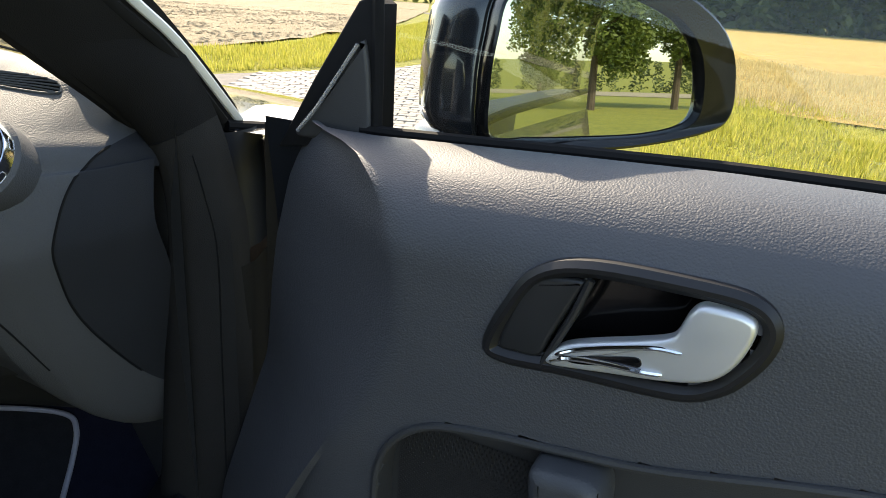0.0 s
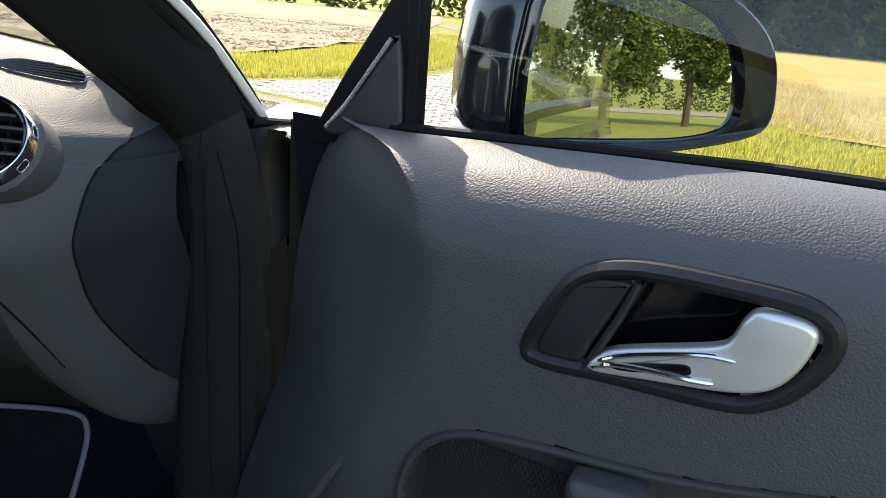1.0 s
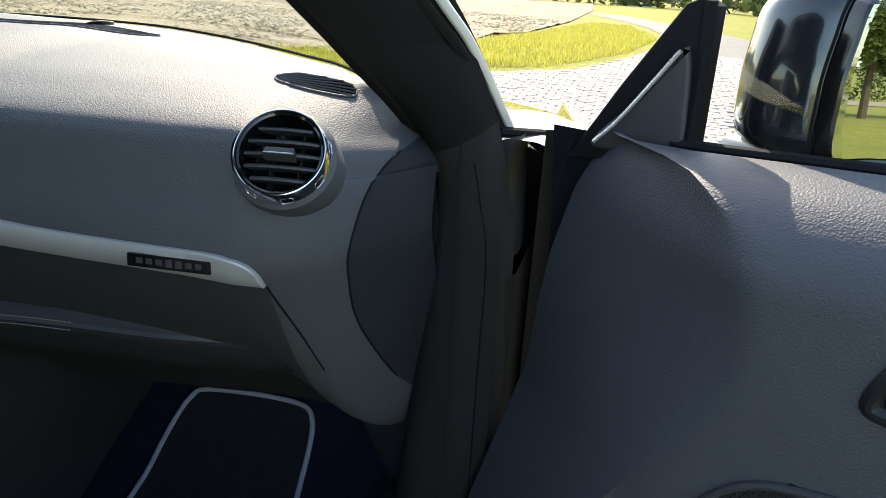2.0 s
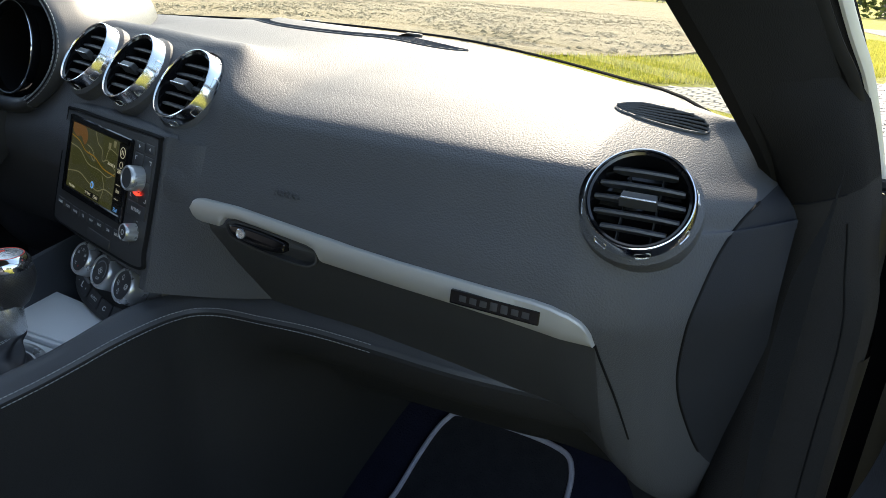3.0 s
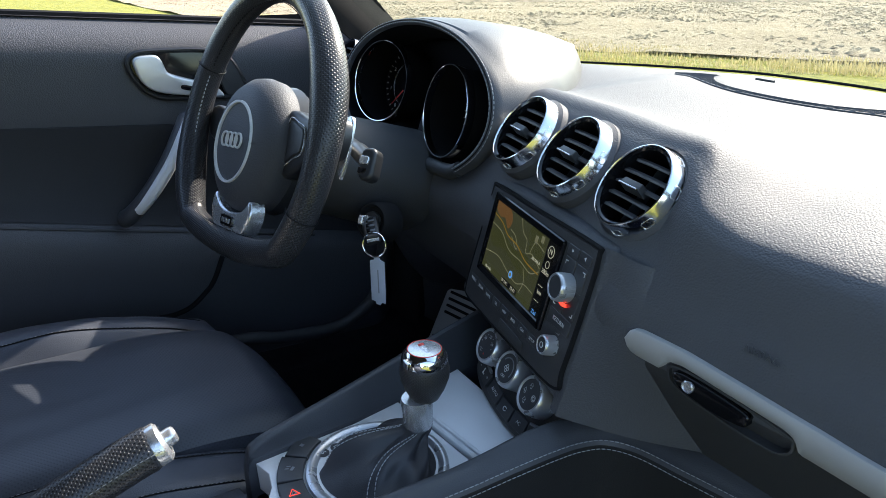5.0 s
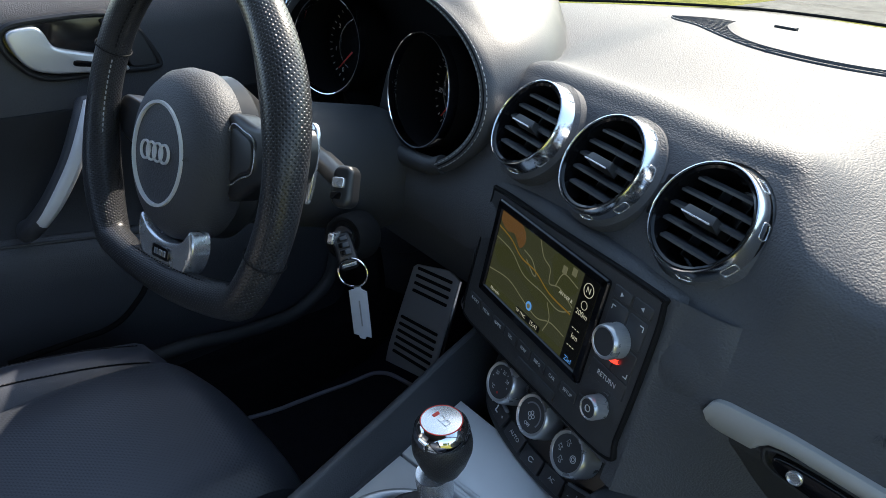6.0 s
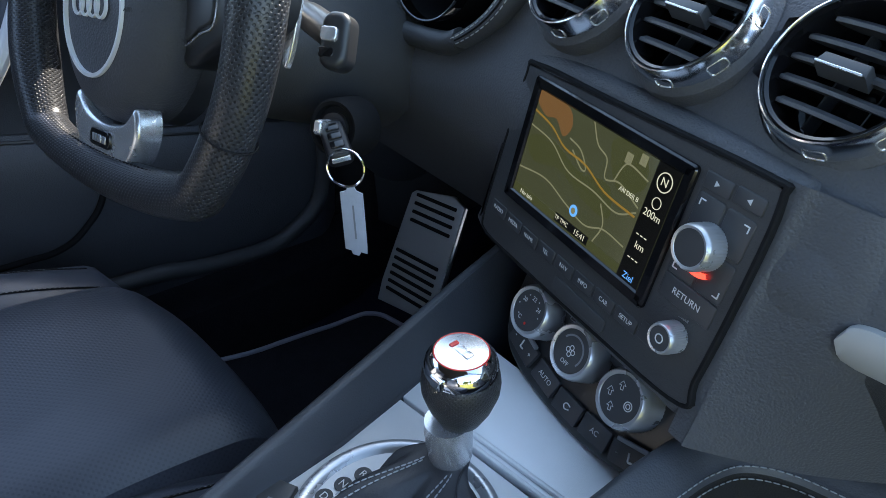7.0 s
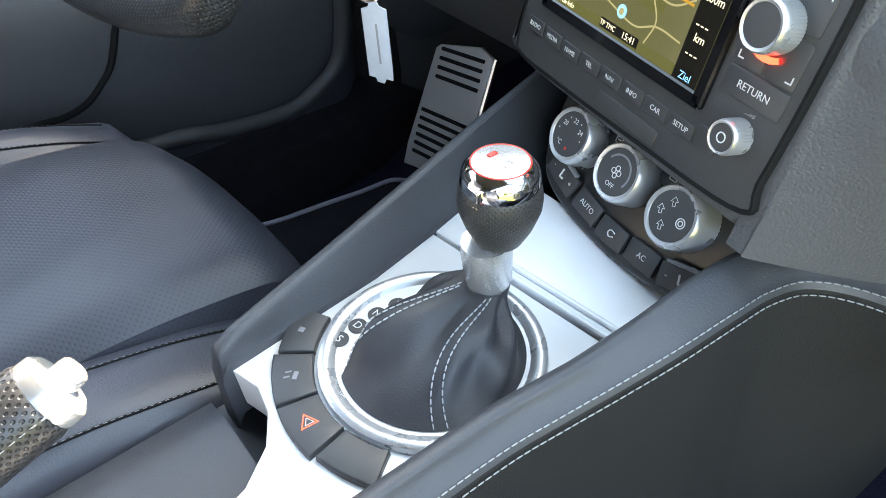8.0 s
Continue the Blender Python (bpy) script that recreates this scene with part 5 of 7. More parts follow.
PLATE = [(-0.0575, -0.114), (-0.067, 0.0), (-0.078, 0.060), (0.098, 0.078), (0.083, 0.0), (0.077, -0.10), (0.074, -0.30), (0.034, -0.30), (0.030, -0.18), (0.020, -0.145), (0.004, -0.124), (-0.016, -0.112), (-0.036, -0.108)]
part("aluminium_plate", moved(slab(PLATE, 0.03, 0.0012), pose(0, 0, 0.637)), ALU, console, "brushed aluminium console plate")
LID = [(-0.080, 0.062), (0.100, 0.080), (0.114, 0.150), (-0.092, 0.150)]
lid = part("ashtray_lid", moved(slab(LID, 0.02, 0.002), pose(0, 0, 0.6385, 5, 0, 0) @ pose(0, 0, -0.0065)), ALU, console, "satin aluminium ashtray lid")
for d, h in ((0.0, 0.0026), (0.0085, 0.0026)):
    part("lid_rib", tube([(-0.052, 0.066 + d, 0.6390 + h * 0.5), (0.083, 0.0795 + d, 0.6400 + h * 0.5)], 0.0022, 8), ALU, lid, "raised grip rib")
part("cup_holder", moved(lathe([(0.040, 0.0), (0.037, 0.002), (0.0355, -0.002), (0.034, -0.06), (0.0, -0.062)], 40), pose(0.028, -0.215, 0.6375)), SATIN, console, "black cup holder")
part("console_well", grid([[(-0.105, y, 0.55), (-0.075, y, 0.60), (-0.045, y, 0.612), (0.02, y, 0.614), (0.03, y, 0.634)] for y in (-0.9, -0.4, -0.2, -0.13)]), LEATHER, console)

shifter = thing("gear_selector", "gear selector with leather ball, chrome cap and leather gaiter", "gear selector", m=pose(0.013, -0.012, 0.638))
part("selector_ring", lathe([(0.0715, 0.0), (0.071, 0.004), (0.068, 0.0055), (0.065, 0.005), (0.062, 0.003), (0.060, 0.001)], 72), SILVER_PAINT, shifter, "matt chrome ring")
part("selector_plate", lathe([(0.0605, 0.0018), (0.0, 0.0018)], 48), ALU, shifter, "aluminium selector plate")
KNOB_AT = Vector((-0.003, 0.056, 0.0845))
ball = part("ball", moved(lathe([(0.0, -0.026), (0.010, -0.0255), (0.0150, -0.021), (0.0205, -0.010), (0.0247, 0.003), (0.0252, 0.010), (0.0243, 0.016), (0.0232, 0.0195), (0.0222, 0.0205)], 40), pose(*KNOB_AT)), dotted(material("ball_leather", (0.040, 0.040, 0.042), 0.40), 0.0024, 0.0004), shifter, "perforated black leather ball")
cap = part("cap", moved(lathe([(0.0230, 0.019), (0.0232, 0.023), (0.0220, 0.028), (0.0185, 0.0325), (0.0172, 0.0334)], 40), pose(*KNOB_AT)), CHROME, shifter, "polished chrome cap")
part("cap_ring", moved(lathe([(0.0175, 0.0333), (0.0172, 0.0338), (0.0167, 0.0338), (0.0164, 0.0334)], 40), pose(*KNOB_AT)), RED_INK, cap, "thin red ring")
part("cap_disc", moved(lathe([(0.0165, 0.0335), (0.008, 0.0343), (0.0, 0.0345)], 36), pose(*KNOB_AT)), MATT_CHROME, cap, "bright emblem disc")
for dx, w, mat in ((-0.007, 0.003, RED_INK), (0.0, 0.005, MATT_CHROME), (0.006, 0.005, MATT_CHROME)):
    part("emblem_bar", moved(box(w, 0.006, 0.0008, 0.0002), pose(KNOB_AT.x + dx, KNOB_AT.y, KNOB_AT.z + 0.0346)), mat, cap)
part("release_button", moved(box(0.010, 0.004, 0.007, 0.001), pose(KNOB_AT.x + 0.004, KNOB_AT.y - 0.0225, KNOB_AT.z + 0.0245)), CHROME, cap, "release button")
part("collar", moved(lathe([(0.0140, 0.0), (0.0150, 0.002), (0.0160, 0.026), (0.0152, 0.034), (0.0, 0.034)], 32), pose(KNOB_AT.x - 0.002, KNOB_AT.y - 0.006, KNOB_AT.z - 0.055, 4, 0, 0)), MATT_CHROME, shifter, "matt chrome collar")


def gaiter_point(t, a):
    """Leather folds between the ring and the collar; t from the ring up, a round it."""
    r = 0.058 - 0.0440 * t ** 0.80
    fold = 0.0075 * math.sin(math.pi * t) * (0.8 * math.sin(3 * a + 0.8 + 2.2 * t) + 0.7 * math.sin(5 * a - 2.6 * t) + 0.25 * math.sin(9 * a + 5 * t))
    edge = -0.030 - 0.010 * math.sin(a) * (1 - t)
    cx, cy = (KNOB_AT.x - 0.002) * t, (KNOB_AT.y - 0.006) * t ** 1.15
    side = (r + fold) * math.cos(a)
    side = side if side > edge else edge + (side - edge) * 0.12
    lift = 0.027 * t ** 0.92 + 0.010 * math.sin(math.pi * t) * max(0.0, 0.5 - math.sin(a)) * 0.7 + 0.35 * fold
    return Vector((cx + side, cy + (r + fold) * math.sin(a), 0.0025 + max(0.0, lift)))


gaiter = part("gaiter", grid([[gaiter_point(k / 24, 2 * math.pi * j / 96) for j in range(96)] for k in range(25)], closed=True), GAITER, shifter, "folded black leather gaiter")
for a0 in (234, 241, 322, 330):
    path = []
    for k in range(40):
        t, a = 0.02 + 0.95 * k / 39, radians(a0 + (6 if a0 < 300 else -14) * math.sin(3 * k / 39))
        q = gaiter_point(t, a)
        path.append(q + Vector((math.cos(a), math.sin(a), 1.2)).normalized() * 0.0006)
    stitches(path, "gaiter_seam", gaiter, THREAD, 0.0036, 0.0010, 0.0005, "light grey stitching")
for k, text in enumerate("RNDS"):
    q = Vector((-0.0465 - 0.0020 * math.sin(1.1 * k), 0.007 - 0.0153 * k, 0.0022))
    disc = part("gear_mark", lathe([(0.0062, 0.0), (0.0062, 0.0006), (0.0, 0.0007)], 28), BUTTON, shifter, "dark round gear mark", pose(*q))
    letters(text, 0.0078, WHITE_INK, disc, pose(0, 0, 0.0009, 0, 0, 10), 0.00006, "gear_letter")

# the row of switches behind the selector
switches = thing("switch_row", "curved row of black console switches with a hazard button", "switch panel", m=pose(0.013, -0.012, 0.6385))
for k in range(4):
    a0, a1 = 207 + 24.5 * k, 230 + 24.5 * k
    arc = [(0.0735 * math.cos(radians(a0 + (a1 - a0) * j / 8)), 0.0735 * math.sin(radians(a0 + (a1 - a0) * j / 8))) for j in range(9)]
    wide = 0.0965 if k in (0, 3) else 0.0990
    arc += [(wide * math.cos(radians(a1 + (a0 - a1) * j / 8)), wide * math.sin(radians(a1 + (a0 - a1) * j / 8))) for j in range(9)]
    b = part("switch", slab(arc, 0.006, 0.0014, z=0.0035), BUTTON, switches, "soft black switch")
    am = radians((a0 + a1) / 2)
    at = pose(0.0862 * math.cos(am), 0.0862 * math.sin(am), 0.0038, 0, 0, -60 + 12 * k)
    if k == 2:
        tri3 = [(0, 0.0058), (-0.0055, -0.0038), (0.0055, -0.0038)]
        part("hazard_mark", moved(frame_ring(tri3, 0.0011, 0.0003, 0.0001), at), RED_GLOW, b, "red hazard triangle")
        part("hazard_mark", moved(frame_ring([(x * 0.52, y * 0.52) for x, y in tri3], 0.0006, 0.0003, 0.0001), at), WHITE_INK, b)
    elif k == 1:
        part("skid_mark", moved(joined(moved(box(0.006, 0.003, 0.0003, 0.0001), pose(0, 0.002, 0)), *[moved(box(0.0012, 0.004, 0.0003, 0.0001), pose(dx, -0.003, 0, 0, 0, 25)) for dx in (-0.002, 0.002)]), at), DIM_INK, b)
    elif k == 0:
        part("dot_mark", moved(box(0.004, 0.004, 0.0003, 0.0001), at), DIM_INK, b)


# ---- steering wheel ----
WHEEL = pose(-0.324, -0.008, 0.906, 70, 0, 5) @ pose(0, 0, 0, 0, 0, 7)
wheel = thing("steering_wheel", "flat-bottomed steering wheel in perforated black leather", "steering wheel", m=WHEEL)
HUB = -0.030        # how far the hub lies behind the rim


def rim_point(a):
    x, y = 0.180 * math.cos(a), 0.180 * math.sin(a)
    y = y if y > -0.122 else -0.122 - (-0.122 - y) * 0.26
    return Vector((x, y, 0))


ring = [rim_point(2 * math.pi * k / 120) for k in range(120)]
thick = [0.0172 + 0.0035 * max(0, math.cos(2 * (2 * math.pi * k / 120 - 0.35))) ** 4 for k in range(120)]
rim = part("rim", tube(ring, thick, 20, closed=True), RIM_LEATHER, wheel, "perforated leather rim")
for a in (28, 152, 205, 335):
    q = rim_point(radians(a))
    side = q.normalized()
    r = 0.0188
    part("rim_joint", tube([q + (side * math.cos(b) + Vector((0, 0, 1)) * math.sin(b)) * r for b in [2 * math.pi * j / 24 for j in range(24)]], 0.0007, 5, closed=True), RUBBER, rim)
for a0, a1 in ((30, 150), (207, 333), (155, 203), (-23, 25)):
    path = []
    for k in range(60):
        q = rim_point(radians(a0 + (a1 - a0) * k / 59))
        path.append(q * (1 - 0.0172 / q.length) + Vector((0, 0, 0.006)))
    stitches(path, "rim_seam", rim, RUBBER if a0 in (30, 207) else THREAD, 0.004, 0.002, 0.0008)
part("airbag_hub", moved(lathe([(0.070, -0.02), (0.084, 0.0), (0.0855, 0.015), (0.082, 0.028), (0.072, 0.039), (0.056, 0.0455), (0.050, 0.0465), (0.0485, 0.0455), (0.02, 0.0480), (0.0, 0.0485)], 56), pose(-0.008, -0.012, HUB)), PANEL, wheel, "dark grey round airbag cover")
emblem = part("emblem_ring", moved(lathe([(0.0515, 0.0455), (0.0510, 0.0485), (0.0482, 0.0485), (0.0478, 0.0450)], 64), pose(-0.008, -0.012, HUB)), WHITE_TRIM, wheel, "bright emblem ring")
for k in range(4):
    part("emblem_loop", moved(lathe([(0.0098, 0), (0.0096, 0.0022), (0.0080, 0.0022), (0.0078, 0)], 32), pose(-0.008 - 0.0195 + 0.013 * k, -0.010, HUB + 0.0480)), WHITE_TRIM, emblem)
letters("AIRBAG", 0.005, HARD, wheel, pose(0.052, -0.01, HUB + 0.0435, 0, 28, 0), 0.0002, "airbag_lettering")
part("spoke_core", moved(lathe([(0.070, -0.035), (0.082, -0.015), (0.078, 0.0)], 48), pose(0, -0.012, HUB)), SATIN, wheel)
for s in (-1, 1):
    spoke = part("spoke", moved(slab(smooth2([(s * 0.060, 0.034), (s * 0.11, 0.030), (s * 0.165, 0.034), (s * 0.168, -0.004), (s * 0.12, -0.022), (s * 0.070, -0.040)], 36), 0.022, 0.006, 4, z=-0.014), pose(0, 0, 0)), SATIN, wheel, "black spoke with switches")
    part("spoke_trim", moved(frame_ring(smooth2([(s * 0.070, 0.026), (s * 0.096, 0.024), (s * 0.112, 0.016), (s * 0.112, -0.010), (s * 0.096, -0.018), (s * 0.070, -0.026)], 40), 0.0034 if s < 0 else 0.0014, 0.008, 0.0014 if s < 0 else 0.0005, z=-0.012), pose(0, 0, 0)), MATT_CHROME, spoke, "satin silver switch surround")
    pod = part("switch_pod", moved(slab(smooth2([(s * 0.074, 0.022), (s * 0.095, 0.020), (s * 0.108, 0.013), (s * 0.108, -0.007), (s * 0.094, -0.014), (s * 0.074, -0.022)], 40), 0.006, 0.0015, z=-0.012), pose(0, 0, 0)), BUTTON, spoke, "black thumb switch")
    part("paddle", moved(slab(smooth2([(s * 0.148, 0.036), (s * 0.162, 0.034), (s * 0.163, -0.006), (s * 0.157, -0.030), (s * 0.149, -0.014)], 28), 0.004, 0.0015), pose(0, 0, -0.040)), MATT_CHROME, wheel, "satin silver shift paddle")
trim_out = [(-0.058, -0.078), (-0.036, -0.092), (-0.006, -0.097), (0.026, -0.092), (0.044, -0.078), (0.050, -0.098), (0.036, -0.122), (0.014, -0.129), (-0.026, -0.129), (-0.048, -0.122), (-0.062, -0.098)]
low = part("lower_spoke", slab(smooth2(trim_out, 60), 0.020, 0.004, 4, z=0.006), MATT_CHROME, wheel, "satin silver lower spoke")
plate = part("badge_plate", slab(rrect(0.034, 0.0135, 0.004, 4), 0.004, 0.001, z=0.0045), GLOSS, low, "black badge plate", pose(-0.006, -0.109, 0.004))
for dx, w in ((-0.010, 0.003), (-0.0055, 0.003), (0.001, 0.006), (0.009, 0.006)):
    part("badge_bar", moved(box(w, 0.006, 0.0008, 0.0002), pose(dx, 0, 0.0046)), MATT_CHROME if dx > -0.004 else DIM_INK, plate)

# ---- instrument cluster ----
CLUSTER = pose(-0.335, 0.24, 0.93, 75, 0, 0)
cluster = thing("instrument_cluster", "instrument cluster with two ringed dials under a leather hood", "instrument cluster", m=CLUSTER)
part("dial_backing", moved(slab([(0.190 * math.cos(2 * math.pi * k / 48), 0.094 * math.sin(2 * math.pi * k / 48)) for k in range(48)], 0.02, 0.002, z=-0.060), pose(-0.010, -0.006, 0)), DIAL, cluster)
IN_CLUSTER = CLUSTER.inverted()
for at, marks, zero in ((pose(-0.448, 0.240, 0.934, 77, 0, 12), "01234567", 0), (pose(-0.2475, 0.2308, 0.924, 78, 0, -6), ("10", "30", "50", "70", "90", "120", "160", "200"), 1)):
    dial = part("dial", lathe([(0.0590, -0.056), (0.0, -0.056)], 48), DIAL, cluster, "black dial face", IN_CLUSTER @ at)
    part("dial_ring", lathe([(0.0598, -0.006), (0.0606, 0.004), (0.0600, 0.0062), (0.0588, 0.0058), (0.0582, 0.002), (0.0580, -0.004)], 72), CHROME, dial, "thin chrome dial ring")
    part("dial_tube", lathe([(0.0600, 0.0), (0.0584, 0.000), (0.0580, -0.056)], 48), DIAL, dial)
    part("inner_arc", lathe([(0.0350, -0.0555), (0.0350, -0.0530), (0.0340, -0.0530), (0.0340, -0.0555)], 48, -62, 242), MATT_CHROME, dial, "thin bright inner arc")
    part("scale_band", lathe([(0.0560, -0.0556), (0.0350, -0.0556)], 48, -62, 242), DIAL, dial)
    for k, text in enumerate(marks):
        a = radians(232 - 40 * k)
        letters(text, 0.0082, WHITE_INK, dial, pose(0.0440 * math.cos(a), 0.0440 * math.sin(a), -0.0553), 0.0001, "dial_number")
        for j in (-0.35, -0.175, 0.0, 0.175):
            part("dial_tick", moved(box(0.0040, 0.0009, 0.0003, 0.0001), pose(0.0530 * math.cos(a + j), 0.0530 * math.sin(a + j), -0.0553, 0, 0, math.degrees(a + j))), WHITE_INK, dial)
    part("needle", moved(slab([(0.0, -0.0013), (0.046, -0.0006), (0.046, 0.0006), (0.0, 0.0013)], 0.001, 0.0003, 1), pose(0, 0, -0.051, 0, 0, 226 + 4 * zero)), RED_INK, dial, "red needle")
    part("needle_boss", moved(lathe([(0.0120, 0.0), (0.0115, 0.005), (0.0, 0.006)], 28), pose(0, 0, -0.055)), DIAL, dial)
part("trip_button", moved(lathe([(0.0035, 0), (0.0035, 0.012), (0.0, 0.013)], 16), pose(0.0, -0.062, -0.03)), SATIN, cluster)
part("dial_bridge", slab([(-0.016, -0.075), (0.016, -0.075), (0.010, -0.01), (0.0, 0.02), (-0.010, -0.01)], 0.012, 0.003, z=-0.016), BEZEL_BLACK, cluster)


def hood_point(a, k, z, dy=0.0):
    return Vector((-0.010 + 0.205 * k * math.cos(a), -0.006 + 0.103 * (k + dy) * math.sin(a), z))


LIP_ROWS = ((0.955, 0.0130), (0.965, 0.0170), (0.985, 0.0190), (1.0, 0.0193), (1.02, 0.0188), (1.038, 0.0150), (1.048, 0.0070))
COWL_ROWS = ((0.020, 0.2150, 0.1060), (0.045, 0.2120, 0.1060), (0.080, 0.2020, 0.1040), (0.120, 0.1800, 0.0980), (0.170, 0.1420, 0.0900), (0.220, 0.0980, 0.0780), (0.265, 0.0500, 0.0640), (0.285, 0.0100, 0.0580))


def cowl_point(a, f, wide, high):
    """The leather cowl behind the hood's lip: f metres ahead of the dials, narrowing towards the windscreen."""
    c, q = math.cos(a), math.sin(a)
    return CLUSTER.inverted() @ Vector((-0.345 + wide * math.copysign(abs(c) ** 0.9, c), 0.240 + f, 0.925 + high * (q if q > 0 else q * 0.6)))


SWEEP = [radians(-42 + 264 * j / 72) for j in range(73)]
hood = part("hood", grid([[hood_point(a, k, z) for k, z in LIP_ROWS] + [cowl_point(a, *r) for r in COWL_ROWS] for a in SWEEP]), LEATHER, cluster, "black leather dial hood")
part("hood_lining", grid([[hood_point(a, k, z) for k, z in ((0.88, -0.034), (0.92, -0.012), (0.945, 0.006), (0.956, 0.0132))] for a in SWEEP]), DIAL, cluster, "black inner lining")
for k, z in ((0.985, 0.0196), (1.025, 0.0187)):
    stitches([hood_point(radians(-40 + 260 * j / 140), k, z) for j in range(141)], "hood_seam", hood, THREAD, 0.0042, 0.0018, 0.0005, "light grey stitched seam")
part("hood_joint", tube([hood_point(radians(-40 + 260 * j / 80), 1.005, 0.0194) for j in range(81)], 0.0008, 6), RUBBER, hood)
part("lower_lip", tube(curve([hood_point(radians(-40), 0.99, 0.010), (0.12, -0.080, 0.008), (0.04, -0.084, 0.004), (-0.05, -0.084, 0.004), (-0.13, -0.080, 0.008), hood_point(radians(220), 0.99, 0.010)], 40), 0.010, 10), HARD, cluster)

column = thing("steering_column", "black plastic steering column with stalk and ignition lock", "steering column")
part("shroud", moved(grid([[(r * 1.05 * math.cos(a), r * 0.85 * math.sin(a), z) for a in [2 * math.pi * j / 32 for j in range(32)]] for r, z in ((0.060, -0.028), (0.072, -0.045), (0.080, -0.12), (0.088, -0.24))], closed=True, cap=True), WHEEL @ pose(0, -0.014, 0)), HARD, column)
stalk = part("stalk", tube(curve([(-0.27, 0.085, 0.905), (-0.21, 0.080, 0.903), (-0.146, 0.068, 0.903)], 14), [0.009] * 8 + [0.0105] * 6, 14), SATIN, column, "black column stalk")
part("stalk_end", moved(slab(rrect(0.019, 0.036, 0.008, 6), 0.018, 0.005, 4, z=0.009), pose(-0.136, 0.0625, 0.9030, 62, 0, 35)), SATIN, stalk, "rounded stalk end")
part("stalk_button", moved(box(0.011, 0.009, 0.004, 0.0012), pose(-0.1335, 0.0550, 0.9105, 62, 0, 35)), MATT_CHROME, stalk, "bright push button")
part("stalk_slider", moved(box(0.011, 0.007, 0.004, 0.0012), pose(-0.1335, 0.0520, 0.8995, 62, 0, 35)), GLOSS, stalk, "bright slider")
KEY_AT = pose(-0.215, 0.101, 0.8070, 70, 0, 24)
lock = part("ignition_lock", lathe([(0.026, -0.03), (0.0235, 0.0), (0.0210, 0.003), (0.0185, 0.002), (0.0170, -0.002), (0.0, -0.003)], 40), RUBBER, column, "ignition lock collar", KEY_AT)
part("lock_barrel", lathe([(0.0125, -0.004), (0.0120, 0.002), (0.0, 0.002)], 32), SATIN, lock, "bright lock barrel")

key = thing("car_key", "car key in the ignition with ring and grey paper tag", "key")
part("key_blade_head", moved(slab(rrect(0.020, 0.012, 0.003, 4), 0.006, 0.002), KEY_AT @ pose(0, 0, 0.010, 0, 90, 0)), MATT_CHROME, key, "bright key head")
along = Vector((0.0345, -0.0130, -0.0115)).normalized()
out = (Vector((0.35, -0.30, 0.89)) - along * along.dot(Vector((0.35, -0.30, 0.89)))).normalized()
FOB = Matrix.Translation((-0.1985, 0.0915, 0.8030)) @ Matrix((along, out.cross(along), out)).transposed().to_4x4()
fob = part("key_fob", moved(slab(rrect(0.042, 0.020, 0.006, 5), 0.012, 0.003, 4, z=0.006), FOB), BEZEL_BLACK, key, "black key fob")
for k in range(3):
    part("fob_button", moved(box(0.0075, 0.011, 0.0016, 0.0006), FOB @ pose(-0.011 + 0.010 * k, 0, 0.0062)), GLOSS, fob)
part("fob_end", moved(box(0.0022, 0.015, 0.0045, 0.0008), FOB @ pose(0.0205, 0, 0.0010)), MATT_CHROME, fob, "bright end of the fob")
part("key_ring", moved(tube([(0.0145 * math.cos(a), 0.0145 * math.sin(a), 0) for a in [2 * math.pi * k / 40 for k in range(40)]], 0.0010, 8, closed=True), pose(-0.166, 0.079, 0.797, 80, 0, 40)), CHROME, key, "thin steel key ring")
tag_shape = [(-0.0085, 0.026), (-0.0035, 0.0275), (-0.002, 0.031), (0.003, 0.031), (0.0045, 0.0275), (0.0095, 0.025), (0.0093, -0.020), (0.0088, -0.029), (0.004, -0.0275), (0.002, -0.031), (-0.003, -0.0295), (-0.004, -0.026), (-0.0088, -0.0245)]
tag = part("tag", moved(slab(tag_shape, 0.0012, 0.0004), pose(-0.162, 0.080, 0.7510, 88, -2, 44)), TAG, key, "grey paper key tag")
part("printed_bar", moved(box(0.0015, 0.030, 0.0003, 0.0001), pose(-0.162, 0.080, 0.7510, 88, -2, 44) @ pose(0.001, 0, 0.0002)), DIM_INK, tag)


# ---- passenger door, swung open ----
DOOR = pose(1.08, 0.094, 0, 90, 0, -25.3)     # local x back along the door, y up, z towards the seats
door = thing("passenger_door", "open passenger door with dark grey trim panel and silver handle", "door", m=DOOR)


def key_at(keys, v):
    if v <= keys[0][0]:
        return keys[0][1]
    for (a, p), (b, q) in zip(keys, keys[1:]):
        if v <= b:
            return p + (q - p) * (v - a) / (b - a)
    return keys[-1][1]


LEAD = [(0.2, -0.420), (0.427, -0.395), (0.537, -0.377), (0.645, -0.361), (0.719, -0.355), (0.777, -0.347), (0.852, -0.328), (0.885, -0.313), (0.905, -0.298), (0.917, -0.286)]
CREASE = [(0.2, -0.34), (0.45, -0.275), (0.52, -0.240), (0.601, -0.197), (0.643, -0.173), (0.695, -0.146), (0.743, -0.121), (0.784, -0.106), (0.825, -0.102), (0.872, -0.110)]
BELT = [(-0.35, 0.916), (-0.2, 0.918), (0.0, 0.930), (0.13, 0.937), (0.24, 0.9395), (0.8, 0.95)]
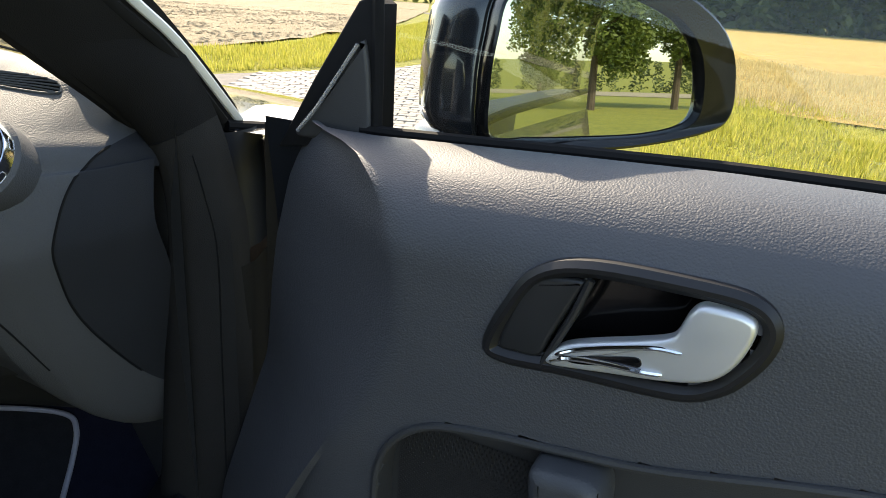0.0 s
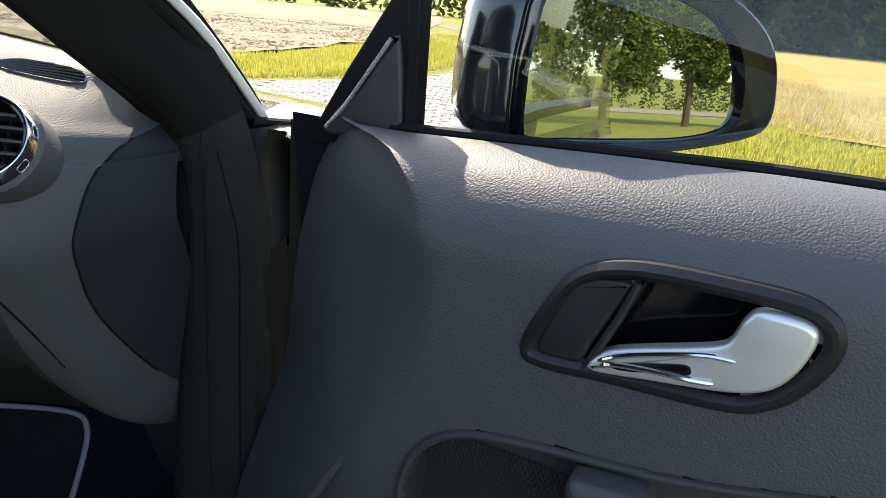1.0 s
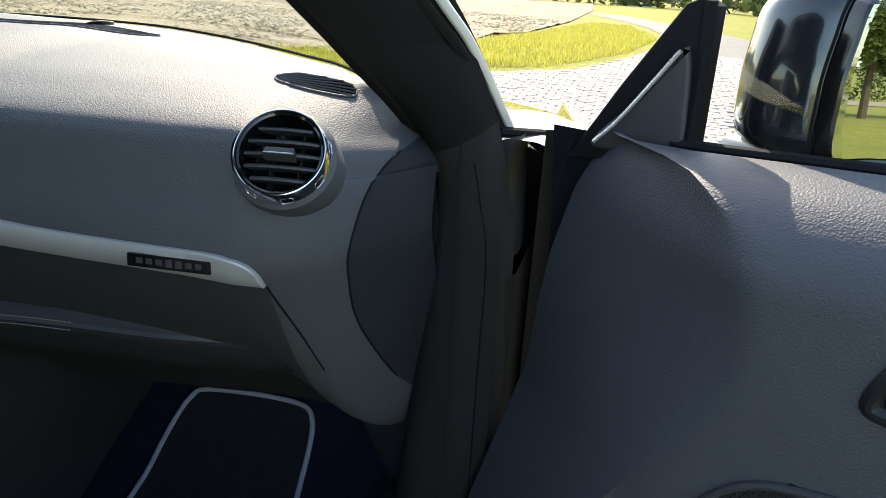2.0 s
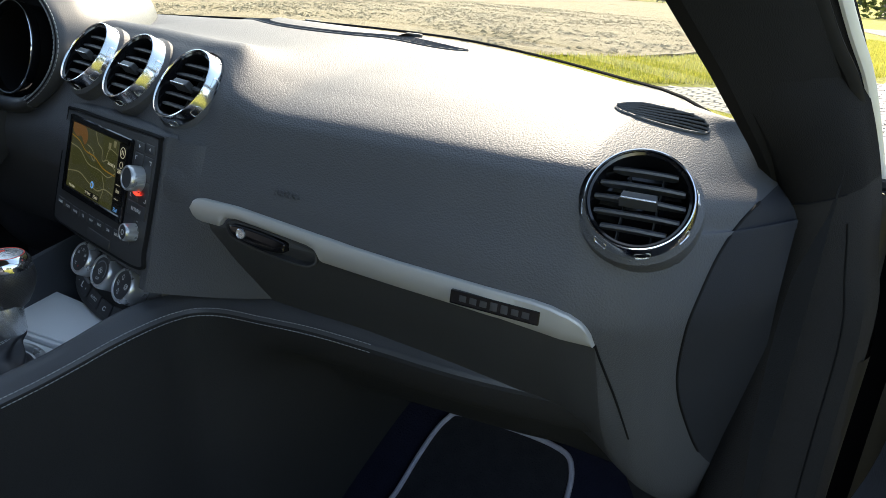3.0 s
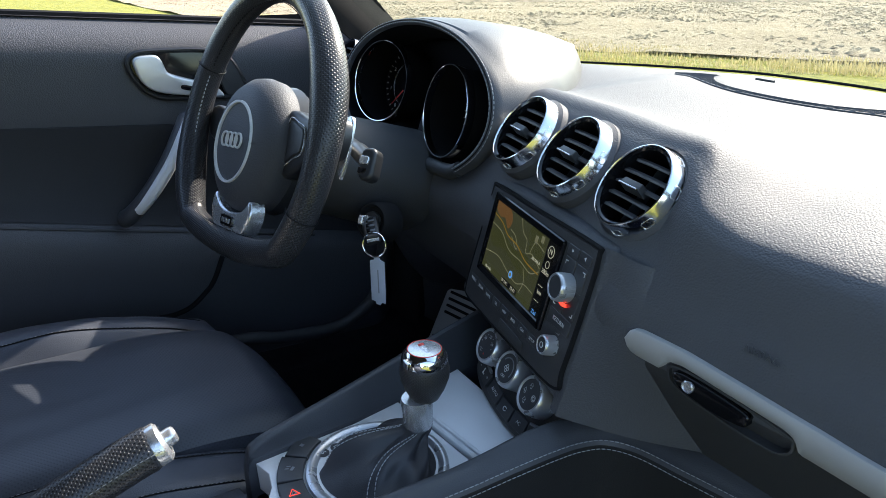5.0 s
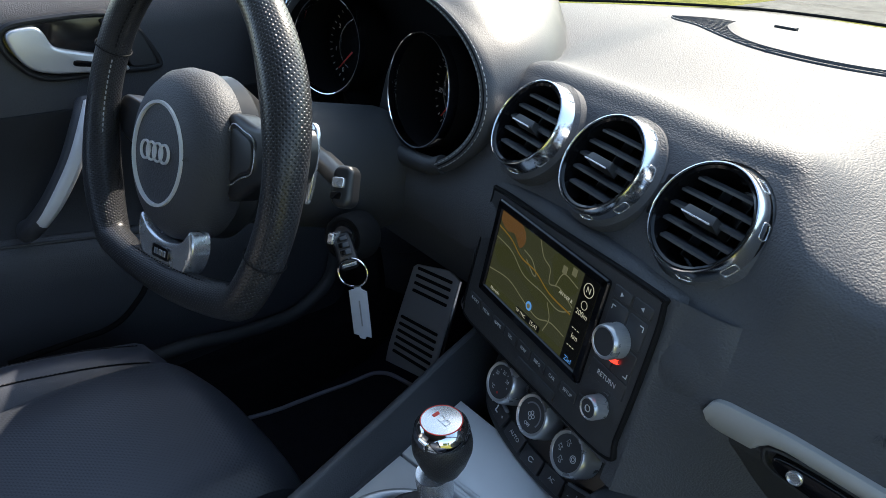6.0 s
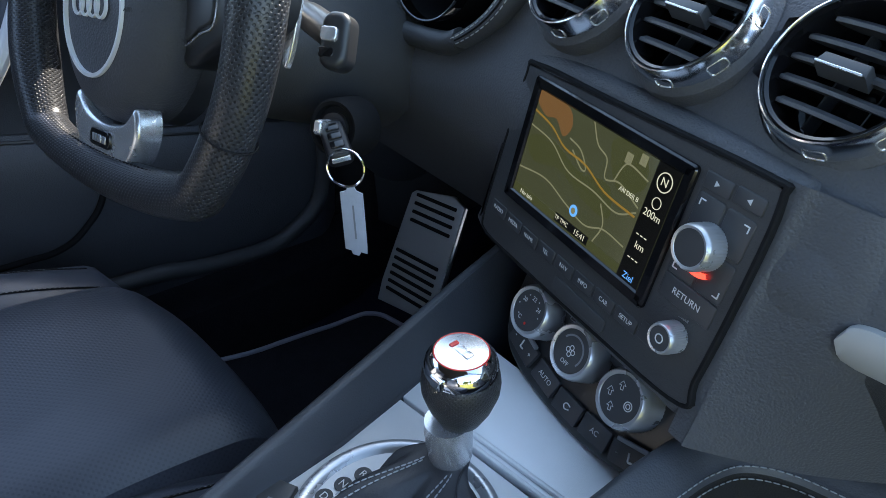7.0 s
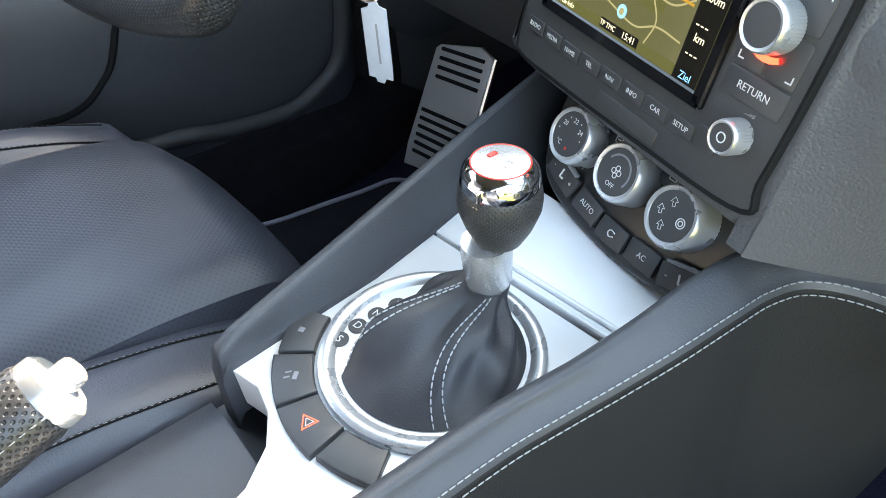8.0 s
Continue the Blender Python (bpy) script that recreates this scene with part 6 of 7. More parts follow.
# the rolled top of the panel, from the window in: rise over the belt, depth, and where the front corner's crease crosses it
TOP_ROWS = [(-0.004, 0.152, -0.266), (0.000, 0.146, -0.269), (0.004, 0.128, -0.266), (0.0045, 0.105, -0.240), (0.004, 0.085, -0.211), (0.000, 0.060, -0.178), (-0.008, 0.040, -0.156), (-0.018, 0.027, -0.139), (-0.033, 0.0125, -0.121), (-0.048, 0.004, -0.113)]
ROWS = [(v, d, c) for v, d, c in TOP_ROWS] + [(0.866 - 0.011 * k, 0.0, None) for k in range(61)]


def door_row(row):
    """One line across the panel at a height: the hinge side, the hollowed front corner, then the broad face."""
    val, deep, fold = row
    crease = fold if fold is not None else key_at(CREASE, val)
    h0 = key_at(BELT, crease) + val if fold is not None else val
    lead = min(key_at(LEAD, h0), crease - 0.010)
    back = min(0.162, deep + 0.92 * (crease - lead))
    pts = [(lead + 0.012, h0, -max(0.19, back + 0.03)), (lead + 0.003, h0, -back - 0.012)]
    for k in range(21):
        t = k / 20
        s, w = lead + (crease - lead) * t, back + (deep - back) * (t - 0.03 * math.sin(math.pi * t))
        pts.append((s, h0, -w - 0.004 * t ** 6))
    for k in range(1, 99):
        t = k / 98
        s = crease + (0.80 - crease) * t ** 1.12
        lip = 0.004 * max(0.0, 1 - (s - crease) / 0.020) ** 2
        low = 0.030 * max(0.0, min(1.0, (0.66 - h0) / 0.14)) * max(0.0, 1 - (s - crease) / 0.10) ** 2
        pts.append((s, key_at(BELT, s) + val if fold is not None else val, -deep - lip - low))
    return pts


panel = grid([list(q) for q in zip(*[door_row(r) for r in ROWS])])


def inside(x, y, poly):
    hit = False
    for (x1, y1), (x2, y2) in zip(poly, poly[1:] + poly[:1]):
        if (y1 > y) != (y2 > y) and x < (x2 - x1) * (y - y1) / (y2 - y1) + x1:
            hit = not hit
    return hit


BEZEL = [tuple(q)[:2] for q in curve([(-0.012, 0.806, 0), (0.001, 0.842, 0), (0.021, 0.873, 0), (0.059, 0.887, 0), (0.135, 0.890, 0), (0.168, 0.887, 0), (0.182, 0.874, 0), (0.181, 0.855, 0), (0.170, 0.834, 0), (0.155, 0.818, 0), (0.128, 0.807, 0), (0.05, 0.802, 0), (0.003, 0.798, 0)], 64, True)]
POCKET = [tuple(q)[:2] for q in curve([(-0.108, 0.40, 0), (-0.108, 0.60, 0), (-0.105, 0.655, 0), (-0.088, 0.690, 0), (-0.055, 0.714, 0), (0.0, 0.726, 0), (0.06, 0.733, 0), (0.13, 0.743, 0), (0.27, 0.777, 0), (0.45, 0.80, 0)], 48)] + [(0.62, 0.80), (0.62, 0.40)]
small_bezel = inset(BEZEL, 0.007)
gone = [f for f in panel.faces if (lambda c: inside(c.x, c.y, small_bezel) or inside(c.x, c.y, POCKET))(f.calc_center_median())]
bmesh.ops.delete(panel, geom=gone, context="FACES")
part("trim_panel", panel, PANEL, door)
part("handle_bezel", frame_ring(inset(BEZEL, -0.0045), 0.0125, 0.012, 0.0045, z=0.0060), BEZEL_BLACK, door, "black handle surround")
part("handle_bowl", slab(inset(BEZEL, 0.004), 0.004, 0.001, z=-0.03, hollow=None), GLOSS, door, "black recess behind the handle")
part("pocket_wall", grid([[(x, y, 0.002 - d) for x, y in POCKET] for d in (0.0, 0.004, 0.03, 0.04)], closed=True), HARD, door)
part("speaker_cover", slab(POCKET, 0.003, 0.001, z=-0.032), HARD, door, "black perforated loudspeaker cover")
part("outer_skin", grid([[(s, z, -0.160 - 0.035 * (1 - ((z - 0.55) / 0.37) ** 2)) for s in (-0.36, -0.2, 0, 0.3, 0.8)] for z in (0.2, 0.4, 0.6, 0.8, 0.915)]), PAINT, door, "black painted outer skin")
part("window_seal", tube([(s, key_at(BELT, s) + 0.002, -0.155) for s in [-0.23 + 1.03 * k / 24 for k in range(25)]], 0.006, 8), RUBBER, door, "black rubber window seal")
SAIL = [(-0.3375, 0.885), (-0.21, 0.905), (-0.212, 1.043), (-0.224, 1.050), (-0.238, 1.044), (-0.29, 0.965)]
part("mirror_sail", slab([(x, y) for x, y in SAIL], 0.03, 0.003, z=-0.155), RUBBER, door, "black triangular mirror base")

# ---- door mirror ----
mirror = thing("door_mirror", "gloss black door mirror reflecting trees, a field and the open door", "door mirror", m=DOOR @ pose(-0.0224, 0.982, -0.2814, -3.45, 48.5, 0))
GLASS_OUT = smooth2([(-0.121, -0.0540), (-0.127, -0.006), (-0.1235, 0.040), (-0.110, 0.0745), (-0.070, 0.088), (0.0, 0.088), (0.040, 0.080), (0.0905, 0.060), (0.121, 0.027), (0.1305, -0.0225), (0.117, -0.045), (0.062, -0.0555), (-0.0116, -0.0577), (-0.0786, -0.0577)], 72)
RIM_OUT = smooth2([(-0.1285, -0.0605), (-0.1345, -0.0075), (-0.1295, 0.0385), (-0.117, 0.080), (-0.070, 0.098), (0.0, 0.101), (0.070, 0.095), (0.113, 0.0805), (0.152, 0.053), (0.172, 0.0155), (0.1745, -0.036), (0.137, -0.057), (0.026, -0.0715), (-0.077, -0.067)], 72)
part("glass", slab(GLASS_OUT, 0.003, 0.0005, z=-0.004), MIRROR, mirror, "mirror glass", smooth=False)
part("rim", grid([[(x, y, z) for x, y in o] for o, z in ((GLASS_OUT, -0.012), (inset(GLASS_OUT, -0.0012), 0.002), (inset(GLASS_OUT, -0.003), 0.006), (inset(RIM_OUT, 0.004), 0.010), (inset(RIM_OUT, 0.0012), 0.008), (RIM_OUT, 0.002), (inset(RIM_OUT, -0.0008), -0.010))], closed=True), GLOSS, mirror, "black rim round the glass")
# depth behind the glass, size of the ring there, and how far it swells towards the car
SHELL = ((-0.0105, 1.0, 1.0, 0.0), (-0.012, 1.010, 1.010, 0.003), (-0.020, 1.010, 1.010, 0.012), (-0.036, 1.0, 1.0, 0.026), (-0.058, 0.97, 0.96, 0.038), (-0.082, 0.92, 0.88, 0.044), (-0.106, 0.82, 0.76, 0.044), (-0.126, 0.66, 0.60, 0.036), (-0.142, 0.44, 0.40, 0.024), (-0.150, 0.16, 0.14, 0.012), (-0.151, 0.01, 0.01, 0.010))


def shell_ring(z, kx, ky, reach):
    """One ring of the mirror's shell; reach: how far it bulges towards the car."""
    return [(x * kx - reach * max(0.0, min(1.0, (0.08 - x) / 0.20)) ** 1.3, y * ky + 0.10 * reach, z) for x, y in RIM_OUT]


shell = part("shell", grid([shell_ring(*r) for r in SHELL], closed=True), PAINT, mirror, "gloss black mirror shell")
part("shell_joint", tube(shell_ring(-0.0112, 1.006, 1.006, 0.002), 0.0016, 6, closed=True), RUBBER, mirror)
part("foot", moved(box(0.09, 0.05, 0.07, 0.012), pose(-0.120, -0.076, -0.070)), PAINT, mirror)


# ---- driver's door, shut ----
DD = pose(-0.685, -0.1, 0, 90, 0, 90)       # local x forward, y up, z towards the seats
ddoor = thing("driver_door", "shut driver's door with dark trim panel and silver handle", "door", m=DD)


def dd_belt(x):
    return 1.018 - 0.068 * x


def dd_point(x, v):
    """v from the belt (0) down."""
    z = dd_belt(x) - v
    top = max(0.0, 0.060 - v)
    deep = 14.0 * top * top + 0.1 * top
    arm = z - (0.688 - 0.22 * x)
    belly = 0.042 / (1 + math.exp(arm / 0.008)) * (1.0 if arm > -0.30 else 0) - 0.012 * math.exp(-((arm - 0.10) / 0.07) ** 2)
    under = 0.030 * max(0.0, -arm - 0.06) / 0.2
    fwd = 0.16 * max(0.0, (x - 0.42) / 0.12) ** 2
    return (x, z, -deep + belly - under - 0.012 - fwd)


drops = [0.0, 0.002, 0.006, 0.012, 0.02, 0.03, 0.04, 0.05] + [0.06 + 0.0105 * k for k in range(62)]
part("trim_panel", grid([[dd_point(x, v) for v in drops] for x in [-0.95 + 1.50 * k / 75 for k in range(76)]]), PANEL, ddoor)
part("window_seal", tube([(x, dd_belt(x) - 0.001, -0.075) for x in (-0.95, -0.5, 0.0, 0.3, 0.50)], 0.008, 8), RUBBER, ddoor, "black rubber window seal")
part("outer_skin", grid([[(x, z, -0.155 - 0.02 * (1 - ((z - 0.6) / 0.4) ** 2)) for x in (-0.95, -0.4, 0.2, 0.55)] for z in (0.2, 0.4, 0.6, 0.8, 1.005)]), PAINT, ddoor, "black painted outer skin")
part("belt_cap", grid([[(x, dd_belt(x) - 0.001, w) for x in (-0.95, -0.4, 0.2, 0.55)] for w in (-0.06, -0.155)]), RUBBER, ddoor)
part("mirror_sail", slab([(0.40, 0.96), (0.52, 0.95), (0.44, 1.06), (0.40, 1.12)], 0.03, 0.003, z=-0.05), SATIN, ddoor, "black triangular mirror base")


def dd_map(pts):
    return [(0.199 - s, z + 0.083) for s, z in pts]


HANDLE = [(0.036, 0.808), (0.040, 0.816), (0.050, 0.825), (0.070, 0.833), (0.100, 0.843), (0.118, 0.850), (0.124, 0.856), (0.129, 0.871), (0.136, 0.879), (0.150, 0.8805), (0.165, 0.879), (0.1715, 0.873), (0.1710, 0.862), (0.166, 0.846), (0.157, 0.832), (0.144, 0.8235), (0.120, 0.817), (0.08, 0.811), (0.055, 0.807), (0.042, 0.8055)]
SLOT = [(0.052, 0.8165), (0.060, 0.820), (0.080, 0.826), (0.100, 0.8315), (0.105, 0.829), (0.103, 0.8245), (0.085, 0.820), (0.065, 0.815), (0.055, 0.8140)]
BLANK = [(-0.003, 0.8085), (0.004, 0.838), (0.014, 0.861), (0.026, 0.8715), (0.045, 0.8755), (0.0565, 0.875), (0.053, 0.864), (0.038, 0.828), (0.030, 0.8085), (0.012, 0.806)]
DBEZEL = smooth2(dd_map([(-0.012, 0.806), (0.001, 0.842), (0.021, 0.873), (0.059, 0.887), (0.135, 0.890), (0.168, 0.887), (0.182, 0.874), (0.181, 0.855), (0.170, 0.834), (0.155, 0.818), (0.128, 0.807), (0.05, 0.802), (0.003, 0.798)]), 64)
part("handle_bezel", frame_ring(DBEZEL, 0.0085, 0.020, 0.003, z=-0.004), SATIN, ddoor, "black handle surround")
part("handle_bowl", slab(inset(DBEZEL, 0.006), 0.010, 0.001, z=-0.0105), GLOSS, ddoor, "black recess behind the handle")
dh = part("handle", slab(smooth2(dd_map(HANDLE), 72), 0.010, 0.004, 4, z=0.002), HANDLE_MAT, ddoor, "satin silver door handle")
part("handle_slot", slab(smooth2(dd_map(SLOT), 36), 0.002, 0.0004, z=0.0030), GLOSS, dh)
part("lock_cover", slab(smooth2(dd_map(BLANK), 48), 0.006, 0.003, 4, z=-0.004), HARD, ddoor, "black blank cover")
# The recess above the armrest: its shade is put into a near-black sheet.
RECESS_SHADE = material("door_recess_shade", (0.018, 0.019, 0.023), 0.7, grain=0.0002, grain_size=0.0008, mottle=0.12, mottle_size=0.05, hide=0.0016)
recess_rows = []
for k in range(46):
    x = -0.92 + 1.36 * k / 45
    lo, hi = 0.690 - 0.22 * x, 0.856 - 0.075 * x
    recess_rows.append([Vector(dd_point(x, dd_belt(x) - (lo + (hi - lo) * f))) + Vector((0, 0, d)) for f, d in ((0.0, -0.002), (0.01, 0.004), (0.1, 0.0045), (0.3, 0.0045), (0.5, 0.0045), (0.7, 0.0045), (0.9, 0.0045), (0.99, 0.004), (1.0, -0.002))])
part("door_recess", grid(recess_rows), RECESS_SHADE, ddoor, "near-black sheet for the shaded recess above the armrest")
# slanted grip bar
grip = [(0.090, 0.866, 0.030), (0.074, 0.848, 0.052), (0.045, 0.802, 0.060), (0.012, 0.757, 0.056), (-0.014, 0.725, 0.040), (-0.024, 0.712, 0.020)]
part("grip_core", tube(curve(grip, 24), 0.016, 12, flat=0.8), LEATHER, ddoor, "leather grip")
part("grip_bar", tube(curve([(x + 0.004, y + 0.004, z + 0.010) for x, y, z in grip[:5]], 24), [0.006] + [0.0125] * 22 + [0.006], 12, flat=0.75), ALU, ddoor, "satin aluminium grip bar")
part("armrest_piping", tube([dd_point(x, dd_belt(x) - (0.688 - 0.22 * x) + 0.004)[:2] + (dd_point(x, dd_belt(x) - (0.688 - 0.22 * x) + 0.004)[2] + 0.002,) for x in [-0.9 + 1.2 * k / 40 for k in range(41)]], 0.0022, 6), HARD, ddoor)
part("reflector_bar", moved(box(0.022, 0.004, 0.0006, 0.0002), pose(0.222, 0.566, 0.012)), DIM_INK, ddoor)


# ---- passenger door details ----
ph = part("handle", slab(smooth2(HANDLE, 72), 0.012, 0.0048, 5, z=0.008), HANDLE_MAT, door, "satin silver door handle")
part("handle_slot", slab(smooth2(SLOT, 36), 0.002, 0.0004, z=0.0092), GLOSS, ph, "dark slot in the handle")
part("handle_rib", tube(curve([(0.046, 0.8140, 0.0085), (0.060, 0.8185, 0.0098), (0.085, 0.8215, 0.0100), (0.105, 0.8225, 0.0098), (0.120, 0.8235, 0.0080)], 24), [0.0008] + [0.0022] * 22 + [0.0006], 8), CHROME, ph, "polished lower rib")
part("handle_rib", tube(curve([(0.044, 0.8165, 0.0085), (0.060, 0.8255, 0.0096), (0.085, 0.8345, 0.0096), (0.112, 0.8420, 0.0088), (0.130, 0.8430, 0.0080)], 24), [0.0008] + [0.0018] * 22 + [0.0006], 8), CHROME, ph, "polished upper rib")
part("lock_cover", slab(smooth2(BLANK, 48), 0.010, 0.004, 4, z=0.0035), SATIN, door, "black blank cover")
part("bezel_divider", tube([(0.0610, 0.878, 0.003), (0.0525, 0.850, 0.002), (0.0335, 0.802, 0.003)], 0.0032, 8), SATIN, door)
part("pocket_lip", tube([(x, y, 0.0015) for x, y in POCKET[:-2]], 0.0035, 8), HARD, door, "raised edge of the door pocket")
GRILL = material("speaker_mesh", (0.022, 0.023, 0.026), 0.6)
dotted(GRILL, 0.0032, 0.0006, 0.7)
mesh_rows = []
for k in range(9):
    mesh_rows.append([(-0.100 + 0.145 * j / 12, 0.42 + (0.270 + 0.0 * j) * k / 8 - (0.016 if k == 8 and j == 0 else 0), -0.0305) for j in range(13)])
part("speaker_mesh", grid(mesh_rows), GRILL, door, "fine black loudspeaker mesh")
pull = part("door_pull", slab(smooth2([(0.040, 0.722), (0.062, 0.727), (0.086, 0.728), (0.098, 0.716), (0.1, 0.68), (0.098, 0.62), (0.088, 0.56), (0.060, 0.56), (0.046, 0.64), (0.042, 0.69)], 48), 0.045, 0.012, 5, z=0.030), LEATHER, door, "leather-covered door pull")
part("pull_insert", slab(smooth2([(0.070, 0.699), (0.082, 0.703), (0.092, 0.699), (0.094, 0.66), (0.086, 0.60), (0.072, 0.60), (0.066, 0.66)], 36), 0.006, 0.002, z=0.033), MATT_CHROME, pull, "satin silver inlay")
stitches([(0.0945, 0.726 - 0.10 * k / 30, 0.0292) for k in range(31)], "pull_seam", pull, RUBBER, 0.004, 0.0015, 0.0006)
part("clip", moved(box(0.005, 0.0016, 0.0016, 0.0004), pose(-0.002, 0.7262, 0.003, 0, 0, -40)), DIM_INK, door)
part("sail_cover", slab(smooth2([(-0.312, 0.905), (-0.27, 0.903), (-0.222, 0.905), (-0.220, 0.96), (-0.2265, 1.004), (-0.234, 1.002), (-0.27, 0.955)], 48), 0.02, 0.005, 4, z=-0.150), HARD, door, "black tweeter triangle")
part("sail_trim", tube(curve([(-0.306, 0.908, -0.148), (-0.284, 0.932, -0.147), (-0.255, 0.972, -0.147), (-0.233, 1.004, -0.148)], 20), 0.0022, 8), MATT_CHROME, door, "thin bright edge")
part("window_channel", tube([(-0.2135, 0.905, -0.157), (-0.2140, 0.98, -0.157), (-0.2165, 1.047, -0.157)], 0.006, 8), RUBBER, door)
pane = part("window_pane", grid([[(s, z, -0.165 - 0.10 * (z - 0.92) ** 2 * 6) for s in [-0.21 + 0.95 * k / 10 for k in range(11)]] for z in (0.90, 1.0, 1.1, 1.2, 1.30)]), GLASS, door, "raised side window")
pane.visible_shadow = False
part("hinge_side", grid([[(s, z, w) for z in (0.22, 0.5, 0.75, 0.90)] for s, w in ((-0.385, -0.19), (-0.375, -0.215), (-0.36, -0.22))]), RUBBER, door)


# ---- seats, handbrake, pedals, mats ----
def seat_model():
    s = thing("driver_seat", "black leather sports seat with light grey seams", "seat", "front seats")

    def half(y, x0, x1, z, puff):
        """Section of a bolster."""
        return [(x0, z - 0.10), (x0 + (x1 - x0) * 0.02, z + 0.01), (x0 + (x1 - x0) * 0.2, z + puff), (x0 + (x1 - x0) * 0.55, z + puff * 1.1), (x0 + (x1 - x0) * 0.9, z + puff * 0.45), (x1, z - 0.01)]

    ys = [-0.62 + 0.56 * k / 28 for k in range(29)]
    rows = []
    fronts = [(y, 0.0) for y in ys[:-1]] + [(-0.075 + 0.048 * math.sin(radians(a)), 0.048 * (1 - math.cos(radians(a)))) for a in range(0, 91, 10)] + [(-0.026, 0.10), (-0.030, 0.17)]
    for y, fall in fronts:
        t = max(0.0, (y + 0.22) / 0.17)
        row = []
        for k in range(25):
            u = (k - 12) / 12
            roll = 0.030 * abs(u) ** 7 + (0.030 if abs(u) > 0.99 else 0.0)
            row.append((0.152 * u, y + 0.014 * (u + 1) + 0.012 * math.cos(math.pi * u / 2), 0.587 - 0.020 * min(t, 1.3) ** 2 - fall - roll + 0.0030 * noise.noise(Vector((u * 3.5, y * 9, 1)))))
        rows.append(row)
    part("cushion", grid(rows), SEAT_PERF, s, "perforated leather seat cushion")
    for side in (-1, 1):
        rows = []
        for y in ys:
            t = max(0.0, (y + 0.30) / 0.24)
            puff = 0.056 * (1 - 0.5 * t ** 2)
            sec = half(y, 0.232, 0.106, 0.534 - 0.026 * t ** 2, puff)
            rows.append([(side * q.x, y, q.y + 0.0035 * noise.noise(Vector((q.x * 30, y * 14, side)))) for q in curve([(a, b, 0) for a, b in sec], 24)])
        tip = [Vector(p) for p in rows[-1]]
        c = sum(tip, Vector()) / len(tip)
        for k in (0.85, 0.5, 0.1):
            rows.append([tuple(c + (p - c) * k + Vector((0, 0.02 * (1 - k) + 0.006, 0))) for p in tip])
        bol = part("bolster", grid(rows), SEAT_LEATHER, s, "padded leather side bolster")
        for far in (0.160, 0.205):
            edge = []
            for r in rows[:-3]:
                q = min(r[2:], key=lambda p: abs(abs(p[0]) - far))
                edge.append((q[0], q[1], q[2] + 0.0012))
            stitches(edge, "bolster_seam", bol, THREAD, 0.0036, 0.0013, 0.00042, "light grey stitching")
            groove = [(x, y, z - 0.0008) for x, y, z in edge]
            part("bolster_joint", tube(groove, 0.0012, 6), RUBBER, bol)
    back = []
    for y, z in ((-0.56, 0.55), (-0.62, 0.75), (-0.68, 0.95), (-0.73, 1.10), (-0.78, 1.13), (-0.78, 0.95), (-0.74, 0.70), (-0.70, 0.45)):
        back.append([(x, y + 0.05 * (abs(x) / 0.25) ** 3 * (1 if z < 1.05 else 0), z) for x in [-0.25 + 0.05 * k for k in range(11)]])
    part("backrest", grid(back), SEAT_LEATHER, s, "leather backrest")
    part("seat_base", moved(box(0.44, 0.50, 0.2, 0.02), pose(0, -0.34, 0.36)), HARD, s)
    part("side_valance", moved(box(0.03, 0.50, 0.10, 0.008), pose(0.222, -0.36, 0.47)), HARD, s, "black plastic side valance")
    return s


driver_seat = seat_model()
driver_seat.matrix_basis = pose(-0.318, 0.0, 0.036, 0, 1.5, 0)
passenger_seat = copy_thing(driver_seat, pose(0.43, -0.20, -0.03, 0, 0, 0))
passenger_seat.name = "passenger_seat"

brake = thing("handbrake", "leather-wrapped handbrake lever with chrome button", "handbrake lever")
lever = [(-0.044, -0.203, 0.704), (-0.044, -0.225, 0.698), (-0.044, -0.29, 0.674), (-0.044, -0.36, 0.647), (-0.044, -0.46, 0.612), (-0.044, -0.55, 0.58)]
brake_grip = part("grip", tube(curve(lever, 30), [0.014, 0.0160] + [0.0170] * 20 + [0.0185] * 8, 20, flat=1.25), RIM_LEATHER, brake, "perforated leather grip")
stitches([(x + 0.0170, y, z + 0.004) for x, y, z in [tuple(q) for q in curve(lever, 60)]], "grip_seam", brake_grip, THREAD, 0.004, 0.0016, 0.0006)
part("grip_end", tube([(-0.044, -0.209, 0.702), (-0.044, -0.205, 0.7035), (-0.044, -0.198, 0.706), (-0.044, -0.195, 0.7072)], [0.0155, 0.0168, 0.0164, 0.0135], 24, flat=1.2), MATT_CHROME, brake, "chrome end ring")
part("release_button", tube([(-0.044, -0.201, 0.7048), (-0.044, -0.190, 0.7091), (-0.044, -0.187, 0.7103), (-0.044, -0.1855, 0.7108)], [0.0085, 0.0085, 0.0078, 0.0060], 24), MATT_CHROME, brake, "chrome release button")
part("sleeve", tube(curve([(-0.044, -0.36, 0.640), (-0.044, -0.45, 0.60), (-0.044, -0.56, 0.57)], 12), [0.032] * 12, 16), LEATHER, brake, "leather sleeve")

buckle = thing("seat_belt_buckle", "black seat belt buckle beside the handbrake", "belt buckle", m=pose(-0.085, -0.272, 0.572, 70, 0, 25))
part("buckle_body", slab(rrect(0.045, 0.060, 0.010, 5), 0.022, 0.006, 4), SATIN, buckle)
part("buckle_rim", moved(frame_ring(rrect(0.040, 0.022, 0.006, 4), 0.003, 0.004, 0.001, z=0.003), pose(0, 0.018, 0)), MATT_CHROME, buckle, "bright buckle rim")


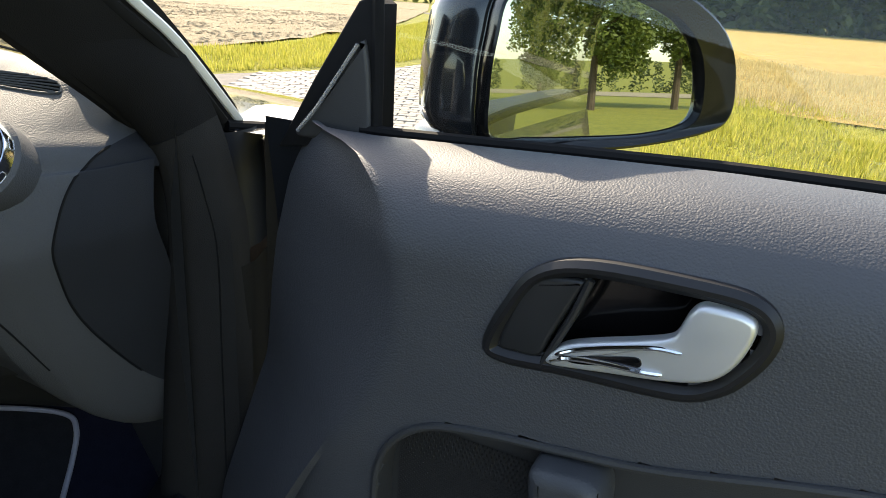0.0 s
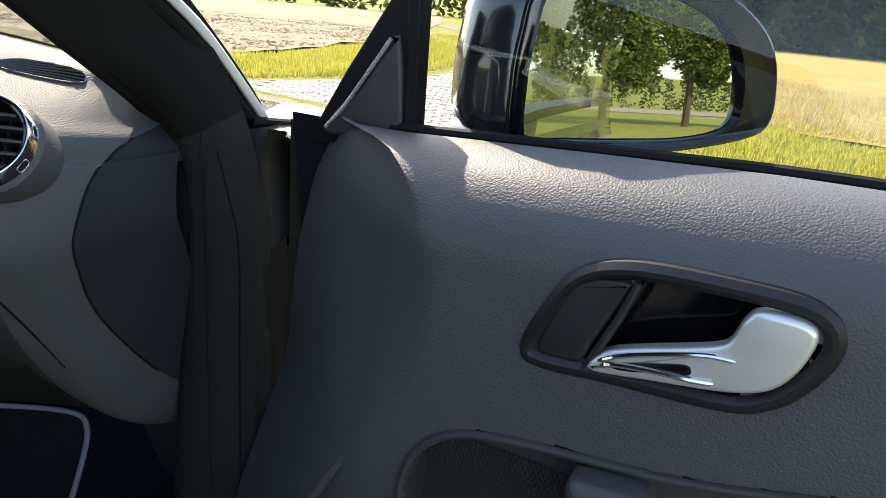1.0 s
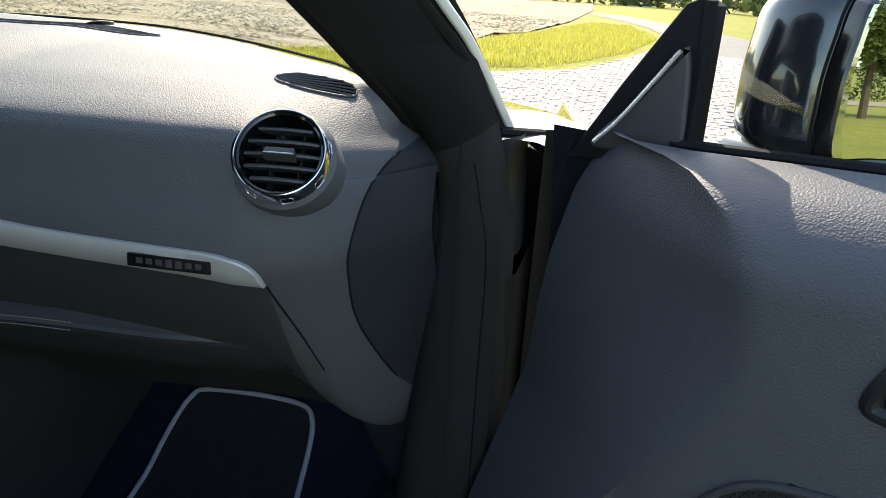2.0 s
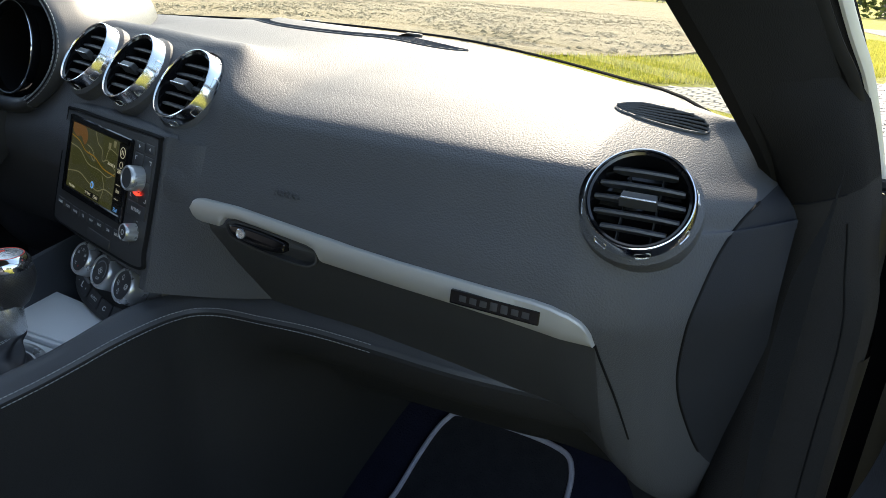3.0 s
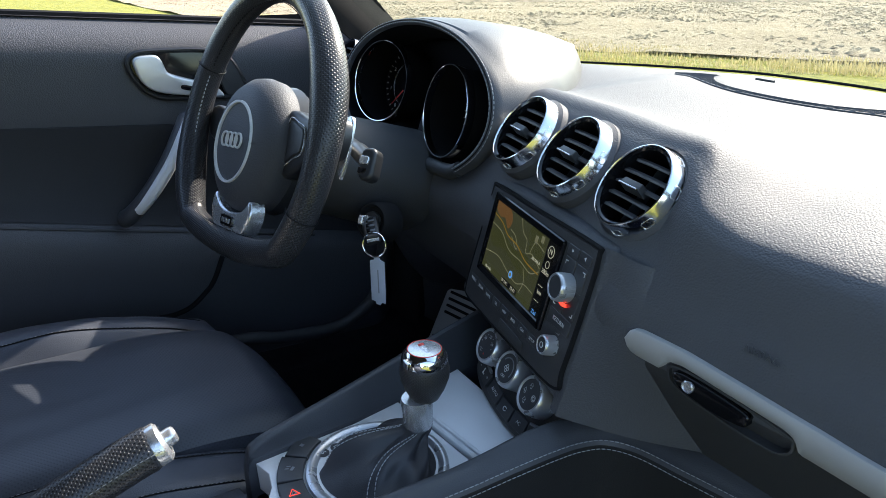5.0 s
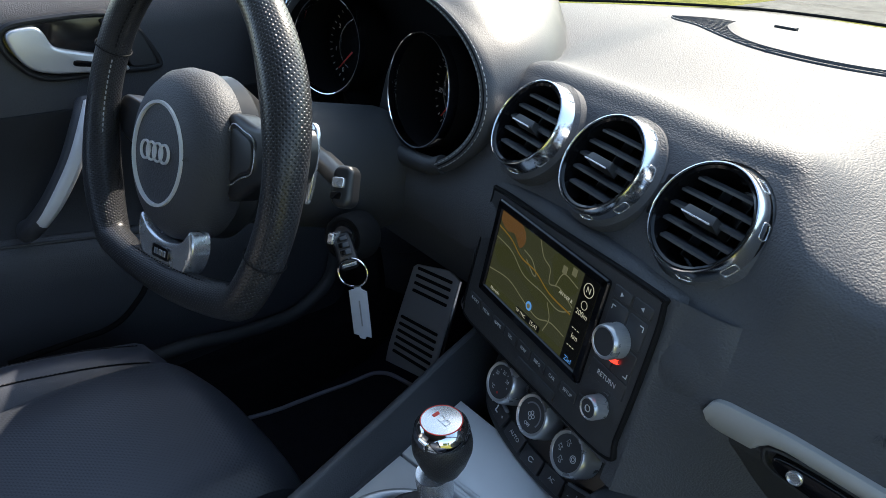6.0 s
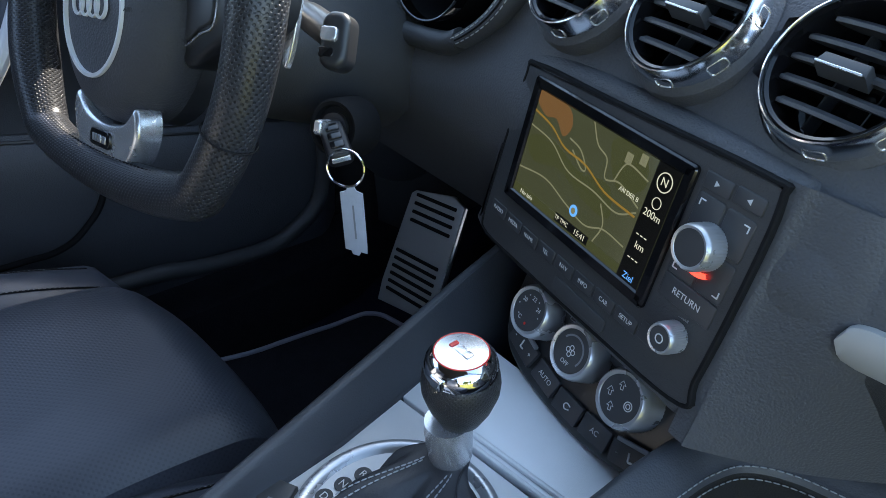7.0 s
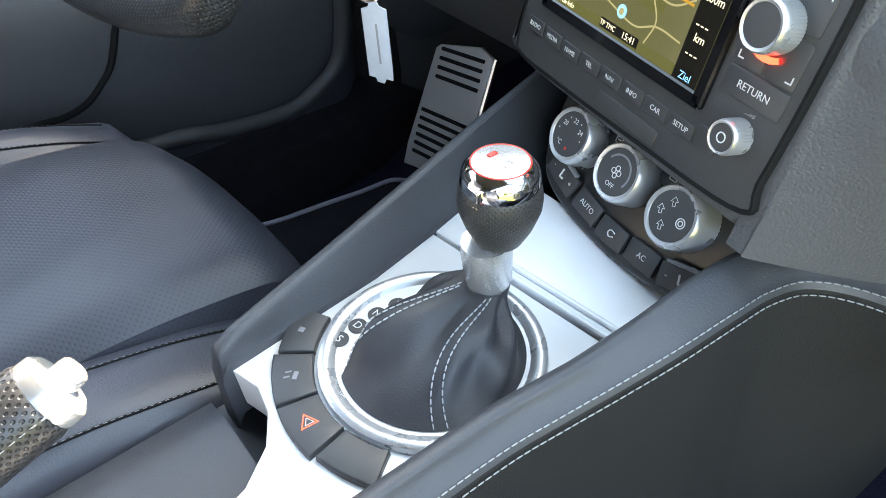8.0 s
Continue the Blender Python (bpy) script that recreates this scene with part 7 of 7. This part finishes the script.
def quad_frame(tl, tr, bl):
    """A pose whose x runs from tl to tr, y from bl to tl."""
    tl, tr, bl = Vector(tl), Vector(tr), Vector(bl)
    x = (tr - tl).normalized()
    z = x.cross((tl - bl)).normalized()
    y = z.cross(x)
    return Matrix((x, y, z)).transposed().to_4x4()


PED = Matrix.Translation((-0.452, 0.378, 0.472)) @ quad_frame((-0.446, 0.42, 0.564), (-0.391, 0.42, 0.572), (-0.508, 0.33, 0.369))
pedal = thing("pedal", "ribbed aluminium pedal plate with black rubber bars", "pedal", m=PED)
part("plate", slab([tuple(q) for q in [(-0.058, 0.056), (-0.050, 0.062), (0.034, 0.074), (0.063, 0.064), (0.056, -0.112), (-0.072, -0.122), (-0.074, -0.09)]], 0.006, 0.0025), STRIP, pedal, "satin aluminium pedal plate")
for k in range(6):
    if k < 4:
        part("rubber_bar", moved(box(0.092, 0.0052, 0.003, 0.0014), pose(0.003, 0.057 - 0.0130 * k, 0.0008)), RUBBER, pedal)
    part("rubber_bar", moved(box(0.102, 0.0052, 0.003, 0.0014), pose(-0.006, -0.034 - 0.0125 * k, 0.0008)), RUBBER, pedal)
part("pedal_edge", tube([(0.066, 0.064, -0.004), (0.059, -0.112, -0.004)], 0.004, 8), CHROME, pedal, "bright pedal edge")


def toe(y):
    """Height of the carpet on the footwell floor and toe board."""
    keys = [(-1.4, 0.255), (0.28, 0.258), (0.36, 0.268), (0.43, 0.300), (0.54, 0.395), (0.64, 0.50), (0.74, 0.64)]
    for (a, p), (b, q) in zip(keys, keys[1:]):
        if y <= b:
            return p + (q - p) * (y - a) / (b - a)
    return keys[-1][1]


def mat_thing(name, outline, label, lift=0.010):
    """A carpet mat on the floor with a piped edge."""
    m = thing(name, label, "floor mat", "floor mats")
    pts = smooth2(outline, 64)
    cx, cy = sum(p[0] for p in pts) / 64, sum(p[1] for p in pts) / 64
    rows = [[(cx + (x - cx) * k, cy + (y - cy) * k, toe(cy + (y - cy) * k) + lift) for x, y in pts] for k in (0.02, 0.2, 0.4, 0.55, 0.7, 0.8, 0.9, 1.0)]
    rows.append([(x, y, toe(y)) for x, y in pts])
    part("carpet", grid(rows, closed=True), CARPET, m, "black mat carpet")
    part("piping", tube([(x, y, toe(y) + lift + 0.001) for x, y in pts], 0.0042, 8, closed=True), PIPING, m, "grey piped edge")
    return m


mat_thing("floor_mat", [(0.245, -0.02), (0.250, 0.30), (0.257, 0.42), (0.268, 0.490), (0.282, 0.524), (0.304, 0.536), (0.400, 0.541), (0.470, 0.538), (0.492, 0.522), (0.500, 0.490), (0.504, 0.43), (0.515, 0.30), (0.52, -0.02)], "black passenger floor mat with grey piped edge")
mat_thing("floor_mat", [(-0.25, -0.05), (-0.27, 0.30), (-0.36, 0.372), (-0.50, 0.362), (-0.555, 0.345), (-0.575, 0.30), (-0.60, 0.16), (-0.62, -0.05)], "black driver's floor mat with grey piped edge", 0.016)


# ---- trees, woods, house, grass ----
def leaf_cloud(bm, centre, radii, count, size, rng, squash=0.75):
    """Many small bent leaves spread through an uneven cloud."""
    cx, cy, cz = centre
    for _ in range(count):
        d = Vector((rng.gauss(0, 1), rng.gauss(0, 1), rng.gauss(0, 1))).normalized()
        lump = 0.72 + 0.45 * noise.noise(d * 2.3 + Vector((cx, cy, cz)))
        r = (0.45 + 0.55 * rng.random() ** 0.4) * lump
        p = Vector((cx + d.x * radii[0] * r, cy + d.y * radii[1] * r, cz + d.z * radii[2] * r))
        a = Vector((rng.gauss(0, 1), rng.gauss(0, 1), rng.gauss(0, 0.6))).normalized() * size * rng.uniform(0.6, 1.3)
        b = a.cross(Vector((rng.gauss(0, 1), rng.gauss(0, 1), rng.gauss(0, 1)))).normalized() * size * 0.5
        vs = [bm.verts.new(p - a), bm.verts.new(p + b), bm.verts.new(p + a), bm.verts.new(p - b)]
        bm.faces.new(vs)


def tree(x, y, height, crown, seed, label, leaves=2600, leaf=0.07, start=0.28):
    rng = random.Random(seed)
    z0 = level(x, y)
    t = thing("tree", label, "tree", m=pose(x, y, z0))
    path = curve([(0, 0, -0.1), (0.05 * rng.uniform(-1, 1), 0.05, height * 0.3), (0.12 * rng.uniform(-1, 1), 0.1 * rng.uniform(-1, 1), height * 0.65), (0, 0, height * 0.92)], 14)
    trunk = tube(path, [0.035 * height * 0.5 * (1 - 0.8 * k / 13) + 0.01 for k in range(14)], 9)
    part("trunk", trunk, BARK, t)
    cr = bmesh.new()
    for k in range(11):
        f = start + (0.95 - start) * k / 10
        a = k * 2.4 + rng.uniform(-0.4, 0.4)
        reach = crown * (0.55 + 0.5 * math.sin(math.pi * (k + 1.2) / 12)) * rng.uniform(0.7, 1.1)
        base = Vector((0, 0, height * f))
        tip = base + Vector((math.cos(a) * reach, math.sin(a) * reach, reach * 0.35))
        part("limb", tube([base, base.lerp(tip, 0.5) + Vector((0, 0, 0.06 * reach)), tip], [0.05 * height * 0.16 * (1 - 0.5 * f), 0.02 * height * 0.2, 0.008], 6), BARK, t)
        leaf_cloud(cr, base.lerp(tip, 0.62), (reach * 0.80, reach * 0.80, reach * 0.72), leaves // 11, leaf, rng)
    leaf_cloud(cr, (0, 0, height * 0.85), (crown * 0.5, crown * 0.5, height * 0.16), leaves // 6, leaf, rng)
    part("crown", cr, LEAF, t, smooth=False)
    return t


# the trees that the door mirror shows, off to the side
tree(28.0, -13.1, 8.6, 2.7, 3, "green roadside tree with a slender trunk", 26000, 0.11, 0.24)
tree(22.4, -13.4, 8.0, 2.6, 5, "leafy green roadside tree near the verge", 28000, 0.10, 0.22)
tree(33.5, -24.0, 6.5, 1.9, 8, "smaller leafy tree farther along the verge", 10000, 0.11, 0.14)
tree(30.0, -8.5, 9.0, 2.6, 11, "leafy green tree at the far field", 16000, 0.12, 0.24)


def wood(name, spots, seed, label, size, leaf, mat=FAR_LEAF, per=150):
    """A far belt of trees: uneven clumps of leaves on short trunks, as one mass."""
    rng = random.Random(seed)
    bm = bmesh.new()
    for x, y, h in spots:
        z = level(x, y)
        for k in range(5):
            f = 0.12 + 0.76 * k / 4
            w = size * h * (0.34 - 0.20 * f) * rng.uniform(0.8, 1.25)
            leaf_cloud(bm, (x + rng.uniform(-1, 1) * h * 0.12, y + rng.uniform(-1, 1) * h * 0.12, z + h * f), (w, w, h * 0.17), per // 5, leaf * h, rng)
    ob = part(name, bm, mat, smooth=False)
    return tagged(ob, label, "woods", kind="stuff")


rng = random.Random(20)
spots = [(13 + 1.55 * k + rng.uniform(-1, 1), 74 - 0.16 * k + rng.uniform(-2.5, 2.5), rng.uniform(8.5, 14)) for k in range(52)]
wood("forest", spots + [(x + 2, y + 6, h * 1.25) for x, y, h in spots], 21, "dark green forest edge behind the stubble field", 1.0, 0.055, per=420)
spots = [(2 + 4.2 * k + rng.uniform(-2, 2), 112 + rng.uniform(-5, 5), rng.uniform(4, 8)) for k in range(11)]
wood("hedge", spots, 22, "green bushes and trees along the meadow", 1.2, 0.06, per=420)
spots = [(-70 + 3.0 * k + rng.uniform(-1, 1), 95 + rng.uniform(-4, 4), rng.uniform(6, 12)) for k in range(28)]
wood("forest", spots, 23, "far wood behind the ploughed field", 1.1, 0.06, per=300)
spots = [(166 * math.cos(radians(-4 - 1.15 * k)) + rng.uniform(-2, 2), 166 * math.sin(radians(-4 - 1.15 * k)) + rng.uniform(-2, 2), rng.uniform(5, 8.5)) for k in range(38)]
wood("forest", spots, 24, "far wood behind the harvested field", 1.1, 0.06, per=220)

# Distance haze is mixed into the hills' blue-grey base colour.
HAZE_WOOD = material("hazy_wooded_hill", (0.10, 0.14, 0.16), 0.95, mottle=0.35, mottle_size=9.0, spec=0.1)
hill = []
for k in range(61):
    a = radians(60 + 100 * k / 60)
    r = 480
    top = 34 + 16 * math.sin(k * 0.31) + 9 * math.sin(k * 0.83 + 1) + 2.0 * noise.noise(Vector((k * 1.7, 0, 3)))
    hill.append([(r * math.cos(a), r * math.sin(a), -8), ((r + 60) * math.cos(a), (r + 60) * math.sin(a), top * 0.6), ((r + 160) * math.cos(a), (r + 160) * math.sin(a), top), ((r + 400) * math.cos(a), (r + 400) * math.sin(a), top * 0.8)])
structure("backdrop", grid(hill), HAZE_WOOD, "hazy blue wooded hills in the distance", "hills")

house = thing("house", "small far house with a dark roof among bushes", "house", m=pose(2.5, 104.0, -1.9, 0, 0, 25))
part("wall", moved(box(4.2, 3.2, 2.4, 0.02), pose(0, 0, 1.2)), material("dark_timber", (0.08, 0.065, 0.05), 0.9, mottle=0.2, mottle_size=0.4), house)
part("roof", grid([[(x, -2.0, 2.3), (x, 0, 3.7), (x, 2.0, 2.3)] for x in (-2.5, 2.5)]), material("grey_roof", (0.30, 0.29, 0.29), 0.8, mottle=0.2, mottle_size=0.3), house)


def blades(name, region, count, height, mat, label, seed, lean=0.35, width=0.006):
    """A field of single grass blades over the land inside a region."""
    rng = random.Random(seed)
    bm = bmesh.new()
    xs, ys = [p[0] for p in region], [p[1] for p in region]
    made = 0
    while made < count:
        x, y = rng.uniform(min(xs), max(xs)), rng.uniform(min(ys), max(ys))
        if not inside(x, y, region):
            continue
        made += 1
        h = height * rng.uniform(0.45, 1.2) * (0.75 + 0.5 * noise.noise(Vector((x * 0.9, y * 0.9, 0))))
        a = rng.uniform(0, 6.28)
        d = Vector((math.cos(a), math.sin(a), 0))
        s = Vector((-d.y, d.x, 0)) * width * rng.uniform(0.6, 1.5)
        p = Vector((x, y, level(x, y)))
        bend = d * h * rng.uniform(0.1, lean)
        v = [bm.verts.new(p - s), bm.verts.new(p + s), bm.verts.new(p + bend * 0.4 + s * 0.7 + Vector((0, 0, h * 0.6))), bm.verts.new(p + bend * 0.4 - s * 0.7 + Vector((0, 0, h * 0.6))), bm.verts.new(p + bend + Vector((0, 0, h)))]
        bm.faces.new((v[0], v[1], v[2], v[3]))
        bm.faces.new((v[3], v[2], v[4]))
    return tagged(part(name, bm, mat, smooth=False), label, "grass", kind="stuff")


blades("grass", [(-3.7, 8.3), (-2.4, 6.5), (-1.2, 7.8), (0.2, 9.3), (1.1, 12), (1.8, 17), (1.2, 24), (0.0, 24), (-0.8, 16), (-1.7, 10.7), (-3.2, 8.7)], 34000, 0.11, BLADE, "bright green and yellow verge grass", 31, width=0.006)
blades("grass", [(-14, 1.6), (-7, 4.2), (-3.3, 7.3), (-3.6, 8.6), (-7, 6.7), (-14, 4.8)], 18000, 0.09, STRAW, "thin dry grass along the ploughed field", 34, width=0.005)
blades("grass", [(2.3, 4.2), (3.6, 2.5), (6.5, 2.5), (6.5, 6.0), (4.6, 8.0), (3.2, 8.0)], 32000, 0.10, BLADE, "bright green verge grass beside the field", 32, width=0.005)
blades("dry_grass", [(3.4, 8.0), (4.8, 7.0), (7.5, 4.5), (11.0, 5.5), (10.0, 11.0), (6.0, 16.0), (4.2, 13.0)], 34000, 0.15, STRAW, "dry straw-coloured grass at the field's edge", 33, width=0.006)


def clods(name, region, count, size, mat, label, seed):
    """Loose lumps of soil over the land inside a region."""
    rng = random.Random(seed)
    bm = bmesh.new()
    xs, ys = [p[0] for p in region], [p[1] for p in region]
    made = 0
    while made < count:
        x, y = rng.uniform(min(xs), max(xs)), rng.uniform(min(ys), max(ys))
        if not inside(x, y, region):
            continue
        made += 1
        r = size * rng.uniform(0.35, 1.0) ** 2
        c = Vector((x, y, level(x, y) + 0.03 + r * 0.10))
        top = [bm.verts.new(c + Vector((r * math.cos(a) * rng.uniform(0.6, 1.2), r * math.sin(a) * rng.uniform(0.6, 1.2), rng.uniform(-0.3, 0.05) * r))) for a in (0.2, 1.4, 2.7, 3.9, 5.2)]
        tip = bm.verts.new(c + Vector((rng.uniform(-0.3, 0.3) * r, rng.uniform(-0.3, 0.3) * r, r * rng.uniform(0.15, 0.42))))
        for a, b in zip(top, top[1:] + top[:1]):
            bm.faces.new((a, b, tip))
    return tagged(part(name, bm, mat, smooth=False), label, "soil", kind="stuff")


clods("soil_clods", [(-22, 3.6), (-14, 4.4), (-7, 6.4), (-3.4, 9.0), (-2.0, 11), (-1.1, 16), (-0.8, 26), (-16, 30), (-30, 16)], 24000, 0.075, SOIL, "dry brown clods of ploughed soil", 41)
